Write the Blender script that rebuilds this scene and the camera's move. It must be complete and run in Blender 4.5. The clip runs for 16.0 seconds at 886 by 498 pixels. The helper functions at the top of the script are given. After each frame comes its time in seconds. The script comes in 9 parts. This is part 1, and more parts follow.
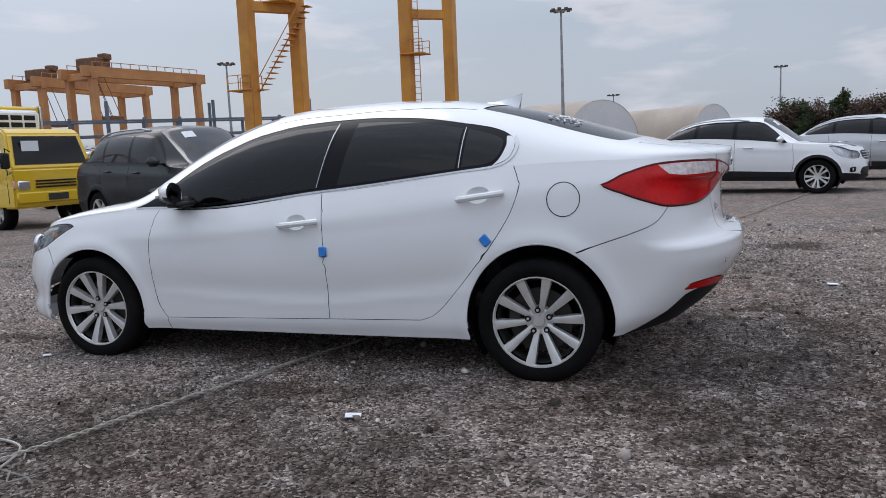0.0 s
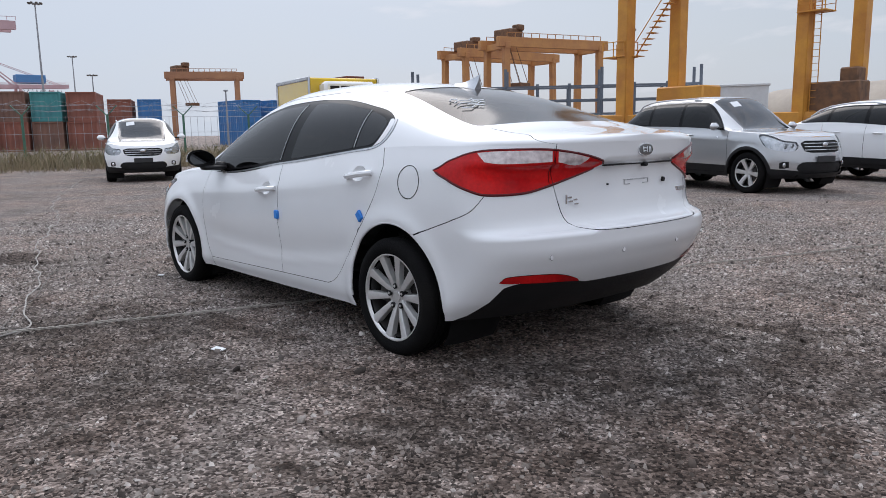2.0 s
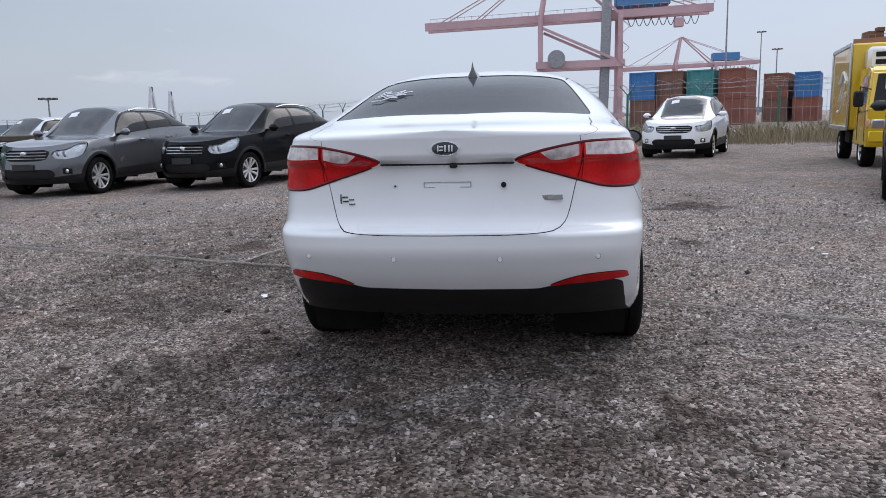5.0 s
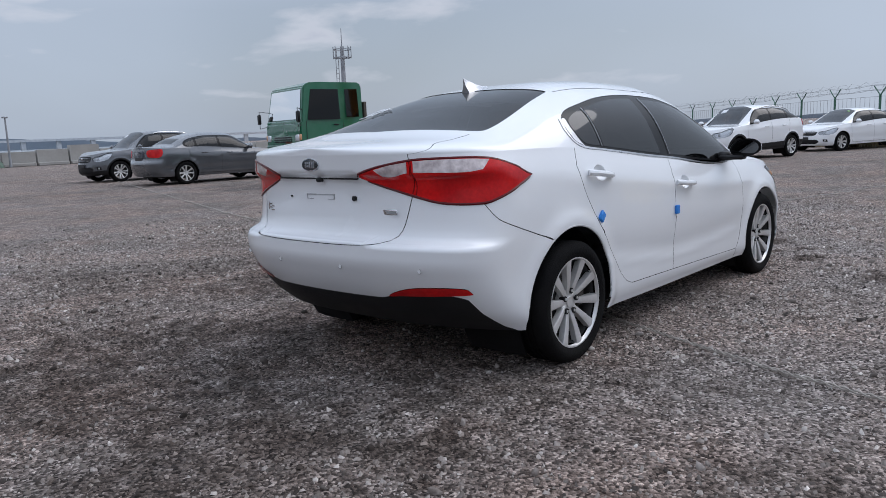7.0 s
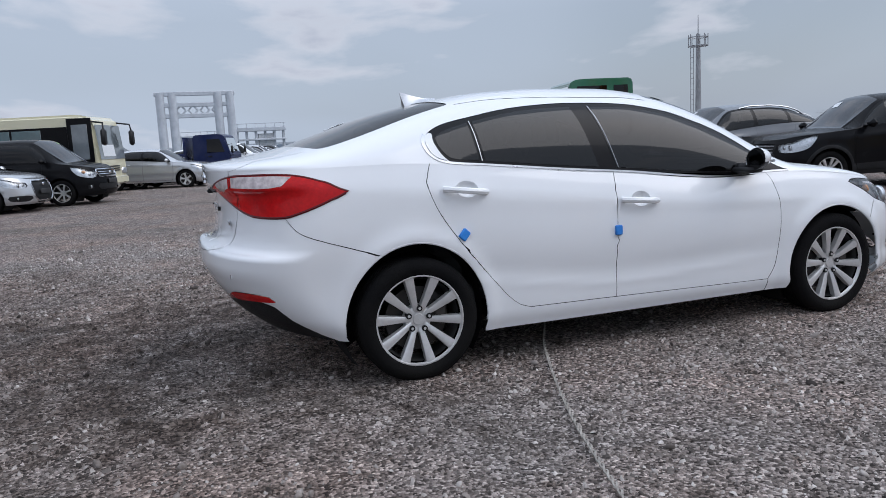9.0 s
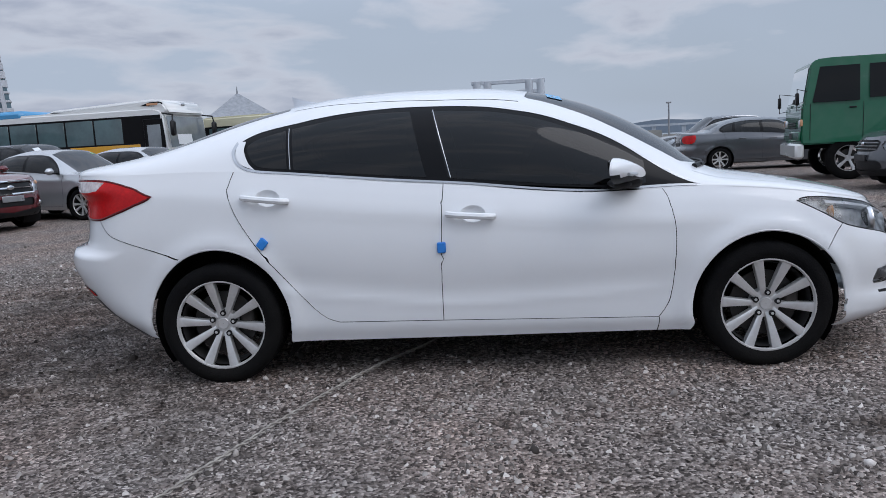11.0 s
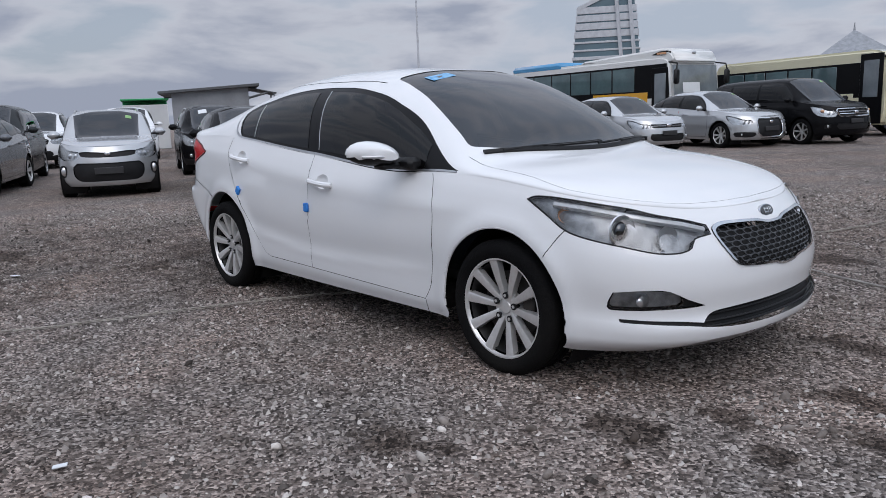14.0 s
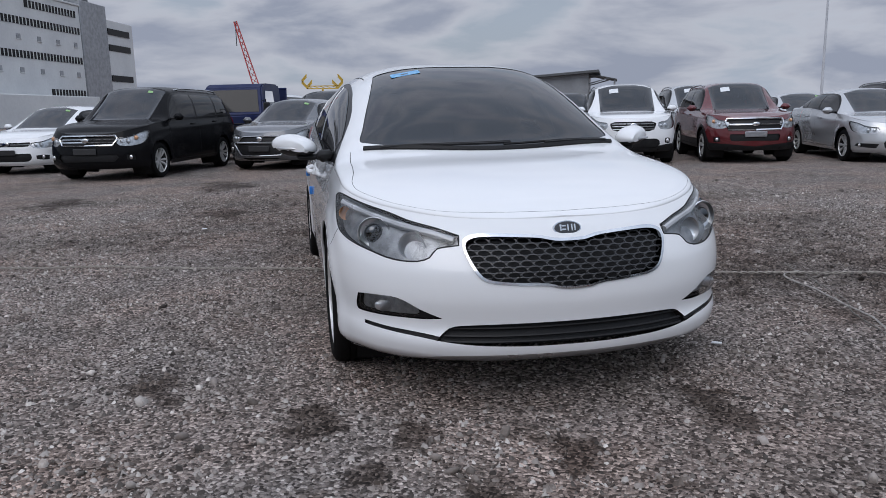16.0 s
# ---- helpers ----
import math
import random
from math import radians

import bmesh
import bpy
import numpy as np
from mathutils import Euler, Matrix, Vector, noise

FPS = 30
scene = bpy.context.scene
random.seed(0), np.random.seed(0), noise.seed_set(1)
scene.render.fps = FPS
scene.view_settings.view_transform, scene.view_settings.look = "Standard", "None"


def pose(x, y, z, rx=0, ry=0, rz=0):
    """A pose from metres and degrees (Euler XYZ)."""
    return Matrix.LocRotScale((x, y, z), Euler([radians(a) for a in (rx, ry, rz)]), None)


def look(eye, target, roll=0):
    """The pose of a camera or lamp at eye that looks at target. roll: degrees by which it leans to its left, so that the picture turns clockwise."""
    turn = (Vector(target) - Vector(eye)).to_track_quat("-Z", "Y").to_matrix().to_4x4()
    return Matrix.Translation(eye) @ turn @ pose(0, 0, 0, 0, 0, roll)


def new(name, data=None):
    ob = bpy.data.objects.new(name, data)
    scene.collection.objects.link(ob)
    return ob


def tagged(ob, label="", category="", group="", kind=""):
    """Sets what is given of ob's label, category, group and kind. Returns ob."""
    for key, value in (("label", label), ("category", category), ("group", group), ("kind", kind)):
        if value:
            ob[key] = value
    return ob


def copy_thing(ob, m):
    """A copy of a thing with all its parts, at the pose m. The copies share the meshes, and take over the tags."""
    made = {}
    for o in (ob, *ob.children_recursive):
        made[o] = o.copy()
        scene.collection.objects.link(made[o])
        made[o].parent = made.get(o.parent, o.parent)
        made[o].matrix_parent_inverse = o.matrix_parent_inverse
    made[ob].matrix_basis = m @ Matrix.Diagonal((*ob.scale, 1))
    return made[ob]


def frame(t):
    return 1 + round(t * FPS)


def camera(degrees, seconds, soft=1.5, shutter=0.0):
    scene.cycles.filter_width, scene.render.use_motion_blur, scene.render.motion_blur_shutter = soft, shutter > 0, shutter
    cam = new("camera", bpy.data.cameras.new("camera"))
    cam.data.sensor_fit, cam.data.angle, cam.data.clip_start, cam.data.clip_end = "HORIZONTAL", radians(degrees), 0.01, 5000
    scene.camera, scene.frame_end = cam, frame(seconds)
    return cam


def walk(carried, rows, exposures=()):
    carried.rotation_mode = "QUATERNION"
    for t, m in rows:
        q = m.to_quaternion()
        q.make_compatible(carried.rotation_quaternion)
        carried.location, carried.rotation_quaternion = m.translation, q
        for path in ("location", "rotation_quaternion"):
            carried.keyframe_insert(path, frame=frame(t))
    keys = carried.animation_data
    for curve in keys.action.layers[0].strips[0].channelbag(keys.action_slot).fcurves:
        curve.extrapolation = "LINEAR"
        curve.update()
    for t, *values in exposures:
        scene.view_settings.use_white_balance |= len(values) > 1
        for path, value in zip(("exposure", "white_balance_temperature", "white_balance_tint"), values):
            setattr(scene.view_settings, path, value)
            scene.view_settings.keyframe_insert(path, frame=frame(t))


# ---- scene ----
# ---- camera ----
cam = camera(62.0, 16.0, soft=0.6)
PATH = [
    (0, (2.053, -4.35, 1.142), (1.418, -2.471, 0.883), -2.5),
    (0.5, (2.683, -4.155, 1.142), (1.874, -2.346, 0.874), -1.8),
    (1, (3.279, -3.934, 1.136), (2.134, -2.318, 0.856), -2.0),
    (1.5, (3.818, -3.551, 1.134), (2.487, -2.09, 0.828), -1.1),
    (2, (4.33, -3.106, 1.141), (2.839, -1.81, 0.826), -1.0),
    (2.5, (4.689, -2.577, 1.152), (3.041, -1.495, 0.817), -1.5),
    (3, (5.009, -1.979, 1.125), (3.191, -1.215, 0.79), -3.0),
    (3.5, (5.196, -1.365, 1.148), (3.286, -0.879, 0.805), -2.7),
    (4, (5.358, -0.76, 1.156), (3.396, -0.569, 0.816), -1.9),
    (4.5, (5.359, -0.168, 1.147), (3.39, -0.195, 0.802), -0.0),
    (5, (5.307, 0.443, 1.153), (3.359, 0.147, 0.81), -1.6),
    (5.2, (5.265, 0.654, 1.166), (3.327, 0.301, 0.818), -1.4),
    (7.3, (4.229, 3.078, 1.163), (2.857, 1.655, 0.857), -1.5),
    (7.5, (4.051, 3.253, 1.141), (2.732, 1.781, 0.835), -0.8),
    (8, (3.547, 3.667, 1.135), (2.355, 2.089, 0.835), -1.6),
    (8.2, (3.337, 3.813, 1.15), (2.218, 2.183, 0.848), -2.1),
    (10.3, (0.866, 4.505, 1.17), (0.868, 2.522, 0.911), -2.8),
    (10.5, (0.611, 4.492, 1.15), (0.647, 2.51, 0.885), -2.9),
    (11, (-0.028, 4.436, 1.149), (0.102, 2.46, 0.867), -3.0),
    (11.5, (-0.662, 4.338, 1.139), (-0.349, 2.387, 0.83), -3.2),
    (12, (-1.311, 4.168, 1.148), (-0.939, 2.232, 0.813), -3.2),
    (12.5, (-1.933, 4.013, 1.151), (-1.31, 2.142, 0.823), -3.5),
    (13, (-2.526, 3.79, 1.168), (-1.54, 2.081, 0.838), -3.9),
    (13.5, (-3.094, 3.527, 1.168), (-1.753, 2.079, 0.843), -3.1),
    (14, (-3.578, 3.154, 1.158), (-2.099, 1.856, 0.8), -2.2),
    (14.5, (-4.031, 2.697, 1.145), (-2.393, 1.606, 0.793), -1.5),
    (15, (-4.349, 2.185, 1.155), (-2.592, 1.298, 0.805), -2.6),
    (15.5, (-4.65, 1.649, 1.147), (-2.748, 1.138, 0.801), -1.9),
    (16, (-4.782, 1.053, 1.15), (-2.858, 0.647, 0.783), -1.2),
]
walk(cam, [(t, look(*p)) for t, *p in PATH], [(0, 0.68, 6450, 15), (2, 0.86, 6550, 15), (4, 0.94, 6450, 15), (5.2, 0.84, 6350, 15), (7.5, 0.62, 6200, 14), (8.2, 0.70, 6200, 14), (10.5, 0.50, 6150, 14), (12.5, 0.50, 6200, 14), (14, 0.45, 6350, 15), (16, 0.34, 6300, 15)])

# ---- light: a bright overcast sky with broken cloud, the sun veiled ahead of the parked car ----
SUN_AZ, SUN_EL = 300.0, 48.0
world = bpy.data.worlds.new("sky")
scene.world = world
world.use_nodes = True
nt = world.node_tree
bg = nt.nodes["Background"]
sky = nt.nodes.new("ShaderNodeTexSky")
sky.sky_type = "NISHITA"
sky.sun_disc = False
sky.sun_elevation, sky.sun_rotation = radians(SUN_EL), radians(SUN_AZ)
sky.dust_density, sky.air_density = 2.5, 1.2
tc = nt.nodes.new("ShaderNodeTexCoord")
sep = nt.nodes.new("ShaderNodeSeparateXYZ")
nt.links.new(tc.outputs["Generated"], sep.inputs[0])


def wmath(op, a, b=None, c=None):
    n = nt.nodes.new("ShaderNodeMath")
    n.operation = op
    for k, v in enumerate((a, b, c)):
        if v is None:
            continue
        if isinstance(v, (int, float)):
            n.inputs[k].default_value = v
        else:
            nt.links.new(v, n.inputs[k])
    return n.outputs[0]


# clouds lie on a flat layer: divide the direction by its height
lift = wmath("MAXIMUM", wmath("ADD", sep.outputs[2], 0.32), 0.08)
flat = nt.nodes.new("ShaderNodeCombineXYZ")
nt.links.new(wmath("DIVIDE", sep.outputs[0], lift), flat.inputs[0])
nt.links.new(wmath("DIVIDE", sep.outputs[1], lift), flat.inputs[1])


def cloud(scale, detail, offset, rough=0.55, vec=None):
    m = nt.nodes.new("ShaderNodeMapping")
    m.inputs["Location"].default_value = (offset, offset * 0.7, offset * 0.3)
    nt.links.new(vec or flat.outputs[0], m.inputs[0])
    n = nt.nodes.new("ShaderNodeTexNoise")
    n.inputs["Scale"].default_value, n.inputs["Detail"].default_value = scale, detail
    n.inputs["Roughness"].default_value = rough
    n.inputs["Distortion"].default_value = 0.25
    nt.links.new(m.outputs[0], n.inputs["Vector"])
    return n.outputs["Fac"]


def wramp(fac, stops):
    r = nt.nodes.new("ShaderNodeValToRGB")
    e = r.color_ramp.elements
    while len(e) < len(stops):
        e.new(0.5)
    for el, (p, c) in zip(e, stops):
        el.position, el.color = p, (*c, 1)
    nt.links.new(fac, r.inputs[0])
    return r.outputs[0]


def wmix(fac, a, b):
    m = nt.nodes.new("ShaderNodeMixRGB")
    nt.links.new(fac, m.inputs[0])
    for k, v in ((1, a), (2, b)):
        if isinstance(v, tuple):
            m.inputs[k].default_value = (*v, 1)
        else:
            nt.links.new(v, m.inputs[k])
    return m.outputs[0]


skyscale = nt.nodes.new("ShaderNodeVectorMath")
skyscale.operation = "SCALE"
skyscale.inputs["Scale"].default_value = 0.085
nt.links.new(sky.outputs[0], skyscale.inputs[0])
veil = wmix(wramp(cloud(0.40, 4, 3.1, 0.5), [(0.30, (0.55, 0.55, 0.55)), (0.66, (0.95, 0.95, 0.95))]), skyscale.outputs[0], (0.60, 0.695, 0.80))
# darker ragged cumulus with pale edges, thicker towards +X
tall = nt.nodes.new("ShaderNodeCombineXYZ")
nt.links.new(sep.outputs[0], tall.inputs[0])
nt.links.new(sep.outputs[1], tall.inputs[1])
nt.links.new(wmath("MULTIPLY", sep.outputs[2], 3.6), tall.inputs[2])
puff = cloud(4.6, 7, 7.7, 0.5, tall.outputs[0])
side = wmath("MULTIPLY_ADD", sep.outputs[0], 0.15, -0.085)
puffs = wmath("ADD", puff, side)
lit = wmix(wramp(puffs, [(0.42, (0, 0, 0)), (0.54, (0.75, 0.75, 0.75))]), veil, (0.82, 0.85, 0.90))
grey = wmix(wramp(puffs, [(0.51, (0, 0, 0)), (0.66, (0.85, 0.85, 0.85))]), lit, (0.39, 0.45, 0.56))
# brighter round the veiled sun
sun_dir = Vector((math.sin(radians(SUN_AZ)) * math.cos(radians(SUN_EL)), math.cos(radians(SUN_AZ)) * math.cos(radians(SUN_EL)), math.sin(radians(SUN_EL))))
dot = nt.nodes.new("ShaderNodeVectorMath")
dot.operation = "DOT_PRODUCT"
nt.links.new(tc.outputs["Generated"], dot.inputs[0])
dot.inputs[1].default_value = sun_dir
glow = wmath("POWER", wmath("MAXIMUM", dot.outputs["Value"], 0.0), 5.0)
total = nt.nodes.new("ShaderNodeVectorMath")
total.operation = "SCALE"
nt.links.new(grey, total.inputs[0])
# an overcast dome, brighter overhead
high = wmath("MAXIMUM", wmath("SUBTRACT", sep.outputs[2], 0.16), 0.0)
zen = wmath("MULTIPLY_ADD", high, 0.92, 0.52)
nt.links.new(wmath("MULTIPLY_ADD", glow, 0.15, zen), total.inputs["Scale"])
nt.links.new(total.outputs[0], bg.inputs[0])
bg.inputs[1].default_value = 1.0

sun_data = bpy.data.lights.new("sun", "SUN")
sun_data.energy, sun_data.angle, sun_data.color = 0.6, radians(45), (1.0, 0.97, 0.92)
sun = new("sun", sun_data)
sun.matrix_world = look(sun_dir * 50, (0, 0, 0))

# ---- materials ----
MATS = {}


def principled(name):
    m = bpy.data.materials.new(name)
    m.use_nodes = True
    MATS[name] = m
    return m, m.node_tree, m.node_tree.nodes["Principled BSDF"]


def surf(name, c1, c2=None, scale=8.0, rough=0.5, metal=0.0, bump=0.0, bscale=60.0, coat=0.0, rvar=0.1, spec=0.5, fine=None, vary=0.0, grain=(0.9, 1.08)):
    """A worn surface: two-scale colour variation, grain, uneven gloss."""
    m, t, b = principled(name)
    c2 = c2 or tuple(x * 0.82 for x in c1)
    co = t.nodes.new("ShaderNodeTexCoord")
    n1 = t.nodes.new("ShaderNodeTexNoise")
    n1.inputs["Scale"].default_value, n1.inputs["Detail"].default_value = scale, 6
    n2 = t.nodes.new("ShaderNodeTexNoise")
    n2.inputs["Scale"].default_value, n2.inputs["Detail"].default_value = fine or scale * 12, 3
    for n in (n1, n2):
        t.links.new(co.outputs["Object"], n.inputs["Vector"])
    r = t.nodes.new("ShaderNodeMapRange")
    r.inputs[1].default_value, r.inputs[2].default_value = 0.35, 0.7
    t.links.new(n1.outputs["Fac"], r.inputs[0])
    mx = t.nodes.new("ShaderNodeMixRGB")
    mx.inputs[1].default_value, mx.inputs[2].default_value = (*c1, 1), (*c2, 1)
    t.links.new(r.outputs[0], mx.inputs[0])
    out = mx.outputs[0]
    r2 = t.nodes.new("ShaderNodeMapRange")
    r2.inputs[3].default_value, r2.inputs[4].default_value = grain
    t.links.new(n2.outputs["Fac"], r2.inputs[0])
    hs = t.nodes.new("ShaderNodeHueSaturation")
    t.links.new(out, hs.inputs["Color"])
    if vary:
        oi = t.nodes.new("ShaderNodeObjectInfo")
        r3 = t.nodes.new("ShaderNodeMapRange")
        r3.inputs[3].default_value, r3.inputs[4].default_value = 1 - vary, 1 + vary
        t.links.new(oi.outputs["Random"], r3.inputs[0])
        ml = t.nodes.new("ShaderNodeMath")
        ml.operation = "MULTIPLY"
        t.links.new(r2.outputs[0], ml.inputs[0])
        t.links.new(r3.outputs[0], ml.inputs[1])
        t.links.new(ml.outputs[0], hs.inputs["Value"])
    else:
        t.links.new(r2.outputs[0], hs.inputs["Value"])
    t.links.new(hs.outputs[0], b.inputs["Base Color"])
    rr = t.nodes.new("ShaderNodeMapRange")
    rr.inputs[3].default_value, rr.inputs[4].default_value = max(0.02, rough - rvar), min(1, rough + rvar)
    t.links.new(n1.outputs["Fac"], rr.inputs[0])
    t.links.new(rr.outputs[0], b.inputs["Roughness"])
    b.inputs["Metallic"].default_value = metal
    b.inputs["Coat Weight"].default_value = coat
    b.inputs["Coat Roughness"].default_value = 0.04
    b.inputs["Specular IOR Level"].default_value = spec
    if bump:
        n3 = t.nodes.new("ShaderNodeTexNoise")
        n3.inputs["Scale"].default_value, n3.inputs["Detail"].default_value = bscale, 4
        t.links.new(co.outputs["Object"], n3.inputs["Vector"])
        bp = t.nodes.new("ShaderNodeBump")
        bp.inputs["Strength"].default_value, bp.inputs["Distance"].default_value = bump, 0.02
        t.links.new(n3.outputs["Fac"], bp.inputs["Height"])
        t.links.new(bp.outputs[0], b.inputs["Normal"])
    return m


def paint(name, c, metal=0.0, rough=0.25, dust=0.05):
    """Car paint: lacquer over a base coat, with a film of dust."""
    d = tuple(x * (1 - dust) + 0.42 * dust for x in c)
    return surf(name, c, d, scale=2.2, rough=rough, metal=metal, coat=1.0 if max(c) > 0.1 else 0.12, rvar=0.06, fine=240, spec=0.15 if max(c) > 0.1 else 0.04, grain=(0.985, 1.01))


def glass(name, tint, haze=0.0, film=(0.30, 0.30, 0.31), ior=1.52, rough=0.02):
    """A sheet of tinted glass: lets through a part, mirrors by angle."""
    m = bpy.data.materials.new(name)
    m.use_nodes = True
    MATS[name] = m
    t = m.node_tree
    t.nodes.remove(t.nodes["Principled BSDF"])
    o = t.nodes["Material Output"]
    tr = t.nodes.new("ShaderNodeBsdfTransparent")
    tr.inputs[0].default_value = (*tint, 1)
    gl = t.nodes.new("ShaderNodeBsdfGlossy")
    gl.inputs["Roughness"].default_value = rough
    gl.inputs[0].default_value = (1, 1, 1, 1)
    fr = t.nodes.new("ShaderNodeFresnel")
    fr.inputs[0].default_value = ior
    mx = t.nodes.new("ShaderNodeMixShader")
    t.links.new(fr.outputs[0], mx.inputs[0])
    last = tr.outputs[0]
    if haze:
        df = t.nodes.new("ShaderNodeBsdfDiffuse")
        co = t.nodes.new("ShaderNodeTexCoord")
        n = t.nodes.new("ShaderNodeTexNoise")
        n.inputs["Scale"].default_value, n.inputs["Detail"].default_value = 5.0, 5
        t.links.new(co.outputs["Object"], n.inputs["Vector"])
        r = t.nodes.new("ShaderNodeMapRange")
        r.inputs[3].default_value, r.inputs[4].default_value = haze * 0.6, haze * 1.4
        t.links.new(n.outputs["Fac"], r.inputs[0])
        df.inputs[0].default_value = (*film, 1)
        m2 = t.nodes.new("ShaderNodeMixShader")
        t.links.new(r.outputs[0], m2.inputs[0])
        t.links.new(tr.outputs[0], m2.inputs[1])
        t.links.new(df.outputs[0], m2.inputs[2])
        last = m2.outputs[0]
    t.links.new(last, mx.inputs[1])
    t.links.new(gl.outputs[0], mx.inputs[2])
    t.links.new(mx.outputs[0], o.inputs["Surface"])
    return m


WHITE = paint("white car paint", (0.80, 0.81, 0.82), dust=0.05)
SILVER = paint("silver car paint", (0.50, 0.51, 0.52), metal=0.55)
GREY = paint("grey car paint", (0.115, 0.12, 0.13), metal=0.5)
DARKGREY = paint("dark grey car paint", (0.035, 0.038, 0.040), metal=0.35, dust=0.02)
BLACK = paint("black car paint", (0.006, 0.006, 0.007), dust=0.006)
RED = paint("dark red car paint", (0.115, 0.013, 0.017), metal=0.2)
NAVY = paint("navy car paint", (0.014, 0.022, 0.075), metal=0.1)
YELLOW = paint("yellow truck paint", (0.72, 0.47, 0.02))
GREEN = paint("green truck paint", (0.015, 0.13, 0.065))
CREAM = paint("cream bus paint", (0.70, 0.66, 0.47))
BUSWHITE = paint("white bus paint", (0.78, 0.78, 0.76))
BUSBLUE = paint("blue bus paint", (0.06, 0.28, 0.52))
BUSYEL = paint("amber bus paint", (0.72, 0.36, 0.02))
TINT = glass("dark tinted glass", (0.025, 0.027, 0.034), haze=0.003, ior=1.40)
# in SCREEN and CLEAR the diffuse film paints in some of the sky's reflection
SCREEN = glass("dark windscreen glass", (0.02, 0.023, 0.034), haze=0.02, film=(0.18, 0.27, 0.46), ior=1.62, rough=0.10)
CLEAR = glass("tinted rear glass", (0.05, 0.053, 0.06), haze=0.035, film=(0.28, 0.29, 0.31), ior=1.22, rough=0.12)
BUSSCREEN = surf("pale bus windscreen", (0.22, 0.25, 0.27), (0.12, 0.14, 0.15), scale=1.2, rough=0.08, coat=1.0, spec=0.8)
COACHGLASS = surf("teal coach glass", (0.10, 0.165, 0.175), (0.055, 0.085, 0.09), scale=0.8, rough=0.08, coat=1.0, spec=0.8)
LENS = glass("clear lamp lens", (0.86, 0.88, 0.9))
PALE = glass("pale green glass", (0.30, 0.36, 0.36), haze=0.05)
RUBBER = surf("black rubber", (0.008, 0.008, 0.0085), (0.014, 0.013, 0.013), rough=0.8, bump=0.15, bscale=90, spec=0.15)
TYRE = surf("tyre rubber", (0.006, 0.006, 0.0065), (0.012, 0.0115, 0.011), scale=5, rough=0.85, bump=0.3, bscale=120, spec=0.08)
TRIM = surf("black plastic trim", (0.010, 0.010, 0.011), (0.016, 0.016, 0.017), rough=0.5, bump=0.1, bscale=300, spec=0.25)
GLOSSBLACK = surf("gloss black pillar", (0.006, 0.006, 0.007), rough=0.3, coat=0.10, rvar=0.04, spec=0.10)
GAP = surf("dark panel gap", (0.012, 0.012, 0.013), rough=0.9)
CHROME = surf("bright chrome", (0.75, 0.76, 0.78), rough=0.12, metal=1.0, rvar=0.05)
SATIN = surf("satin silver trim", (0.55, 0.56, 0.58), rough=0.3, metal=0.9)
ALLOY = surf("silver alloy", (0.78, 0.78, 0.77), (0.62, 0.61, 0.60), scale=6, rough=0.38, metal=0.6, coat=0.3)
BARREL = surf("dark wheel barrel", (0.06, 0.06, 0.06), (0.025, 0.025, 0.025), scale=9, rough=0.5, metal=0.6)
LAMPBACK = surf("smoked lamp housing", (0.50, 0.51, 0.525), (0.17, 0.175, 0.18), scale=14, rough=0.42, metal=0.55, bump=0.25, bscale=24)
BRAKE = surf("dull brake disc", (0.035, 0.034, 0.033), (0.06, 0.052, 0.046), rough=0.6, metal=0.5)
COMB = surf("dark grey grille mesh", (0.022, 0.022, 0.024), rough=0.35, coat=0.3)
DARKMETAL = surf("dark brake metal", (0.09, 0.085, 0.08), (0.16, 0.12, 0.09), rough=0.6, metal=0.7)
REDLENS = surf("red lamp lens", (0.66, 0.012, 0.012), (0.40, 0.005, 0.007), scale=5.5, rough=0.2, coat=0.22, rvar=0.05, spec=0.15, fine=70, grain=(0.7, 1.25))
DARKRED = surf("deep red lens rim", (0.10, 0.004, 0.006), rough=0.3, coat=0.15, spec=0.15)
CLEARRED = surf("frosted white lens", (0.70, 0.62, 0.61), (0.40, 0.33, 0.33), scale=34, rough=0.16, coat=1.0)
AMBER = surf("amber lamp lens", (0.72, 0.38, 0.20), rough=0.2, coat=0.6)
CLEARLAMP = surf("bright clear lamp", (0.80, 0.81, 0.82), (0.45, 0.46, 0.47), scale=18, rough=0.25, metal=0.5, coat=0.5)
HOUSING = surf("grey lamp housing", (0.52, 0.53, 0.55), (0.36, 0.37, 0.38), rough=0.3, metal=0.4)
REFLECT = surf("lamp reflector", (0.80, 0.81, 0.83), rough=0.3, metal=1.0)
SEATMAT = surf("dark grey seat cloth", (0.045, 0.045, 0.048), rough=0.9, bump=0.2, bscale=200)
BLUETAPE = surf("blue foam pad", (0.03, 0.24, 0.70), (0.03, 0.18, 0.58), rough=0.7, bump=0.2)
PAPER = surf("white paper sheet", (0.78, 0.79, 0.80), (0.66, 0.70, 0.72), scale=60, rough=0.8)
STICKER = surf("blue windscreen sticker", (0.04, 0.30, 0.62), (0.30, 0.55, 0.75), scale=40, rough=0.4)
GREENSTICK = surf("green windscreen sticker", (0.28, 0.50, 0.20), rough=0.5)
MIRROR = surf("dark mirror glass", (0.10, 0.105, 0.11), rough=0.08, metal=1.0, rvar=0.02)
EMBLEM = surf("black emblem enamel", (0.012, 0.012, 0.014), rough=0.12, coat=1.0)
PLATE = surf("dark number plate", (0.03, 0.03, 0.032), rough=0.5)

# ---- mesh helpers ----
from mathutils.geometry import delaunay_2d_cdt


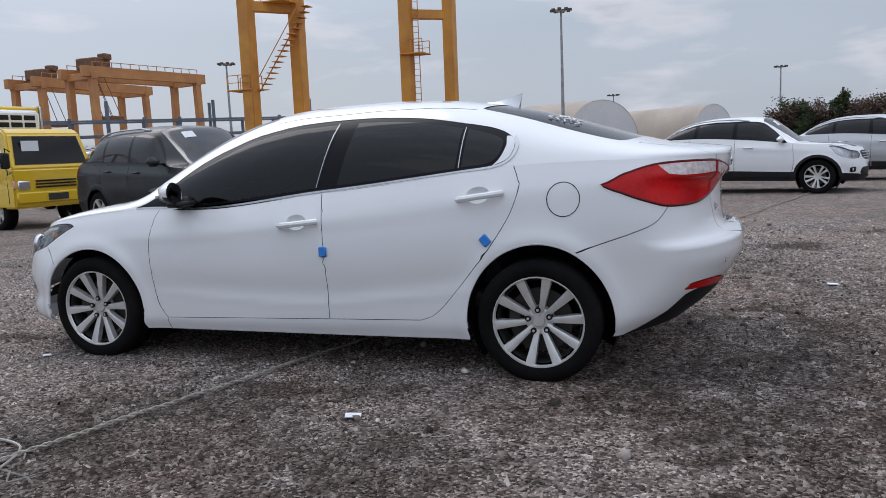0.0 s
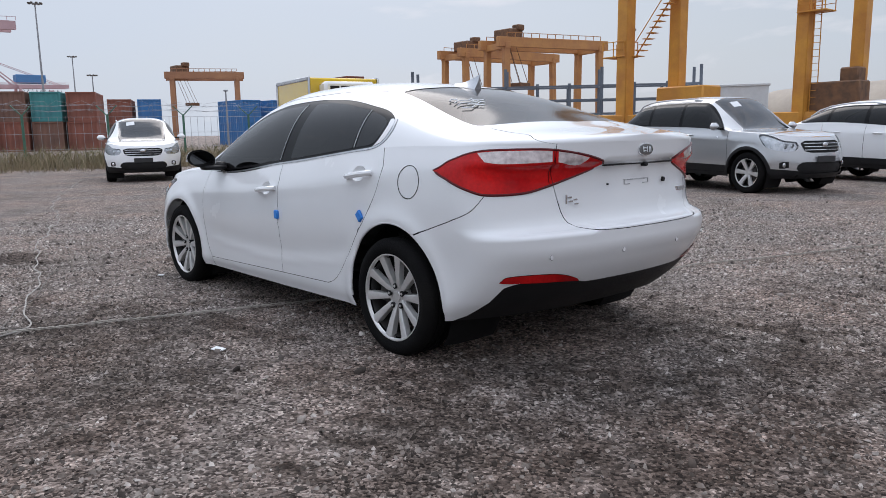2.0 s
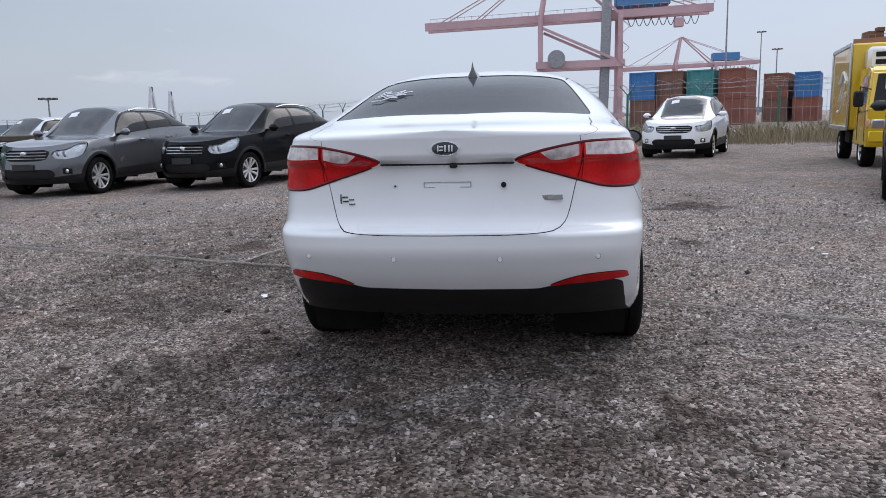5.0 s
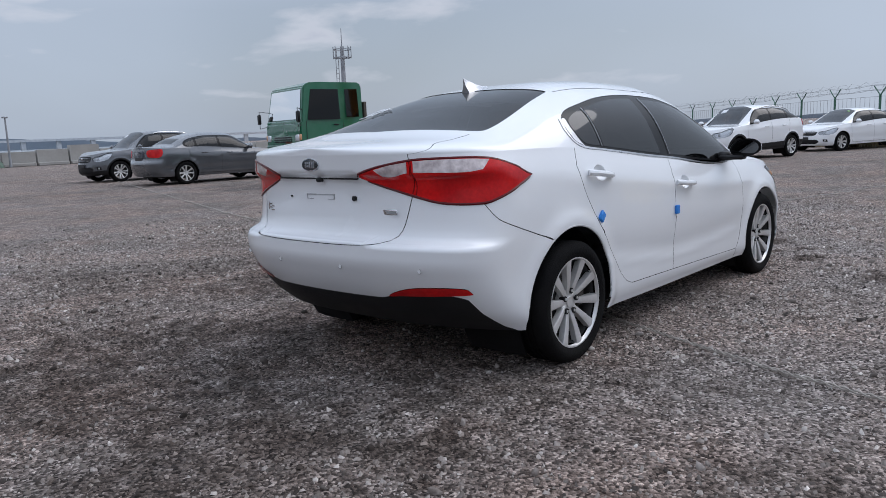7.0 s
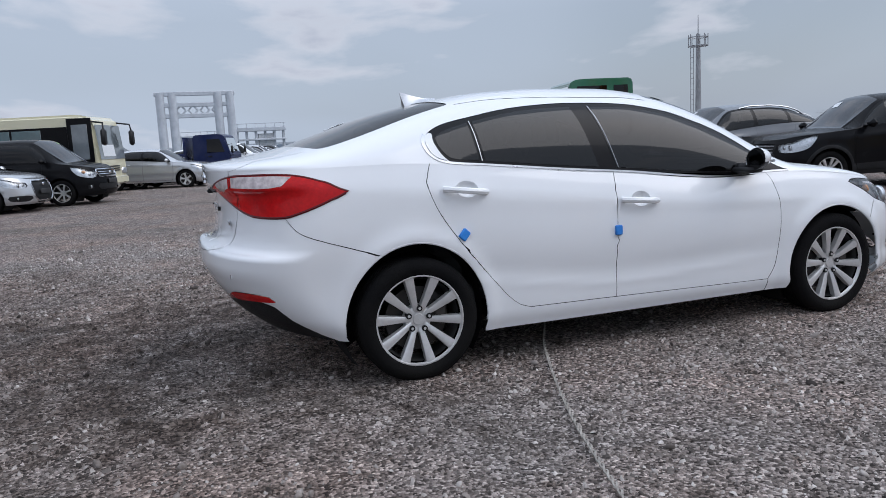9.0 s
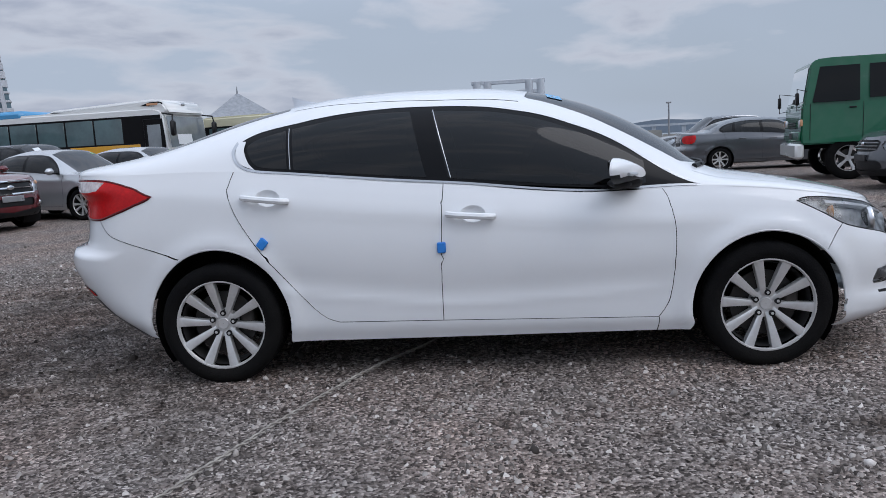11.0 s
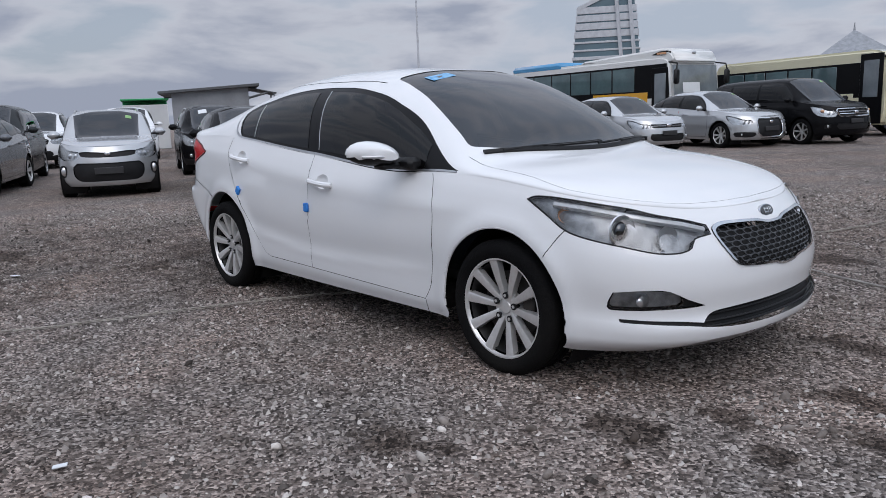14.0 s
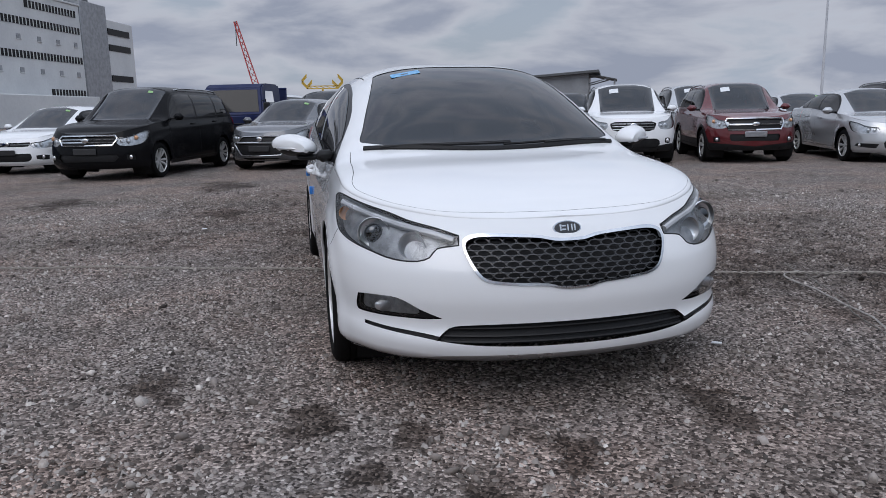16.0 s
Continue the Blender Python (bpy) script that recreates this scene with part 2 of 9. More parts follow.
class MB:
    """Collects simple solids into one mesh."""

    def __init__(self):
        self.v, self.f = [], []

    def add(self, vs, fs, m=None):
        o = len(self.v)
        self.v += [tuple(m @ Vector(p)) if m is not None else tuple(p) for p in vs]
        self.f += [tuple(i + o for i in q) for q in fs]
        return self

    def box(self, c, s, b=0.0, m=None):
        """A box with chamfered edges."""
        hx, hy, hz = (k / 2 for k in s)
        b = min(b, hx * 0.98, hy * 0.98, hz * 0.98)
        if b <= 0:
            vs = [(c[0] + i * hx, c[1] + j * hy, c[2] + k * hz) for i in (-1, 1) for j in (-1, 1) for k in (-1, 1)]
            return self.add(vs, [(0, 1, 3, 2), (4, 6, 7, 5), (0, 4, 5, 1), (2, 3, 7, 6), (0, 2, 6, 4), (1, 5, 7, 3)], m)
        vs, idx = [], {}
        for i in (-1, 1):
            for j in (-1, 1):
                for k in (-1, 1):
                    for a in range(3):
                        d = [hx - b, hy - b, hz - b]
                        d[a] += b
                        idx[i, j, k, a] = len(vs)
                        vs.append((c[0] + i * d[0], c[1] + j * d[1], c[2] + k * d[2]))
        fs = []
        sg = (-1, 1)
        for s1 in sg:
            q = [(s1, -1, -1, 0), (s1, 1, -1, 0), (s1, 1, 1, 0), (s1, -1, 1, 0)]
            fs.append([idx[t] for t in (q if s1 > 0 else q[::-1])])
            q = [(-1, s1, -1, 1), (-1, s1, 1, 1), (1, s1, 1, 1), (1, s1, -1, 1)]
            fs.append([idx[t] for t in (q if s1 > 0 else q[::-1])])
            q = [(-1, -1, s1, 2), (1, -1, s1, 2), (1, 1, s1, 2), (-1, 1, s1, 2)]
            fs.append([idx[t] for t in (q if s1 > 0 else q[::-1])])
        for a in sg:
            for d in sg:
                fs.append([idx[a, d, -1, 0], idx[a, d, -1, 1], idx[a, d, 1, 1], idx[a, d, 1, 0]][:: 1 if a * d > 0 else -1])
                fs.append([idx[a, -1, d, 2], idx[a, -1, d, 0], idx[a, 1, d, 0], idx[a, 1, d, 2]][:: 1 if a * d > 0 else -1])
                fs.append([idx[-1, a, d, 1], idx[-1, a, d, 2], idx[1, a, d, 2], idx[1, a, d, 1]][:: 1 if a * d > 0 else -1])
                for e in sg:
                    fs.append([idx[a, d, e, 0], idx[a, d, e, 1], idx[a, d, e, 2]][:: 1 if a * d * e > 0 else -1])
        return self.add(vs, fs, m)

    def beam(self, p0, p1, w, h=None, b=0.0):
        """A square bar from one point to another."""
        p0, p1 = Vector(p0), Vector(p1)
        d = p1 - p0
        q = d.to_track_quat("Z", "Y").to_matrix().to_4x4()
        return self.box((0, 0, 0), (w, h or w, d.length), b, Matrix.Translation((p0 + p1) / 2) @ q)

    def cyl(self, p0, p1, r0, r1=None, n=12, caps=True):
        p0, p1 = Vector(p0), Vector(p1)
        r1 = r0 if r1 is None else r1
        q = (p1 - p0).to_track_quat("Z", "Y").to_matrix()
        vs = []
        for p, r in ((p0, r0), (p1, r1)):
            for i in range(n):
                a = 2 * math.pi * i / n
                vs.append(p + q @ Vector((r * math.cos(a), r * math.sin(a), 0)))
        fs = [(i, (i + 1) % n, n + (i + 1) % n, n + i) for i in range(n)]
        if caps:
            fs += [tuple(range(n))[::-1], tuple(range(n, 2 * n))]
        return self.add(vs, fs)

    def tube(self, pts, r, n=6):
        pts = [Vector(p) for p in pts]
        rings = []
        for i, p in enumerate(pts):
            d = (pts[min(i + 1, len(pts) - 1)] - pts[max(i - 1, 0)]).normalized()
            q = d.to_track_quat("Z", "Y").to_matrix()
            rings.append([p + q @ Vector((r * math.cos(2 * math.pi * k / n), r * math.sin(2 * math.pi * k / n), 0)) for k in range(n)])
        vs = [v for ring in rings for v in ring]
        fs = [(i * n + k, i * n + (k + 1) % n, (i + 1) * n + (k + 1) % n, (i + 1) * n + k) for i in range(len(pts) - 1) for k in range(n)]
        fs += [tuple(range(n))[::-1], tuple(range((len(pts) - 1) * n, len(pts) * n))]
        return self.add(vs, fs)

    def lathe(self, prof, c=(0, 0, 0), n=32, a0=0.0, a1=360.0, sy=1):
        """Turns (radius, y) about the y axis through c."""
        full = abs(a1 - a0) >= 359.9
        k = n if full else n + 1
        vs = []
        for r, y in prof:
            for i in range(k):
                a = radians(a0 + (a1 - a0) * i / n)
                vs.append((c[0] + r * math.cos(a), c[1] + sy * y, c[2] + r * math.sin(a)))
        fs = []
        for j in range(len(prof) - 1):
            for i in range(n):
                q = (j * k + i, j * k + (i + 1) % k, (j + 1) * k + (i + 1) % k, (j + 1) * k + i)
                fs.append(q if sy > 0 else q[::-1])
        return self.add(vs, fs)

    def ball(self, c, r, n=12, squash=(1, 1, 1)):
        vs, fs = [], []
        for j in range(n // 2 + 1):
            b = math.pi * j / (n // 2)
            for i in range(n):
                a = 2 * math.pi * i / n
                vs.append((c[0] + r * squash[0] * math.sin(b) * math.cos(a), c[1] + r * squash[1] * math.sin(b) * math.sin(a), c[2] + r * squash[2] * math.cos(b)))
        for j in range(n // 2):
            for i in range(n):
                fs.append((j * n + i, (j + 1) * n + i, (j + 1) * n + (i + 1) % n, j * n + (i + 1) % n))
        return self.add(vs, fs)

    def prism(self, outline, y0, y1):
        """A plate cut from an (x, z) outline between two y."""
        n = len(outline)
        vs = [(x, y0, z) for x, z in outline] + [(x, y1, z) for x, z in outline]
        fs = [(i, (i + 1) % n, n + (i + 1) % n, n + i) for i in range(n)] + [tuple(range(n))[::-1], tuple(range(n, 2 * n))]
        return self.add(vs, fs)

    def mesh(self, name, angle=38):
        me = bpy.data.meshes.new(name)
        me.from_pydata(self.v, [], self.f)
        me.validate()
        bm = bmesh.new()
        bm.from_mesh(me)
        bmesh.ops.recalc_face_normals(bm, faces=bm.faces)
        bm.to_mesh(me)
        bm.free()
        me.shade_smooth()
        me.set_sharp_from_angle(angle=radians(angle))
        return me


def part(name, mb, material, parent=None, label="", angle=38):
    """Links a mesh as one object, under a thing or a part if one is given."""
    me = mb.mesh(name, angle) if isinstance(mb, MB) else mb
    if not me.materials:
        me.materials.append(material)
    ob = new(name, me)
    if parent is not None:
        ob.parent = parent
    if label:
        ob["label"] = label
    return ob


def thing(name, label, category, group="", kind=""):
    return tagged(new(name), label, category, group, kind)


def curve(*pts):
    """A smooth curve through (s, value) pairs that does not overshoot."""
    s = np.array([p[0] for p in pts], float)
    v = np.array([p[1] for p in pts], float)
    h = np.diff(s)
    d = np.diff(v) / h
    m = np.zeros(len(s))
    m[0], m[-1] = d[0], d[-1]
    for i in range(1, len(s) - 1):
        if d[i - 1] * d[i] > 0:
            w1, w2 = 2 * h[i] + h[i - 1], h[i] + 2 * h[i - 1]
            m[i] = (w1 + w2) / (w1 / d[i - 1] + w2 / d[i])

    def at(x):
        x = np.clip(np.asarray(x, float), s[0], s[-1])
        i = np.clip(np.searchsorted(s, x) - 1, 0, len(h) - 1)
        t = (x - s[i]) / h[i]
        return (v[i] * (1 + 2 * t) * (1 - t) ** 2 + h[i] * m[i] * t * (1 - t) ** 2 + v[i + 1] * t * t * (3 - 2 * t) + h[i] * m[i + 1] * t * t * (t - 1))

    return at


def rounded(pts, closed=False, step=0.02):
    """A spline through the points; a point given twice is a sharp corner."""
    n = len(pts)
    out = []
    segs = range(n if closed else n - 1)
    for i in segs:
        p1, p2 = np.array(pts[i], float), np.array(pts[(i + 1) % n], float)
        L = np.linalg.norm(p2 - p1)
        if L < 1e-9:
            continue
        p0 = np.array(pts[(i - 1) % n] if closed or i > 0 else pts[i], float)
        p3 = np.array(pts[(i + 2) % n] if closed or i + 2 < n else pts[i + 1], float)
        m1, m2 = (p2 - p0) / 2, (p3 - p1) / 2
        if np.linalg.norm(p1 - p0) < 1e-9:
            m1 = p2 - p1
        if np.linalg.norm(p3 - p2) < 1e-9:
            m2 = p2 - p1
        for m in (m1, m2):
            k = np.linalg.norm(m)
            if k > 1.2 * L:
                m *= 1.2 * L / k
        k = max(1, int(L / step))
        for j in range(k):
            t = j / k
            out.append((2 * t**3 - 3 * t * t + 1) * p1 + (t**3 - 2 * t * t + t) * m1 + (-2 * t**3 + 3 * t * t) * p2 + (t**3 - t * t) * m2)
    if not closed:
        out.append(np.array(pts[-1], float))
    return np.array(out)


def inside(poly, p):
    x, y = p[:, 0], p[:, 1]
    r = np.zeros(len(p), bool)
    j = len(poly) - 1
    for i in range(len(poly)):
        xi, yi, xj, yj = *poly[i], *poly[j]
        if yi != yj:
            r ^= ((yi > y) != (yj > y)) & (x < (xj - xi) * (y - yi) / (yj - yi) + xi)
        j = i
    return r


class Shell:
    """A car's skin, one half: a lower patch that wraps from nose to tail, and an upper patch from the belt to the middle of the roof."""

    def __init__(s, xf, xr, af, ar, nf, nr, w, taper, zlow, zb, zt, pw, tum, kf, wheels, hub, arch, flare, crease):
        s.xf, s.xr, s.af, s.ar, s.nf, s.nr = xf, xr, af, ar, nf, nr
        s.w, s.taper, s.zlow, s.zb, s.zt, s.pw, s.tum, s.kf = w, taper, zlow, zb, zt, pw, tum, kf
        s.wheels, s.hub, s.arch, s.flare, s.crease = wheels, hub, arch, flare, crease
        s.lf, s.lm, s.lr = 1.15, (s.xr(0.5) - s.xf(0.5) - s.af - s.ar), 1.1
        s.ks = np.array([0, 1, 2, 3.0])
        s.km = np.array([0, s.lf, s.lf + s.lm, s.lf + s.lm + s.lr])
        s.hv, s.uv = 0.78, 1.0

    def px(s, u, h):
        f, r = s.xf(h), s.xr(h)
        a, b = f + s.af, r - s.ar
        return np.where(u < 1, f + s.af * (1 - np.cos(np.clip(u, 0, 1) * np.pi / 2)), np.where(u < 2, a + (u - 1) * (b - a), b + s.ar * np.sin(np.clip(u - 2, 0, 1) * np.pi / 2)))

    def plan(s, u, h, x):
        cf = np.clip(1 - np.cos(np.clip(u, 0, 1) * np.pi / 2) ** s.nf, 0, 1) ** (1 / s.nf)
        cr = np.clip(1 - np.sin(np.clip(u - 2, 0, 1) * np.pi / 2) ** s.nr, 0, 1) ** (1 / s.nr)
        return s.w(h) * s.taper(x) * cf * cr

    def lower(s, u, h):
        x = s.px(u, h)
        z = s.zlow(x) + h * (s.zb(x) - s.zlow(x))
        y = s.plan(u, h, x)
        wt = np.clip((y - 0.5) / 0.2, 0, 1)
        for wx in s.wheels:
            r = np.hypot(x - wx, z - s.hub)
            y = y + wt * s.flare * np.exp(-(((r - s.arch - 0.015) / 0.05) ** 2))
        y = y + wt * s.crease(x, z)
        return np.stack([x, y, z], -1)

    def upper(s, u, v):
        x = s.px(u, np.ones_like(u))
        yb = s.plan(u, np.ones_like(u), x)
        a = np.clip(v, 0, 1) * np.pi / 2
        p = s.pw(x)
        c, q = np.cos(a), np.sin(a)
        r = (np.abs(c) ** p + np.abs(q) ** p) ** (-1 / p)
        c, q = c * r, q * r
        y = yb * c * (1 - s.tum(x) * q)
        z0 = s.zb(x)
        zt = s.zt(x - s.kf(x) * c * c)
        z = z0 + np.maximum(zt - z0, 0) * q
        return np.stack([x, y, z], -1)

    def to_m(s, u, v, up):
        return np.stack([np.interp(u, s.ks, s.km), v * (s.uv if up else s.hv)], -1)

    def from_m(s, p, up):
        return np.interp(p[:, 0], s.km, s.ks), p[:, 1] / (s.uv if up else s.hv)

    def u_of(s, x, h):
        f, r = s.xf(h), s.xr(h)
        a, b = f + s.af, r - s.ar
        return np.where(x < a, np.arccos(np.clip(1 - (x - f) / s.af, 0, 1)) * 2 / np.pi, np.where(x < b, 1 + (x - a) / (b - a), 2 + np.arcsin(np.clip((x - b) / s.ar, 0, 1)) * 2 / np.pi))

    def low_xz(s, x, z):
        h = (z - s.zlow(x)) / (s.zb(x) - s.zlow(x))
        return s.u_of(x, np.clip(h, 0, 1)), h

    def low_yz(s, y, z, front):
        x = s.xf(0.5) if front else s.xr(0.5)
        for _ in range(12):
            h = (z - s.zlow(x)) / (s.zb(x) - s.zlow(x))
            hc = np.clip(h, 0, 1)
            n = s.nf if front else s.nr
            r = min(abs(y) / float(s.w(hc) * s.taper(x)), 0.9995)
            c = (1 - r**n) ** (1 / n)
            x = s.xf(hc) + s.af * (1 - c) if front else s.xr(hc) - s.ar * (1 - c)
        return s.u_of(x, hc), h

    def up_find(s, x, y=None, z=None):
        u = s.u_of(np.array([x]), np.array([1.0]))
        lo, hi = 0.0, 1.0
        for _ in range(40):
            m = (lo + hi) / 2
            p = s.upper(u, np.array([m]))[0]
            if (z is not None and p[2] < z) or (y is not None and p[1] > y):
                lo = m
            else:
                hi = m
        return float(u[0]), (lo + hi) / 2

    def path(s, pts, up=False, closed=False, step=0.02):
        """Outline control points to the patch's flat coordinates. Lower: ('x', x, z) or ('f'/'r', y, z); upper: ('z', x, z) or ('y', x, y)."""
        out = []
        if not up and not closed:
            # straight runs along the flank are splined in the side view first
            dense, i = [], 0
            while i < len(pts):
                j = i
                while j < len(pts) and pts[j][0] == "x":
                    j += 1
                if j - i > 1:
                    dense += [("x", float(q[0]), float(q[1])) for q in rounded([p[1:] for p in pts[i:j]], False, 0.035)]
                    i = j
                else:
                    dense.append(pts[i])
                    i += 1
            pts = dense
        for k, a, b in pts:
            if up:
                u, v = s.up_find(a, z=b) if k == "z" else s.up_find(a, y=b)
            elif k == "x":
                u, v = s.low_xz(np.array(a), np.array(b))
            else:
                u, v = s.low_yz(a, b, k == "f")
            out.append(s.to_m(np.array(float(u)), np.array(float(v)), up))
        return rounded(out, closed, step)

    def point(s, x, z, off=0.0):
        """A place on the side of the body, and its outward normal."""
        u, h = s.low_xz(np.array([x]), np.array([z]))
        return s.spot(u, h, False, off)

    def spot(s, u, v, up, off=0.0):
        u, v = np.atleast_1d(u).astype(float), np.atleast_1d(v).astype(float)
        f = s.upper if up else s.lower
        p = f(u, v)[0]
        n = s.normal(u, v, up)[0]
        return Vector(p + n * off), Vector(n)

    def normal(s, u, v, up):
        f = s.upper if up else s.lower
        e = 0.004
        u0, u1 = np.clip(u - e, 0, 3), np.clip(u + e, 0, 3)
        v0, v1 = np.clip(v - e, 0, 1), np.clip(v + e, 0, 1)
        du, dv = f(u1, v) - f(u0, v), f(u, v1) - f(u, v0)
        n = -np.cross(du, dv)
        mid = (u <= 1e-6) | (u >= 3 - 1e-6)
        if up:
            mid |= v >= 1 - 1e-6
        n[mid, 1] = 0
        k = np.linalg.norm(n, axis=1, keepdims=True)
        k[k < 1e-12] = 1
        return n / k

    def panels(s, up, shapes, grooves=(), d=0.035, gap=0.0025, holes=()):
        """Cuts the patch along outlines. Gives {name: (points, normals, triangles)}; what no shape claims is 'body', grooves are 'gap'."""
        f = s.upper if up else s.lower
        vtop = s.uv if up else s.hv
        um = s.km[-1]
        strips = []
        for g in grooves:
            t = np.gradient(g, axis=0)
            t /= np.maximum(np.linalg.norm(t, axis=1, keepdims=True), 1e-9)
            nrm = np.stack([-t[:, 1], t[:, 0]], -1) * gap
            strips.append(np.vstack([g + nrm, (g - nrm)[::-1]]))
        outl = strips + [p for _, p in shapes] + list(holes)
        pts = [np.array([[0, 0], [um, 0], [um, vtop], [0, vtop]])]
        edges = [(0, 1), (1, 2), (2, 3), (3, 0)]
        n0 = 4
        for o in outl:
            pts.append(o)
            m = len(o)
            edges += [(n0 + i, n0 + (i + 1) % m) for i in range(m)]
            n0 += m
        fixed = np.vstack(pts)
        nu, nv = max(2, int(um / d)), max(2, int(vtop / d))
        gx, gy = np.meshgrid(np.linspace(0, um, nu + 1), np.linspace(0, vtop, nv + 1))
        grid = np.stack([gx.ravel(), gy.ravel()], -1)
        cells = {}
        for q in fixed:
            cells.setdefault((int(q[0] / d), int(q[1] / d)), []).append(q)
        keep = []
        for q in grid:
            a, b = int(q[0] / d), int(q[1] / d)
            near = any((q[0] - w[0]) ** 2 + (q[1] - w[1]) ** 2 < (0.3 * d) ** 2 for i in (-1, 0, 1) for j in (-1, 0, 1) for w in cells.get((a + i, b + j), ()))
            keep.append(not near)
        allp = np.vstack([fixed, grid[np.array(keep)]])
        vs, _, fs, *_ = delaunay_2d_cdt([Vector(p) for p in allp], edges, [], 0, 1e-6)
        flat = np.array([tuple(v) for v in vs])
        tri = np.array([t for t in fs if len(t) == 3])
        cen = flat[tri].mean(axis=1)
        ok = (cen[:, 0] > 0) & (cen[:, 0] < um) & (cen[:, 1] > 0) & (cen[:, 1] < vtop)
        for h in holes:
            ok &= ~inside(h, cen)
        name = np.full(len(tri), "body", dtype=object)
        for k, p in reversed(list(shapes)):
            name[inside(p, cen)] = k
        for g in strips:
            name[inside(g, cen)] = "gap"
        u, v = s.from_m(flat, up)
        u, v = np.clip(u, 0, 3), np.clip(v, 0, 1)
        pos, nor = f(u, v), s.normal(u, v, up)
        out = {}
        for k in set(name[ok]):
            t = tri[ok & (name == k)]
            ids, inv = np.unique(t, return_inverse=True)
            out[k] = (pos[ids], nor[ids], inv.reshape(-1, 3)[:, ::-1])
        return out


def skin(name, pieces, material, parent, label="", off=0.0, sides=(1, -1)):
    """One mesh from panel pieces, on the halves given."""
    P, N, T = [], [], []
    o = 0
    for p, n, t in pieces:
        for sd in sides:
            k = np.array([1, sd, 1])
            P.append((p + n * off) * k)
            N.append(n * k)
            T.append((t if sd > 0 else t[:, ::-1]) + o)
            o += len(p)
    P, N, T = np.vstack(P), np.vstack(N), np.vstack(T)
    me = bpy.data.meshes.new(name)
    me.from_pydata(P.tolist(), [], T.tolist())
    me.shade_smooth()
    me.normals_split_custom_set_from_vertices([tuple(x) for x in N])
    return part(name, me, material, parent, label)


# ---- wheels ----
def wheel(parent, c, sd, R, rim_r, width, spokes, material=None, style="pair", label=""):
    """Tyre and rim; sd is the side of the car that it shows its face to."""
    material = material or ALLOY
    w = new("wheel")
    w.parent = parent
    w.location = c
    if label:
        w["label"] = label
    h = width / 2
    t = MB()
    t.lathe([(rim_r - 0.005, -h * 0.8), (rim_r + 0.02, -h), (R - 0.035, -h * 1.03), (R - 0.012, -h * 0.9), (R, -h * 0.72), (R, -h * 0.38), (R - 0.008, -h * 0.36), (R - 0.008, -h * 0.30), (R, -h * 0.28), (R, -0.008), (R - 0.008, -0.006),
             (R - 0.008, 0.006), (R, 0.008), (R, h * 0.28), (R - 0.008, h * 0.30), (R - 0.008, h * 0.36), (R, h * 0.38), (R, h * 0.72), (R - 0.012, h * 0.9), (R - 0.035, h * 1.03), (rim_r + 0.03, h * 1.02), (rim_r + 0.012, h * 0.96), (rim_r - 0.004, h * 0.86)], n=48, sy=sd)
    part("tyre", t, TYRE, w, angle=60)
    r = MB()
    r.lathe([(rim_r - 0.007, h * 0.76), (rim_r + 0.001, h * 0.88), (rim_r + 0.004, h * 0.93), (rim_r - 0.002, h * 0.93), (rim_r - 0.007, h * 0.82)], n=40, sy=sd)
    yf = h * 0.62
    r.lathe([(0.001, yf - 0.003), (0.027, yf - 0.003), (0.029, yf - 0.005), (0.030, yf - 0.008), (0.042, yf - 0.008), (0.068, yf - 0.012), (0.076, yf - 0.05)], n=24, sy=sd)
    rim = part("rim", r, material, w)
    part("barrel", MB().lathe([(rim_r - 0.006, -h * 0.8), (rim_r - 0.02, -h * 0.5), (rim_r - 0.022, h * 0.45), (rim_r - 0.014, h * 0.70)], n=36, sy=sd), BARREL, rim)
    for i in range(spokes):
        a = 2 * math.pi * i / spokes + 0.1
        if style == "pair":
            a += (0.075 if i % 2 else -0.075)
        sp = MB()
        w0, w1 = (0.0140, 0.0265) if spokes > 6 else (0.028, 0.045)
        r0, r1 = 0.042, rim_r - 0.006
        sec = []
        for rr, ww, yy in ((r0, w0 * 0.9, yf - 0.008), ((r0 + r1) / 2, (w0 + w1) / 2 * 0.95, yf + 0.010), (r1, w1, h * 0.84)):
            sec += [(rr, -ww, yy - 0.030), (rr, -ww * 0.90, yy), (rr, ww * 0.30, yy + 0.004), (rr, ww * 0.90, yy), (rr, ww, yy - 0.030)]
        vs = [(q * math.cos(a) - e * math.sin(a), sd * y, q * math.sin(a) + e * math.cos(a)) for q, e, y in sec]
        fs = [(j * 5 + k, j * 5 + k + 1, (j + 1) * 5 + k + 1, (j + 1) * 5 + k) for j in range(2) for k in range(4)] + [(j * 5 + 4, j * 5, (j + 1) * 5, (j + 1) * 5 + 4) for j in range(2)]
        sp.add(vs, fs)
        part("spoke", sp, material, rim)
    for i in range(5 if label else 0):
        a = 2 * math.pi * (i + 0.25) / 5 + 0.1
        x, z = 0.056 * math.cos(a), 0.056 * math.sin(a)
        # a solid black plug gives the shade of a recessed well
        part("nut_well", MB().cyl((x, sd * (yf - 0.03), z), (x, sd * (yf + 0.004), z), 0.0150, n=14), TRIM, rim, "black plug drawn as a shaded nut well")
        part("wheel_nut", MB().cyl((x, sd * (yf - 0.03), z), (x, sd * (yf + 0.007), z), 0.0075, n=6), ALLOY, rim)
    disc = MB()
    disc.cyl((0, sd * (h * 0.05), 0), (0, sd * (h * 0.18), 0), rim_r * 0.72, n=28)
    disc.box((-rim_r * 0.55, sd * h * 0.15, 0.02), (0.07, 0.07, 0.13), 0.012)
    part("brake_disc", disc, BRAKE, w)
    return w


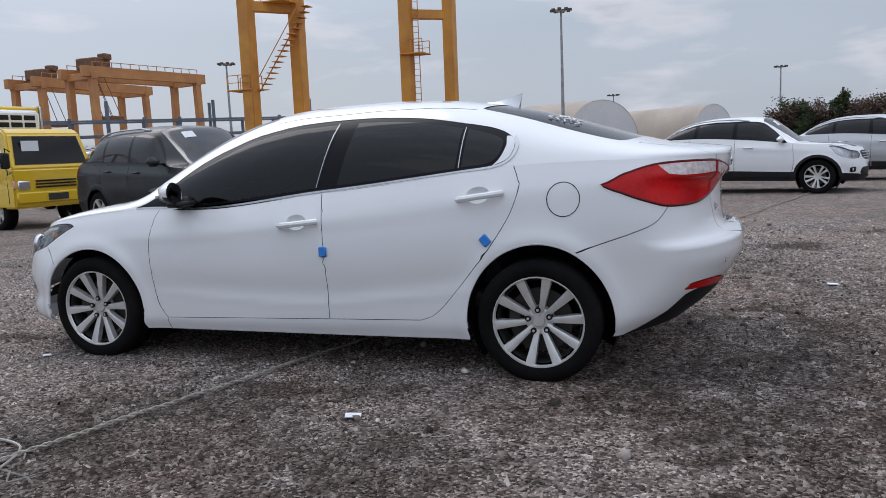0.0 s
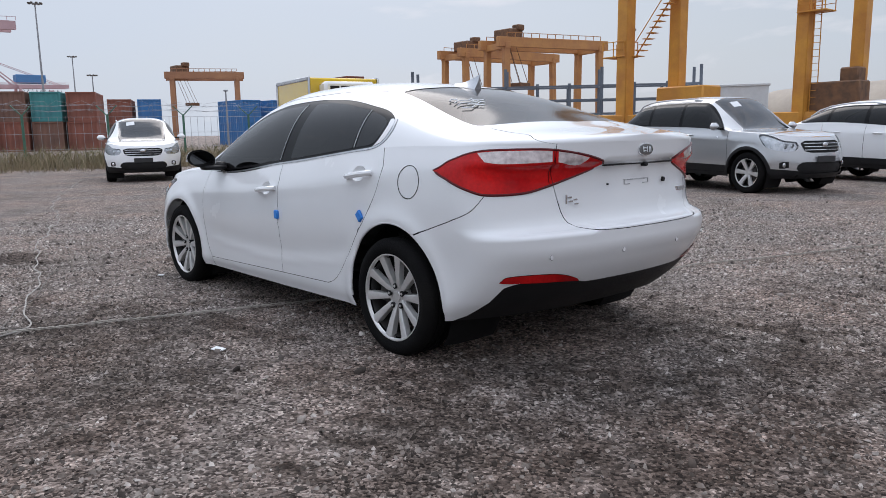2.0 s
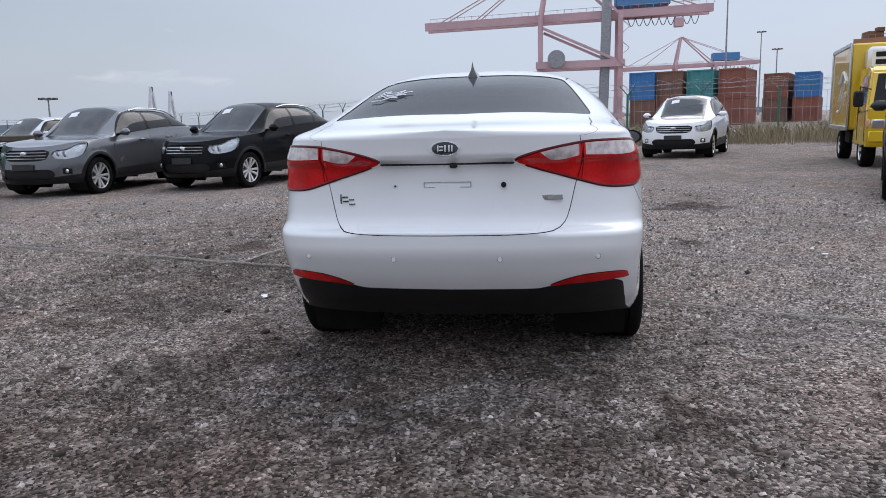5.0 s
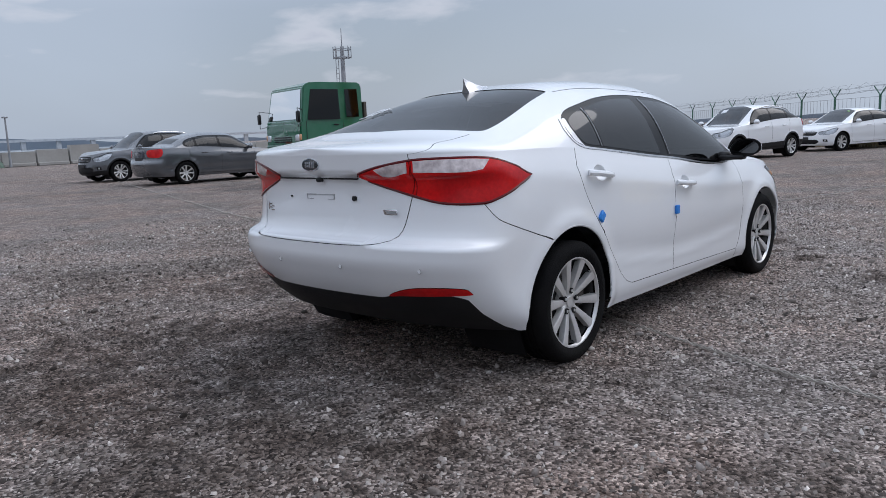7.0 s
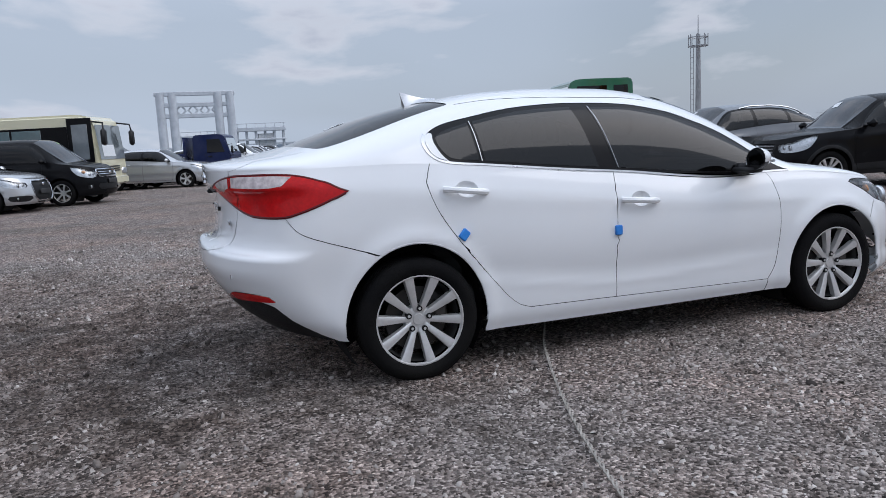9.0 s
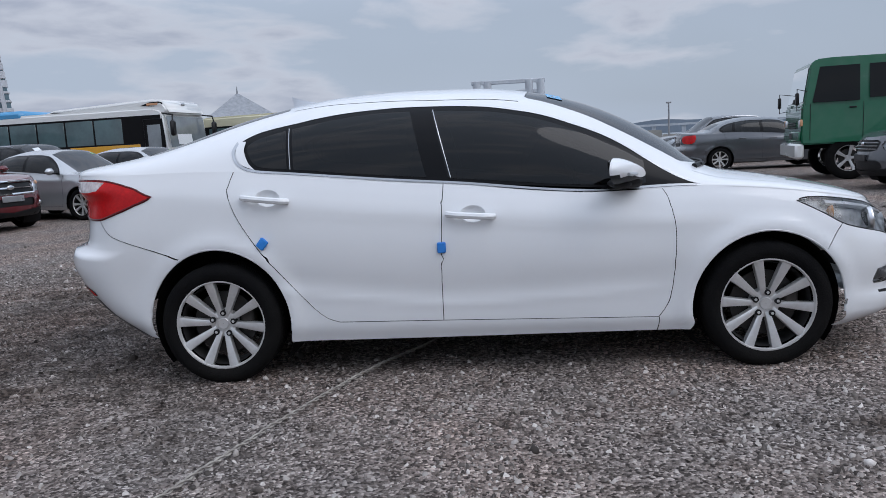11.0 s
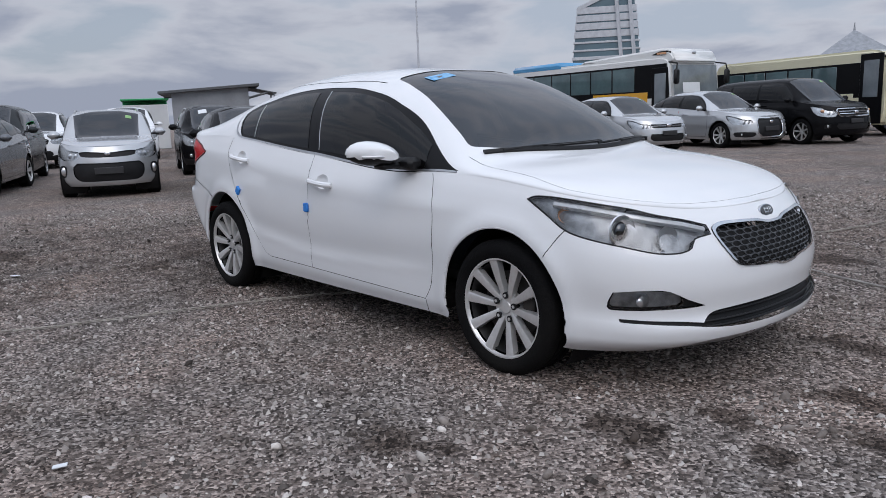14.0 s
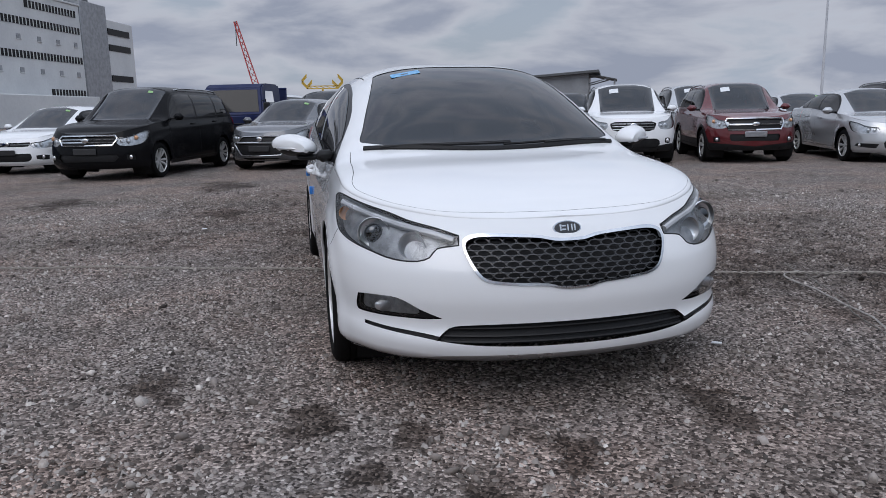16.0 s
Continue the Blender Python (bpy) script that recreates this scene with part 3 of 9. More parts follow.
def ellipse_badge(parent, name, c, n, up, a, b, mats, bars, tilt=0.0, label=""):
    """An oval badge standing off the surface, with plain bright bars in place of letters."""
    n = Vector(n).normalized()
    side = Vector(up).cross(n).normalized()
    upv = n.cross(side)
    m = Matrix((side, upv, n)).transposed().to_4x4()
    m.translation = c

    def oval(a, b, t0, t1, k=28):
        q = MB()
        vs = [(0, 0, t1)] + [(a * math.cos(2 * math.pi * i / k), b * math.sin(2 * math.pi * i / k), t1 - 0.001) for i in range(k)] + [(1.02 * a * math.cos(2 * math.pi * i / k), 1.02 * b * math.sin(2 * math.pi * i / k), t0) for i in range(k)]
        fs = [(0, 1 + i, 1 + (i + 1) % k) for i in range(k)] + [(1 + i, 1 + k + i, 1 + k + (i + 1) % k, 1 + (i + 1) % k) for i in range(k)]
        return q.add(vs, fs, m)

    e = part(name, oval(a, b, -0.01, 0.004), mats[0], parent, label)
    part("enamel", oval(a * 0.9, b * 0.86, 0.0, 0.0065), mats[1], e)
    for x, z, sx, sz in bars:
        part("bar", MB().box((x, z, 0.0075), (sx, sz, 0.003), 0.0006, m), mats[0], e)
    return e

# ---- the white saloon ----
def side_crease(x, z):
    """Sculpting of the door skins: a shoulder at the handles, a hollow low on the doors."""
    run = np.clip((x + 1.0) / 0.35, 0, 1) * np.clip((1.55 - x) / 0.5, 0, 1)
    low = 0.385 + 0.05 * np.abs(x - 0.05) ** 1.4 + 0.05 * np.clip(x - 0.3, 0, 1)
    hollow = np.exp(-(((z - low - 0.045) / 0.055) ** 2)) * -0.0042 + np.exp(-(((z - low + 0.02) / 0.026) ** 2)) * 0.0028
    shoulder = np.exp(-(((z - 0.80 - 0.075 * x) / 0.045) ** 2)) * 0.0045
    return run * hollow + np.clip((x + 1.3) / 0.5, 0, 1) * shoulder


HUB = 0.300
hero_shell = Shell(
    xf=curve((0, -2.11), (0.05, -2.18), (0.11, -2.222), (0.20, -2.235), (0.30, -2.212), (0.5, -2.225), (0.66, -2.215), (0.8, -2.18), (0.92, -2.13), (1, -2.085)),
    xr=curve((0, 2.02), (0.12, 2.13), (0.30, 2.235), (0.40, 2.265), (0.485, 2.265), (0.525, 2.19), (0.60, 2.165), (0.78, 2.155), (0.855, 2.165), (0.885, 2.195), (0.95, 2.20), (1, 2.205)),
    af=0.62, ar=0.42, nf=2.25, nr=2.5,
    w=curve((0, 0.848), (0.10, 0.872), (0.3, 0.876), (0.55, 0.887), (0.75, 0.876), (0.9, 0.850), (1, 0.820)),
    taper=curve((-2.2, 0.975), (-1.4, 0.995), (0, 1.0), (1.2, 0.985), (1.8, 0.955), (2.3, 0.915)),
    zlow=curve((-2.2, 0.165), (-1.8, 0.175), (-0.9, 0.19), (0.9, 0.195), (1.6, 0.22), (1.9, 0.265), (2.3, 0.315)),
    zb=curve((-2.2, 0.725), (-2.05, 0.738), (-1.9, 0.77), (-1.7, 0.808), (-1.5, 0.84), (-1.25, 0.868), (-1.0, 0.882), (-0.6, 0.876), (0.2, 0.95), (0.95, 1.006), (1.25, 1.028), (1.6, 1.035), (2.0, 1.035), (2.25, 1.045)),
    zt=curve((-2.2, 0.727), (-2.08, 0.742), (-1.95, 0.80), (-1.75, 0.858), (-1.5, 0.905), (-1.28, 0.942), (-1.16, 0.998), (-1.02, 1.108), (-0.8, 1.237), (-0.55, 1.340), (-0.3, 1.402), (0.0, 1.436), (0.35, 1.443), (0.7, 1.423), (1.0, 1.376), (1.3, 1.308), (1.6, 1.215), (1.82, 1.142), (1.95, 1.108), (2.1, 1.088), (2.22, 1.072)),
    pw=curve((-2.2, 2.3), (-1.3, 2.4), (-0.9, 3.0), (-0.3, 3.5), (1.1, 3.4), (1.6, 3.0), (2.2, 2.6)),
    tum=curve((-2.2, 0.0), (-1.25, 0.0), (-0.85, 0.13), (0, 0.165), (1.1, 0.17), (1.7, 0.10), (2.05, 0.0), (2.2, 0.0)),
    kf=curve((-2.2, 0.0), (-1.45, 0.0), (-1.1, 0.13), (-0.5, 0.12), (0.2, 0.0), (0.8, 0.0), (1.4, -0.08), (1.8, -0.06), (2.0, 0.0), (2.2, 0.0)),
    wheels=(-1.35, 1.35), hub=HUB, arch=0.365, flare=0.014, crease=side_crease)


def build_hero():
    S = hero_shell
    car = thing("parked_car", "white four-door saloon with dark tinted windows and alloy wheels on gravel", "car")
    # lower patch
    arch = lambda x, r=S.arch: [("x", x + r * math.cos(a), HUB + r * math.sin(a)) for a in np.linspace(-0.6, math.pi + 0.6, 26)]
    holes = [S.path(arch(wx), closed=True) for wx in (-1.35, 1.35)]
    front_edge = [("x", -0.865, 0.90), ("x", -0.895, 0.80), ("x", -0.915, 0.68), ("x", -0.905, 0.48), ("x", -0.88, 0.34), ("x", -0.83, 0.263)]
    mid_edge = [("x", 0.22, 0.285), ("x", 0.218, 0.5), ("x", 0.205, 0.8), ("x", 0.19, 0.98)]
    rear_edge = [("x", 0.74, 0.292), ("x", 0.80, 0.312), ("x", 0.87, 0.37), ("x", 1.10, 0.63), ("x", 1.215, 0.79), ("x", 1.262, 0.90), ("x", 1.262, 0.96), ("x", 1.225, 1.06)]
    fdoor = front_edge + [("x", -0.83, 0.262), ("x", 0.22, 0.284)] + mid_edge[:1] + mid_edge
    rdoor = [("x", 0.19, 0.98)] * 2 + mid_edge[::-1][1:] + [("x", 0.22, 0.284)] * 2 + [("x", 0.70, 0.291)] + rear_edge
    head = [("x", -1.49, 0.797), ("x", -1.49, 0.795), ("x", -1.60, 0.738), ("x", -1.72, 0.672), ("f", 0.745, 0.618), ("f", 0.66, 0.592), ("f", 0.58, 0.590), ("f", 0.535, 0.605), ("f", 0.505, 0.636), ("f", 0.425, 0.648), ("f", 0.425, 0.648), ("f", 0.42, 0.682), ("f", 0.42, 0.682), ("f", 0.50, 0.708), ("f", 0.60, 0.735), ("x", -1.87, 0.762), ("x", -1.74, 0.789), ("x", -1.62, 0.806), ("x", -1.53, 0.808)]
    grille = [("f", 0.0, 0.651), ("f", 0.06, 0.653), ("f", 0.13, 0.666), ("f", 0.28, 0.674), ("f", 0.36, 0.672), ("f", 0.398, 0.655), ("f", 0.398, 0.620), ("f", 0.365, 0.553), ("f", 0.325, 0.525), ("f", 0.22, 0.512), ("f", 0.11, 0.505), ("f", 0.06, 0.493), ("f", 0.0, 0.489)]
    grille_out = [("f", 0.0, 0.661), ("f", 0.06, 0.663), ("f", 0.13, 0.676), ("f", 0.28, 0.685), ("f", 0.365, 0.684), ("f", 0.409, 0.664), ("f", 0.408, 0.618), ("f", 0.373, 0.546), ("f", 0.329, 0.516), ("f", 0.22, 0.503), ("f", 0.11, 0.496), ("f", 0.06, 0.484), ("f", 0.0, 0.480)]
    intake = [("f", 0.0, 0.352), ("f", 0.25, 0.352), ("f", 0.43, 0.346), ("f", 0.475, 0.335), ("f", 0.53, 0.290), ("f", 0.53, 0.290), ("f", 0.40, 0.276), ("f", 0.2, 0.268), ("f", 0.0, 0.266)]
    slit = [("f", 0.505, 0.302), ("f", 0.60, 0.317), ("f", 0.70, 0.326), ("f", 0.775, 0.334), ("f", 0.775, 0.322), ("f", 0.70, 0.312), ("f", 0.60, 0.301), ("f", 0.515, 0.290)]
    fog = [("f", 0.792, 0.378), ("f", 0.797, 0.400), ("f", 0.793, 0.440), ("f", 0.793, 0.440), ("f", 0.72, 0.447), ("f", 0.635, 0.434), ("f", 0.60, 0.415), ("f", 0.585, 0.384), ("f", 0.60, 0.374), ("f", 0.72, 0.372)]
    fog_trim = [("f", 0.795, 0.373), ("f", 0.801, 0.400), ("f", 0.796, 0.444), ("f", 0.796, 0.444), ("f", 0.72, 0.451), ("f", 0.650, 0.444), ("f", 0.57, 0.402), ("f", 0.50, 0.373), ("f", 0.50, 0.373), ("f", 0.56, 0.368), ("f", 0.65, 0.368), ("f", 0.74, 0.368)]
    lip = [("f", 0.0, 0.232), ("f", 0.30, 0.232), ("f", 0.50, 0.225), ("f", 0.60, 0.195), ("f", 0.60, 0.16), ("f", 0.0, 0.16)]
    tail = [("r", 0.285, 0.945), ("r", 0.33, 0.966), ("r", 0.42, 0.989), ("r", 0.54, 1.010), ("r", 0.62, 1.016), ("x", 1.98, 1.016), ("x", 1.87, 1.006), ("x", 1.75, 0.968), ("x", 1.655, 0.920), ("x", 1.655, 0.920), ("x", 1.74, 0.884), ("x", 1.86, 0.838), ("x", 1.93, 0.820), ("r", 0.665, 0.826), ("r", 0.56, 0.852), ("r", 0.42, 0.893), ("r", 0.325, 0.924)]
    tail_in = [("r", 0.385, 0.974), ("r", 0.385, 0.974), ("r", 0.46, 0.992), ("r", 0.540, 1.005), ("r", 0.540, 1.005), ("r", 0.541, 0.958), ("r", 0.541, 0.958), ("r", 0.47, 0.946), ("r", 0.425, 0.948), ("r", 0.385, 0.974)]
    tail_out = [("r", 0.566, 1.008), ("r", 0.566, 1.008), ("r", 0.64, 1.011), ("x", 1.965, 1.009), ("x", 1.885, 1.002), ("x", 1.885, 1.002), ("x", 1.925, 0.962), ("x", 1.925, 0.962), ("x", 1.98, 0.954), ("r", 0.66, 0.956), ("r", 0.567, 0.960), ("r", 0.567, 0.960)]
    valance = [("x", 1.735, 0.20), ("x", 1.735, 0.236), ("x", 1.80, 0.270), ("x", 1.92, 0.355), ("x", 1.99, 0.425), ("x", 2.04, 0.447), ("r", 0.66, 0.450), ("r", 0.50, 0.446), ("r", 0.42, 0.438), ("r", 0.38, 0.430), ("r", 0.0, 0.428), ("r", 0.0, 0.428), ("r", 0.0, 0.2)]
    reflector = [("x", 1.985, 0.452), ("x", 2.01, 0.475), ("r", 0.70, 0.487), ("r", 0.58, 0.487), ("r", 0.49, 0.470), ("r", 0.425, 0.443), ("r", 0.50, 0.447), ("r", 0.66, 0.451)]
    lid = [("r", 0.0, 0.660), ("r", 0.30, 0.662), ("r", 0.44, 0.672), ("r", 0.485, 0.695), ("r", 0.505, 0.74), ("r", 0.53, 0.84), ("r", 0.553, 0.95), ("r", 0.553, 1.08)]
    lid_poly = lid + [("r", 0.553, 1.08), ("r", 0.0, 1.08), ("r", 0.0, 1.08)]
    sill = [("x", -0.935, 0.255), ("x", -0.83, 0.258), ("x", 0.74, 0.287), ("x", 0.96, 0.300)]
    P = S.path
    cup_at = lambda x, z: [("x", x - 0.012 + 0.060 * math.cos(a), z + 0.006 + 0.040 * math.sin(a)) for a in np.linspace(0, 2 * math.pi, 16, endpoint=False)]
    shapes = [("glass_in", P(tail_in, closed=True)), ("glass_out", P(tail_out, closed=True)), ("tail_light", P(tail, closed=True, step=0.015)),
              ("headlight", P(head, closed=True, step=0.012)), ("grille", P(grille, closed=False, step=0.012)), ("grille_rim", P(grille_out, closed=False, step=0.012)),
              ("intake", P(intake)), ("slit", P(slit, closed=True)), ("fog", P(fog, closed=True, step=0.012)), ("fog_trim", P(fog_trim, closed=True, step=0.012)), ("lip", P(lip)),
              ("reflector", P(reflector, closed=True)), ("valance", P(valance)),
              ("cup_front", P(cup_at(0.065, 0.797), closed=True, step=0.012)), ("cup_rear", P(cup_at(1.075, 0.892), closed=True, step=0.012)),
              ("front_door", P(fdoor)), ("rear_door", P(rdoor)), ("boot_lid", P(lid_poly))]
    # keep the front-middle outlines from leaving the patch
    seam_f = [("x", -1.70, 0.682), ("x", -1.665, 0.640), ("x", -1.615, 0.565)]
    seam_r = [("x", 1.925, 0.818), ("x", 1.875, 0.75), ("x", 1.78, 0.706), ("x", 1.66, 0.664), ("x", 1.53, 0.620)]
    grooves = [P(front_edge), P(mid_edge), P(rear_edge), P([("x", -0.83, 0.262), ("x", 0.22, 0.284), ("x", 0.74, 0.292)]), P(seam_f), P(seam_r), P(lid), P([("x", -0.832, 0.262), ("x", -0.832, 0.185)]),
               P([("r", 0.553, 0.855), ("r", 0.555, 1.02)])]
    low = S.panels(False, shapes, grooves, d=0.032, gap=0.0018, holes=holes)
    # upper patch
    dlo = [("z", -1.045, 0.893), ("z", -1.045, 0.893), ("z", -0.62, 0.889), ("z", 0.2, 0.964), ("z", 0.95, 1.020), ("z", 1.13, 1.034), ("z", 1.20, 1.062), ("z", 1.232, 1.115), ("z", 1.225, 1.165), ("z", 1.13, 1.218), ("z", 0.92, 1.268), ("z", 0.62, 1.318), ("z", 0.24, 1.332), ("z", -0.14, 1.298), ("z", -0.42, 1.222), ("z", -0.72, 1.080)]
    fglass = [("z", -0.79, 0.905), ("z", -0.79, 0.905), ("z", 0.0, 0.962), ("z", 0.165, 0.976), ("z", 0.165, 0.976), ("z", 0.245, 1.308), ("z", 0.245, 1.308), ("z", -0.13, 1.277), ("z", -0.40, 1.203), ("z", -0.66, 1.085), ("z", -0.79, 1.012), ("z", -0.79, 1.012)]
    rglass = [("z", 0.275, 0.986), ("z", 0.275, 0.986), ("z", 0.6, 1.010), ("z", 0.935, 1.034), ("z", 0.935, 1.034), ("z", 0.955, 1.235), ("z", 0.955, 1.235), ("z", 0.62, 1.296), ("z", 0.355, 1.310), ("z", 0.355, 1.310)]
    qglass = [("z", 0.968, 1.037), ("z", 0.968, 1.037), ("z", 1.10, 1.048), ("z", 1.145, 1.075), ("z", 1.175, 1.13), ("z", 1.165, 1.165), ("z", 1.10, 1.196), ("z", 0.985, 1.229), ("z", 0.985, 1.229)]
    chrome = [("z", -1.03, 0.886), ("z", -0.62, 0.880), ("z", 0.2, 0.955), ("z", 0.95, 1.011), ("z", 1.14, 1.025), ("z", 1.22, 1.058), ("z", 1.255, 1.12), ("z", 1.235, 1.175), ("z", 1.225, 1.165), ("z", 1.238, 1.115), ("z", 1.205, 1.062), ("z", 1.13, 1.035), ("z", 0.95, 1.021), ("z", 0.2, 0.965), ("z", -0.62, 0.890), ("z", -1.03, 0.893)]
    qtrim = [("z", 1.13, 1.034), ("z", 1.20, 1.062), ("z", 1.232, 1.115), ("z", 1.225, 1.165), ("z", 1.19, 1.175), ("z", 1.192, 1.13), ("z", 1.165, 1.07)]
    wind = [("y", -1.215, 0.0), ("y", -1.19, 0.25), ("y", -1.12, 0.48), ("y", -1.00, 0.66), ("y", -0.965, 0.672), ("y", -0.90, 0.652), ("y", -0.60, 0.575), ("y", -0.36, 0.525), ("y", -0.25, 0.505), ("y", -0.235, 0.485), ("y", -0.26, 0.35), ("y", -0.285, 0.0)]
    back = [("y", 1.06, 0.0), ("y", 1.05, 0.30), ("y", 1.01, 0.475), ("y", 1.03, 0.50), ("y", 1.25, 0.545), ("y", 1.55, 0.60), ("y", 1.70, 0.615), ("y", 1.745, 0.585), ("y", 1.79, 0.40), ("y", 1.825, 0.0)]
    hood_front = [("y", -2.045, 0.0), ("y", -2.03, 0.24), ("y", -1.985, 0.455), ("y", -1.90, 0.598), ("y", -1.80, 0.692), ("y", -1.66, 0.765)]
    hood_side = [("y", -1.66, 0.765), ("y", -1.58, 0.772), ("y", -1.45, 0.755), ("y", -1.25, 0.742), ("y", -1.08, 0.733), ("y", -1.03, 0.728)]
    hood_rear = [("y", -1.03, 0.728), ("y", -1.08, 0.66), ("y", -1.17, 0.45), ("y", -1.235, 0.22), ("y", -1.255, 0.0)]
    cowl = P(hood_rear, True)
    nose_line = P(hood_front, True)
    hood = np.vstack([P(hood_side, True), cowl, [[cowl[-1, 0], S.uv * 1.02], [nose_line[0, 0], S.uv * 1.02]], nose_line])
    deck = P([("y", 1.80, 0.60), ("y", 1.90, 0.605), ("y", 2.02, 0.60), ("y", 2.12, 0.575), ("y", 2.17, 0.55)], True)
    deck_poly = np.vstack([deck, [[S.km[-1] - 0.3, -0.02], [S.km[-1] + 0.01, -0.02], [S.km[-1] + 0.01, S.uv * 1.01]], P([("y", 1.86, 0.0), ("y", 1.84, 0.3), ("y", 1.80, 0.60)], True)])
    roofgap = P([("y", -0.20, 0.555), ("y", 0.3, 0.56), ("y", 0.98, 0.515)], True)
    tri = lambda o: P(o, True, step=0.015)
    up = S.panels(True, [("chrome", tri(chrome)), ("front_glass", tri(fglass + fglass[:1])), ("rear_glass", tri(rglass + rglass[:1])), ("quarter_glass", tri(qglass + qglass[:1])), ("quarter_trim", tri(qtrim + qtrim[:1])),
                         ("window_frame", tri(dlo + dlo[:1])), ("windscreen", np.vstack([tri(wind), [P([("y", -0.7, 0.0)] * 2, True)[0] + [0, 0.02]]])), ("rear_window", np.vstack([tri(back), [P([("y", 1.4, 0.0)] * 2, True)[0] + [0, 0.02]]])),
                         ("bonnet", hood), ("boot_lid", deck_poly)],
                  [P(hood_side, True), nose_line, deck, roofgap], d=0.034, gap=0.0027)
    get = lambda *ks: [d[k] for d in (low, up) for k in ks if k in d]
    body = skin("body", get("body"), WHITE, car)
    skin("panel_gap", get("gap"), GAP, body, off=-0.005)
    for sd in (1, -1):
        fd = skin("front_door", get("front_door"), WHITE, car, sides=(sd,))
        rd = skin("rear_door", get("rear_door"), WHITE, car, sides=(sd,))
        skin("window_frame", get("window_frame"), GLOSSBLACK, fd, "gloss black window surround", off=-0.002, sides=(sd,))
        skin("window_glass", get("front_glass"), TINT, fd, "dark tinted side glass", sides=(sd,))
        skin("belt_moulding", get("chrome"), SATIN, fd, "bright metal belt moulding", off=0.003, sides=(sd,))
        skin("window_glass", get("rear_glass"), TINT, rd, "dark tinted side glass", sides=(sd,))
        skin("quarter_glass", get("quarter_glass"), TINT, rd, "dark tinted quarter glass", sides=(sd,))
        skin("quarter_trim", get("quarter_trim"), WHITE, rd, off=0.003, sides=(sd,))
        # narrow bright strips at the door glass edges
        for x0, z0, x1, z1 in ((0.155, 0.978, 0.238, 1.312), (0.952, 1.036, 0.970, 1.236)):
            pts = []
            for t in np.linspace(0, 1, 7):
                u, v = S.up_find(x0 + t * (x1 - x0), z=z0 + t * (z1 - z0))
                p, n = S.spot(u, v, True, 0.001)
                pts.append((p.x, sd * p.y, p.z))
            part("glass_channel", MB().tube(pts, 0.0026, 6), SATIN, rd, "thin bright window channel")
        # handles: a cup and a bar
        for x, z, d in ((0.065, 0.797, fd), (1.075, 0.892, rd)):
            p, n = S.point(x, z)
            h = new("door_handle")
            h.parent = d
            cup = MB()
            k = 20
            vs = []
            for s_, dep in ((1.03, -0.001), (0.86, 0.012), (0.6, 0.022), (0.3, 0.026)):
                for i in range(k):
                    a = 2 * math.pi * i / k
                    e, _ = S.point(x - 0.012 + 0.060 * s_ * math.cos(a), z + 0.006 + 0.040 * s_ * math.sin(a), -dep)
                    vs.append((e.x, sd * e.y, e.z))
            e, _ = S.point(x - 0.012, z + 0.006, -0.026)
            fs = [(j * k + i, j * k + (i + 1) % k, (j + 1) * k + (i + 1) % k, (j + 1) * k + i) for j in range(3) for i in range(k)] + [(3 * k + i, 3 * k + (i + 1) % k, 4 * k) for i in range(k)]
            part("handle_cup", cup.add(vs + [(e.x, sd * e.y, e.z)], fs), WHITE, h, angle=70)
            bar = MB().tube([(p.x + t * 0.115, sd * (p.y + 0.006 + 0.030 * (1 - t**4)), p.z + t * 0.010) for t in np.linspace(-1, 1, 13)], 0.0155, 8)
            part("handle_bar", bar, WHITE, h)
            part("handle_strip", MB().tube([(p.x + t * 0.105, sd * (p.y + 0.017 + 0.030 * (1 - t**4)), p.z + t * 0.008) for t in np.linspace(-1, 1, 11)], 0.0035, 6), CHROME, h, "chrome strip along the handle")
        # mirror
        mir = new("door_mirror")
        mir.parent = fd
        shell_m = MB()
        n1, n2 = 18, 10
        vs, fs = [], []
        for j in range(n2 + 1):
            t = j / n2
            for i in range(n1):
                a = 2 * math.pi * i / n1
                r = math.sin(math.pi * (0.08 + 0.42 * t)) ** 0.6
                lat = 0.012 + 0.122 * r * math.cos(a)
                vs.append((-0.610 - 0.105 * (1 - t) ** 1.2 + 0.045 * math.cos(a), sd * (0.985 + lat), 0.972 + 0.067 * r * math.sin(a) * (1.0 if math.sin(a) > 0 else 0.8) + 0.012 * math.cos(a)))
        for j in range(n2):
            for i in range(n1):
                fs.append((j * n1 + i, j * n1 + (i + 1) % n1, (j + 1) * n1 + (i + 1) % n1, (j + 1) * n1 + i))
        fs.append(tuple(range(n1)))
        low_face = lambda f: sum(vs[i][2] for i in f) / len(f) < 0.950 + 0.10 * (abs(sum(vs[i][1] for i in f) / len(f)) - 0.985)
        part("mirror_shell", shell_m.add(vs, [f for f in fs if not low_face(f)]), WHITE, mir, angle=70)
        part("mirror_skirt", MB().add(vs, [f for f in fs if low_face(f)]), TRIM, mir, "black mirror underside", angle=70)
        rim_vs = vs[n2 * n1:]
        c0 = tuple(np.mean(np.array(rim_vs), axis=0))
        part("mirror_rim", MB().add([(x - 0.006, y, z) for x, y, z in rim_vs] + [(c0[0] - 0.006, c0[1], c0[2])], [(i, (i + 1) % n1, n1) for i in range(n1)]), TRIM, mir, "black mirror rim")
        part("mirror_glass", MB().add([(c0[0] + 0.004 + (x - c0[0]) * 0.84 + 0.25 * (z - c0[2]), c0[1] + (y - c0[1]) * 0.84, c0[2] + (z - c0[2]) * 0.84) for x, y, z in rim_vs], [tuple(range(n1))]), MIRROR, mir, "mirror glass")
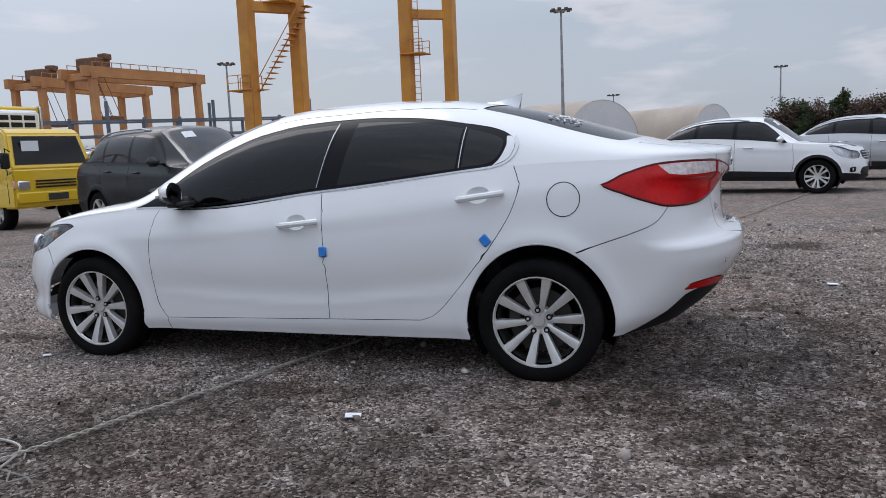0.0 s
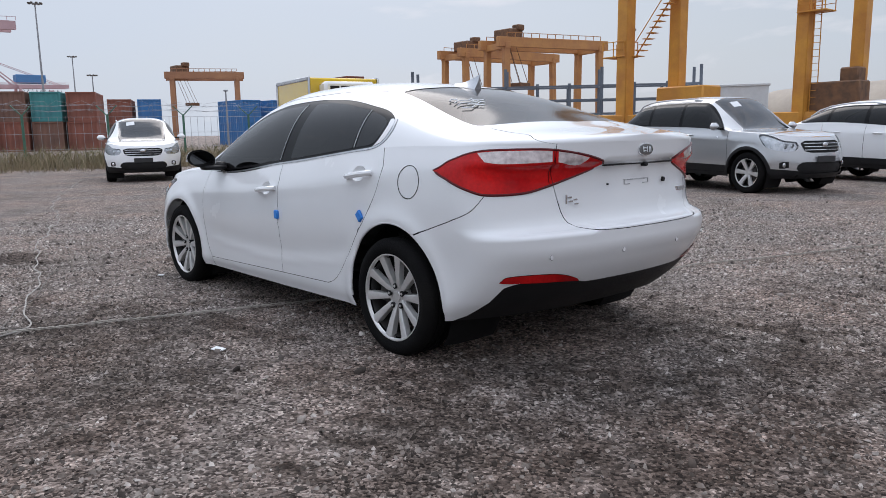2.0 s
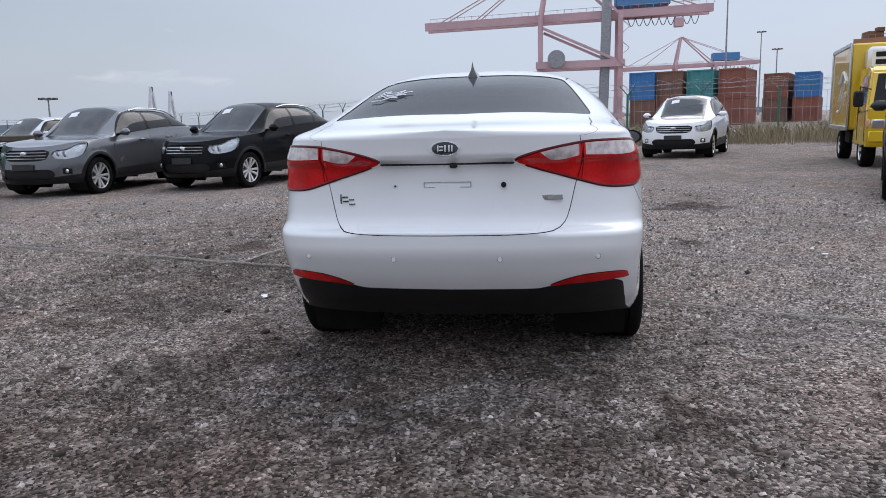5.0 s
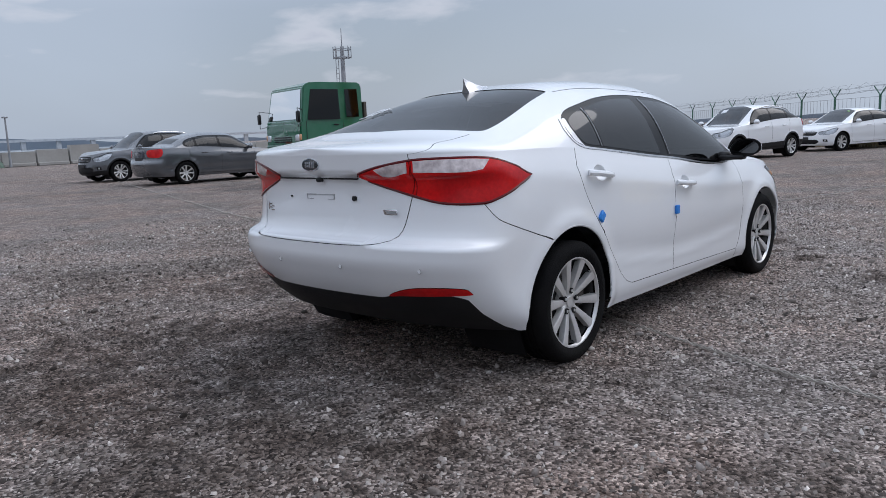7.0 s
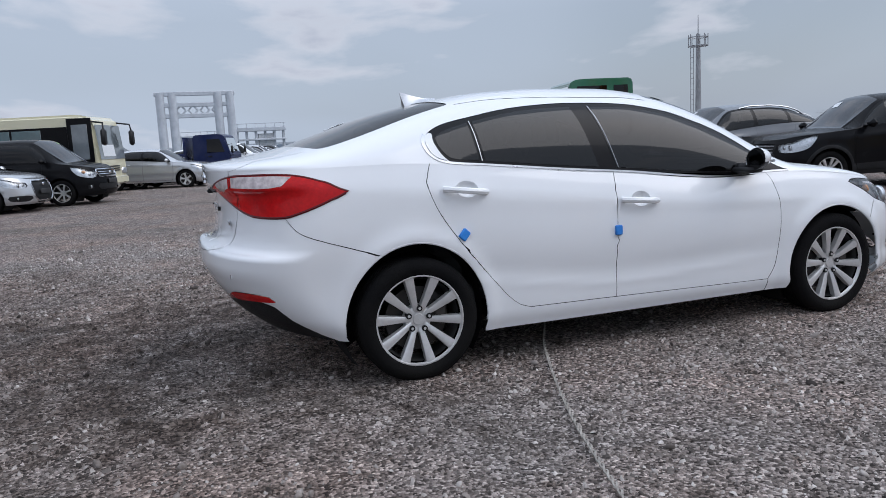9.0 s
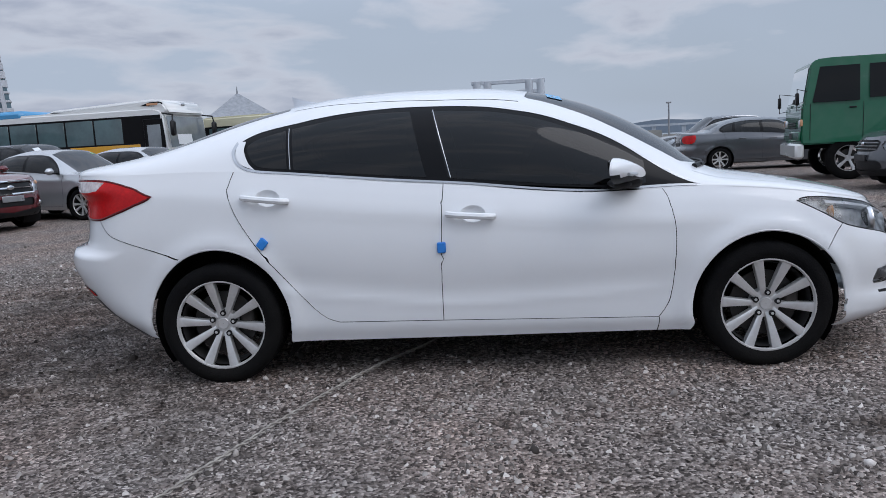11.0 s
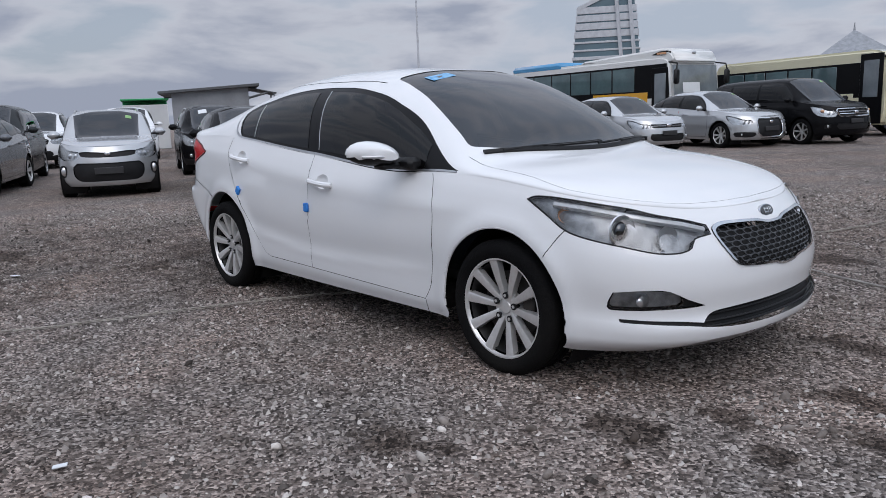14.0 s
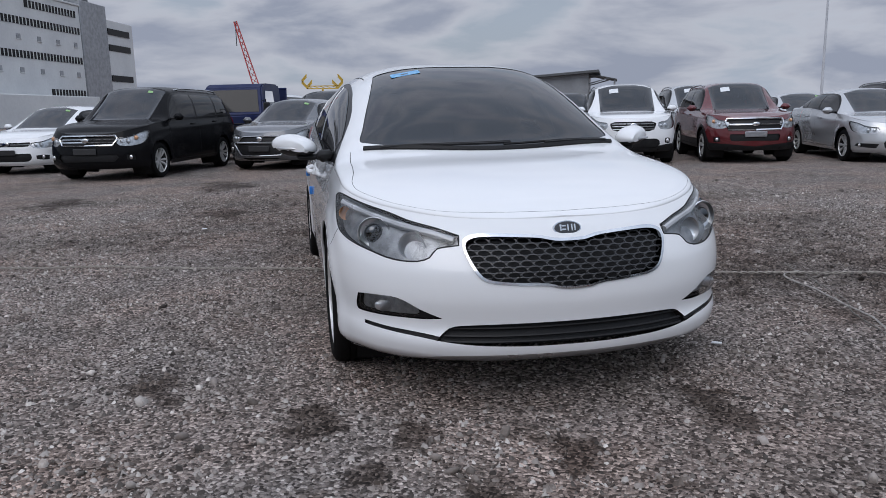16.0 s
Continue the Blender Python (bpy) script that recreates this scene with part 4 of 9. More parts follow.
        under = MB().box((-0.645, sd * 0.90, 0.915), (0.09, 0.17, 0.03), 0.012)
        under.box((-0.70, sd * 0.835, 0.922), (0.13, 0.09, 0.06), 0.02)
        part("mirror_base", under, TRIM, mir, "black mirror foot")
        part("turn_lamp", MB().tube([(-0.708 + 0.022 * abs(t) ** 2 + 0.03 * t, sd * (1.0 + 0.085 * t), 0.963 + 0.004 * t) for t in np.linspace(-1, 1, 9)], 0.008, 6), HOUSING, mir, "grey indicator strip")
        # wheels, arches
        for wx in (-1.35, 1.35):
            wheel(car, (wx, sd * 0.780, HUB), sd, 0.309, 0.224, 0.205, 10, style="even", label="ten-spoke silver alloy wheel")
            lin = MB().lathe([(S.arch + 0.002, 0.79), (S.arch + 0.012, 0.70), (S.arch + 0.012, 0.45), (0.05, 0.45)], (wx, 0, HUB), 28, -35, 215, sy=sd)
            part("arch_liner", lin, RUBBER, car)
            lipm = MB()
            pts = []
            for a in np.linspace(-0.12, math.pi + 0.12, 40):
                x, z = wx + (S.arch + 0.001) * math.cos(a), HUB + (S.arch + 0.001) * math.sin(a)
                if z < S.zlow(x):
                    continue
                p, n = S.point(x, z, -0.006)
                pts.append((p.x, sd * p.y, p.z))
            part("arch_lip", lipm.tube(pts, 0.007, 6), WHITE, car)
        # lamps
        hl = new("headlight")
        hl.parent = car
        skin("lamp_housing", get("headlight"), LAMPBACK, hl, off=-0.030, sides=(sd,))
        skin("lens", get("headlight"), LENS, hl, "clear lens", sides=(sd,)).visible_shadow = False
        for y, z, r, m in ((0.735, 0.690, 0.066, "p"), (0.60, 0.655, 0.052, "r"), (0.80, 0.748, 0.030, "a")):
            u, h = S.low_yz(y, z, True) if y < 0.78 else S.low_xz(np.array(-1.66), np.array(0.745))
            p, n = S.spot(u, h, False, -0.026)
            d = Vector((-1, 0.25, 0.1)).normalized()
            ring = MB()
            q = d.to_track_quat("Z", "Y").to_matrix()
            prof = [(r, 0.018), (r * 0.96, 0.024), (r * 0.86, 0.006), (r * 0.62, 0.0)] if m == "p" else [(r, 0.014), (r * 0.8, 0.0), (r * 0.3, -0.012), (0.001, -0.014)]
            k = 24
            vs = [p + q @ Vector((rr * math.cos(2 * math.pi * i / k), rr * math.sin(2 * math.pi * i / k), o)) for rr, o in prof for i in range(k)]
            fs = [(j * k + i, j * k + (i + 1) % k, (j + 1) * k + (i + 1) % k, (j + 1) * k + i) for j in range(len(prof) - 1) for i in range(k)]
            ring.add([(w.x, sd * w.y, w.z) for w in vs], fs)
            part("reflector_ring" if m == "p" else "reflector_bowl", ring, REFLECT if m != "a" else AMBER, hl, "amber indicator bowl" if m == "a" else "")
            if m == "p":
                part("projector_lens", MB().ball((p.x + d.x * 0.004, sd * (p.y + d.y * 0.004), p.z), r * 0.60, 16, (0.7, 1, 1)), MIRROR, hl, "dark glass projector")
        edge = rounded([S.to_m(*map(np.array, map(float, S.low_xz(np.array(a), np.array(b)) if k == "x" else S.low_yz(a, b, True))), False) for k, a, b in head], True, 0.02)
        pts = []
        for q in edge:
            u, v = S.from_m(q[None], False)
            p, n = S.spot(u, v, False, -0.002)
            pts.append((p.x, sd * p.y, p.z))
        part("lamp_seal", MB().tube(pts, 0.004, 6), TRIM, hl)
        # bright brow inside the lens
        pts = []
        for k, a, b in (("f", 0.44, 0.668), ("f", 0.52, 0.693), ("f", 0.62, 0.716), ("x", -1.86, 0.742), ("x", -1.74, 0.767), ("x", -1.62, 0.782)):
            u, h = S.low_xz(np.array(a), np.array(b)) if k == "x" else S.low_yz(a, b, True)
            p, n = S.spot(u, h, False, -0.009)
            pts.append((p.x, sd * p.y, p.z))
        part("light_bar", MB().tube(pts, 0.014, 8), HOUSING, hl, "satin silver light bar")
        tl = new("tail_light")
        tl.parent = car
        skin("lens", get("tail_light"), REDLENS, tl, off=0.004, sides=(sd,))
        skin("lamp_rim", get("tail_light"), DARKRED, tl, off=-0.004, sides=(sd,))
        skin("white_lens", get("glass_in", "glass_out"), CLEARRED, tl, "clear white reversing lens", off=0.005, sides=(sd,))
        edge = rounded([S.to_m(*map(np.array, map(float, S.low_xz(np.array(a), np.array(b)) if k == "x" else S.low_yz(a, b, False))), False) for k, a, b in tail], True, 0.02)
        pts = [(lambda p: (p.x, sd * p.y, p.z))(S.spot(*S.from_m(q[None], False), False, 0.0)[0]) for q in edge]
        part("lamp_seal", MB().tube(pts, 0.0065, 6), DARKRED, tl, "deep red lens edge")
        skin("rear_reflector", get("reflector"), REDLENS, car, "red bumper reflector", off=0.004, sides=(sd,))
        skin("fog_surround", get("fog_trim"), TRIM, car, "black fog lamp surround", off=-0.014, sides=(sd,))
        fg = skin("fog_lamp", get("fog"), LAMPBACK, car, "grey front fog lamp", off=-0.03, sides=(sd,))
        skin("lens", get("fog"), LENS, fg, sides=(sd,)).visible_shadow = False
        u, h = S.low_yz(0.715, 0.400, True)
        p, n = S.spot(u, h, False, -0.026)
        part("bulb_bowl", MB().ball((p.x, sd * p.y, p.z), 0.034, 14, (0.5, 1.3, 0.8)), REFLECT, fg)
        skin("bumper_slit", get("slit"), TRIM, car, off=-0.012, sides=(sd,))
        # parking sensors
        for y, z in ((0.222, 0.565), (0.622, 0.563)):
            u, h = S.low_yz(y, z, False)
            p, n = S.spot(u, h, False, 0.0)
            part("parking_sensor", MB().cyl((p.x - 0.004, sd * p.y, p.z), (p.x + 0.003, sd * p.y + n.y * sd * 0.003, p.z), 0.0095, n=14), WHITE, car)
            part("sensor_ring", MB().tube([(p.x + 0.002, sd * p.y + 0.0105 * math.cos(a), p.z + 0.0105 * math.sin(a)) for a in np.linspace(0, 2 * math.pi, 17)], 0.0008, 5), GAP, car)
        # blue foam pads on the door edges
        for x, z, tl_, nm in ((0.212, 0.648, 0.0, "f"), (1.100, 0.685, 40.0, "r")):
            p, n = S.point(x, z, 0.008)
            m = Matrix.Translation((p.x, sd * p.y, p.z)) @ Euler((0, radians(-tl_), 0)).to_matrix().to_4x4()
            pad = part("door_edge_pad", MB().box((0, 0, 0), (0.042, 0.018, 0.052), 0.005, m), BLUETAPE)
            pad.parent = fd if nm == "f" else rd
            pad["label"] = "blue foam door edge pad"
    # one-piece skins
    bon = skin("bonnet", get("bonnet"), WHITE, car)
    skin("windscreen", get("windscreen"), SCREEN, car, "dark tinted windscreen", off=-0.003)
    skin("rear_window", get("rear_window"), CLEAR, car, "tinted heated rear window", off=-0.003)
    bl = skin("boot_lid", get("boot_lid"), WHITE, car)
    skin("rear_valance", get("valance"), TRIM, car, "black lower bumper")
    skin("front_lip", get("lip"), SATIN, car, "grey lower bumper lip", off=-0.004)
    skin("lower_intake", get("intake"), TRIM, car, "black lower intake", off=-0.03)
    gr = new("grille")
    gr.parent = car
    skin("grille_rim", get("grille_rim"), CHROME, gr, "chrome grille surround", off=0.006)
    skin("grille_back", get("grille"), GAP, gr, off=-0.03)
    # honeycomb mesh
    comb = MB()
    gpoly = np.array([(b, c) for _, b, c in grille])
    gpoly = np.vstack([gpoly, gpoly[::-1] * [-1, 1]])
    cw, ch = 0.052, 0.0245
    for r in range(-1, 10):
        for c in range(-9, 10):
            y, z = (c + (0.5 if r % 2 else 0)) * cw, 0.478 + r * ch * 0.84
            if not inside(gpoly, np.array([[y, z]]))[0]:
                continue
            ring = []
            for i in range(7):
                a = math.pi / 3 * i
                yy, zz = y + cw * 0.56 * math.cos(a), z + ch * 0.52 * math.sin(a)
                u, h = S.low_yz(abs(yy), zz, True)
                p, n = S.spot(u, h, False, -0.010)
                ring.append((p.x, math.copysign(p.y, yy), p.z))
            comb.tube(ring, 0.0032, 4)
    part("honeycomb", comb, COMB, gr, "black honeycomb mesh")
    slats = MB()
    for z in (0.288, 0.310, 0.332):
        pts = []
        for y in np.linspace(-0.5, 0.5, 21):
            u, h = S.low_yz(abs(y), z, True)
            p, n = S.spot(u, h, False, -0.014)
            pts.append((p.x, math.copysign(p.y, y) if y else 0, p.z))
        slats.tube(pts, 0.005, 5)
    part("intake_slat", slats, TRIM, car)
    # badges
    bars = [(-0.028, 0, 0.006, 0.026), (-0.015, 0.007, 0.018, 0.006), (-0.015, -0.007, 0.018, 0.006), (0.002, 0, 0.006, 0.026), (0.018, 0, 0.006, 0.026), (0.030, 0, 0.006, 0.026)]
    ellipse_badge(car, "front_badge", (-2.122, 0, 0.697), (-0.93, 0, 0.36), (0, 0, 1), 0.058, 0.029, (CHROME, EMBLEM), bars, label="oval chrome badge on the nose")
    ellipse_badge(bl, "rear_badge", (2.203, 0, 1.000), (1, 0, 0.05), (0, 0, 1), 0.060, 0.031, (CHROME, EMBLEM), bars, label="oval chrome badge on the boot")
    mark = MB()
    for y, z, w, h in ((-0.475, 0.792, 0.008, 0.04), (-0.455, 0.800, 0.026, 0.008), (-0.452, 0.783, 0.026, 0.008), (-0.425, 0.790, 0.024, 0.007), (-0.422, 0.772, 0.028, 0.007)):
        u, hh = S.low_yz(abs(y), z, False)
        p, n = S.spot(u, hh, False, 0.002)
        mark.box((p.x, y, p.z), (0.006, w, h), 0.001)
    part("model_mark", mark, CHROME, bl, "small chrome model mark")
    m2 = MB()
    m2.box((S.spot(*S.low_yz(0.42, 0.79, False), False, 0.002)[0].x, 0.42, 0.79), (0.006, 0.115, 0.022), 0.002)
    mk = part("trim_mark", m2, CHROME, bl, "small chrome trim mark")
    part("bar", MB().box((S.spot(*S.low_yz(0.42, 0.79, False), False, 0.002)[0].x + 0.003, 0.445, 0.79), (0.003, 0.06, 0.012), 0.0), HOUSING, mk)
    xb = S.spot(*S.low_yz(0.1, 0.85, False), False, 0.001)[0].x
    marks = MB()
    for y0, z0, w, h in ((-0.0, 0.858, 0.20, 0.004), (-0.098, 0.848, 0.004, 0.022), (0.098, 0.848, 0.004, 0.022), (-0.075, 0.838, 0.045, 0.003), (0.075, 0.838, 0.045, 0.003)):
        marks.box((xb, y0, z0), (0.004, w, h), 0.0)
    part("plate_bracket_mark", marks, HOUSING, bl)
    part("lock_plug", MB().cyl((xb - 0.01, 0.235, 0.845), (xb + 0.004, 0.235, 0.845), 0.011, n=12), TRIM, bl)
    part("screw_hole", MB().cyl((xb - 0.01, -0.225, 0.845), (xb + 0.002, -0.225, 0.845), 0.004, n=8), TRIM, bl)
    xh = S.spot(*S.low_yz(0.0, 0.94, False), False, 0.0)[0].x
    # black strip drawn in for the shadow under the boot lid crease
    part("boot_handle", MB().box((xh - 0.004, 0, 0.934), (0.02, 0.56, 0.008), 0.003), TRIM, bl, "dark strip drawn as the shadow line over the plate panel")
    part("reversing_camera", MB().box((xh + 0.006, 0.03, 0.928), (0.03, 0.03, 0.022), 0.006), TRIM, bl)
    # fuel flap on the left flank
    ring = []
    for a in np.linspace(0, 2 * math.pi, 33):
        p, n = S.point(1.482 + 0.078 * math.cos(a), 0.862 + 0.078 * math.sin(a), 0.0005)
        ring.append((p.x, -p.y, p.z))
    part("fuel_flap", MB().tube(ring, 0.0022, 5), GAP, body)
    # roof fin
    fin = MB()
    zr = float(S.zt(1.0))
    vs, fs = [], []
    k = 9
    for j in range(k):
        t = j / (k - 1)
        x = 0.90 + 0.20 * t
        zb_ = float(S.zt(x)) - 0.004
        top = zb_ + 0.012 + 0.075 * t**1.6
        w = 0.036 * math.sin(math.pi * min(0.15 + t * 0.62, 1)) + 0.004
        vs += [(x, -w, zb_), (x + 0.01 * t, -w * 0.30, zb_ + (top - zb_) * 0.5), (x + 0.02 * t, 0, top), (x + 0.01 * t, w * 0.30, zb_ + (top - zb_) * 0.5), (x, w, zb_)]
    for j in range(k - 1):
        for i in range(4):
            fs.append((j * 5 + i, j * 5 + i + 1, (j + 1) * 5 + i + 1, (j + 1) * 5 + i))
    fs += [tuple(range(5)), tuple(range((k - 1) * 5, k * 5))]
    part("roof_aerial", fin.add(vs, fs), SATIN, car, "shark-fin roof aerial", angle=70)
    # wipers
    for y0, y1, xo in ((0.58, -0.06, 0.0), (-0.02, -0.62, 0.0)):
        pts = []
        for t in np.linspace(0, 1, 12):
            y = y0 + (y1 - y0) * t
            x = -1.212 + 0.36 * y * y * 0.85 + 0.022 * t
            u, v = S.up_find(x, y=abs(y))
            p, n = S.spot(u, v, True, 0.014)
            pts.append((p.x, math.copysign(p.y, y), p.z))
        wp = part("wiper", MB().tube(pts, 0.0065, 6), TRIM, car, "black wiper")
        q = [(a + Vector((-0.012, 0, -0.004))) for a in map(Vector, pts[4:])]
        part("wiper_arm", MB().tube(q, 0.006, 5), TRIM, wp)
    cw_ = []
    for y in np.linspace(-0.66, 0.66, 27):
        u, v = S.up_find(-1.232 + 0.40 * y * y, y=abs(y))
        p, n = S.spot(u, v, True, 0.002)
        cw_.append((p.x, math.copysign(p.y, y) if y else 0.0, p.z))
    part("scuttle", MB().tube(cw_, 0.016, 6), TRIM, car, "black scuttle seal")
    # stickers on the glass
    pts = []
    for y in (0.25, 0.42):
        for x in (-0.36, -0.44):
            u, v = S.up_find(x, y=y)
            pts.append(S.spot(u, v, True, 0.001)[0])
    part("windscreen_sticker", MB().add([pts[0], pts[1], pts[3], pts[2]], [(0, 1, 2, 3)]), STICKER, car, "blue paper sticker on the windscreen")
    dec = MB()
    for i, (y, x, l) in enumerate(((-0.40, 1.40, 0.15), (-0.38, 1.44, 0.20), (-0.37, 1.47, 0.12), (-0.42, 1.50, 0.14), (-0.34, 1.42, 0.05), (-0.44, 1.36, 0.06))):
        q = []
        for t in np.linspace(-0.5, 0.5, 7):
            u, v = S.up_find(x + 0.012 * math.sin(9 * t + i), y=abs(y + l * t))
            w = S.spot(u, v, True, 0.006)[0]
            q.append((w.x, -w.y, w.z))
        dec.tube(q, 0.0032, 4)
    part("window_decal", dec, PAPER, car, "faded white scroll decal on the rear window")
    # cabin
    cab = MB()
    cab.box((0.1, 0, 0.36), (2.7, 1.35, 0.08), 0.02)
    cab.box((-0.95, 0, 0.72), (0.45, 1.36, 0.28), 0.09)
    cab.box((1.62, 0, 0.90), (0.5, 1.25, 0.08), 0.03)
    part("cabin_floor", cab, SEATMAT, car, "dark dashboard and floor")
    for x, y, w in ((-0.05, 0.36, 0.5), (-0.05, -0.36, 0.5), (0.85, 0, 1.25)):
        st = new("seat")
        st.parent = car
        part("cushion", MB().box((x, y, 0.52), (0.5, w, 0.16), 0.05), SEATMAT, st)
        part("backrest", MB().box((0, 0, 0), (0.14, w, 0.62), 0.06, Matrix.Translation((x + 0.30, y, 0.82)) @ Euler((0, radians(16), 0)).to_matrix().to_4x4()), SEATMAT, st)
        for yy in ((y,) if w < 1 else (-0.4, 0.4)):
            part("headrest", MB().box((x + 0.40, yy, 1.18), (0.09, 0.25, 0.17), 0.04), SEATMAT, st)
    part("steering_wheel", MB().tube([(-0.58 + 0.06 * math.sin(a), -0.36 + 0.18 * math.cos(a), 0.86 + 0.17 * math.sin(a)) for a in np.linspace(0, 2 * math.pi, 25)], 0.015, 6), TRIM, car)
    under = MB().box((-0.1, 0, 0.29), (3.3, 1.0, 0.14), 0.04).box((0, 0, 0.25), (1.80, 1.56, 0.12), 0.04)
    part("underbody", under, RUBBER, car, "dark underbody")
    return car


def true_tail(car):
    """Draws the tail out to its full overhang and lifts the rear deck; wheels keep their place."""
    ease = lambda a, b, x: (lambda k: k * k * (3 - 2 * k))(np.clip((x - a) / (b - a), 0, 1))
    for ob in car.children_recursive:
        if ob.type != "MESH" or ob.parent.name.startswith("wheel") or (ob.parent.parent and ob.parent.parent.name.startswith("wheel")):
            continue
        co = np.zeros(len(ob.data.vertices) * 3)
        ob.data.vertices.foreach_get("co", co)
        co = co.reshape(-1, 3)
        x, z = co[:, 0].copy(), co[:, 2].copy()
        lift = ease(0.2, 1.5, x) * 0.034 * np.clip((z - 0.36) / 0.45, 0, 1.15)
        co[:, 0] += 0.062 * ease(1.55, 2.25, x)
        co[:, 1] *= 1 + 0.012 * ease(1.4, 2.1, x) * np.clip((z - 0.3) / 0.3, 0, 1)
        co[:, 2] += lift + 0.010 * np.clip((z - 0.5) / 0.9, 0, 1) * (1 - ease(0.2, 1.5, x)) * ease(-2.0, -0.5, x)
        ob.data.vertices.foreach_set("co", co.ravel())
        ob.data.update()


hero = build_hero()
true_tail(hero)

# ---- the other parked vehicles ----
def kind_shell(L, W, H, wb, fo, low, nose, cowl, hoodz, cx, tx, rx, rz, gx, gz, belt, beltr, p=3.4, tum=0.16, R=0.34):
    """A skin from the main measures: cowl and roof points along the car, belt heights, tail glass foot (gx, gz)."""
    f = -(wb / 2 + fo)
    r = f + L
    w = W / 2
    return Shell(
        xf=curve((0, f + 0.09), (0.12, f + 0.02), (0.35, f), (0.6, f + 0.02), (0.85, f + 0.06), (1, f + 0.13)),
        xr=curve((0, r - 0.12), (0.2, r - 0.03), (0.4, r), (0.52, r), (0.6, r - 0.05), (0.9, r - 0.05), (1, r - 0.07)),
        af=0.62, ar=0.38, nf=2.1, nr=2.8,
        w=curve((0, w * 0.955), (0.12, w * 0.985), (0.5, w), (0.8, w * 0.985), (1, w * 0.93)),
        taper=curve((f, 0.97), (f + 0.8, 0.99), (0, 1.0), (r - 0.9, 0.985), (r, 0.93)),
        zlow=curve((f, low), (r, low + 0.06)),
        zb=curve((f, nose), (f + 0.35, nose + 0.35 * (hoodz - nose)), (cx, hoodz - 0.05), (cx + 0.5, belt), (rx, beltr), (r, beltr + 0.01)),
        zt=curve((f, nose + 0.003), (f + 0.13, nose + 0.02), (f + 0.45, nose + 0.62 * (hoodz - nose)), (cx, hoodz), (cx + 0.12, hoodz + 0.07), ((cx + tx) / 2 + 0.06, hoodz + 0.60 * (H - hoodz)), (tx, H - 0.035), (tx + 0.45, H), ((tx + rx) / 2 + 0.2, H), (rx, rz), ((rx + gx) / 2, (rz + gz) / 2 + 0.04), (gx, gz), (max(gx + 0.03, r - 0.07), min(gz - 0.01, beltr + 0.08))),
        pw=curve((f, 2.3), (cx - 0.1, 2.4), (tx, p), (rx, p), (r, 2.8)),
        tum=curve((f, 0.0), (cx, 0.0), (tx, tum), (rx, tum), (r, tum * 0.3)),
        kf=curve((f, 0.0), (cx - 0.2, 0.0), (cx + 0.1, 0.12), (tx, 0.08), (tx + 0.5, 0.0), (r, 0.0)),
        wheels=(-wb / 2, wb / 2), hub=R - 0.01, arch=R + 0.055, flare=0.012,
        crease=lambda x, z: np.exp(-(((z - belt + 0.12) / 0.05) ** 2)) * 0.006 - np.exp(-(((z - 0.45) / 0.07) ** 2)) * 0.01)


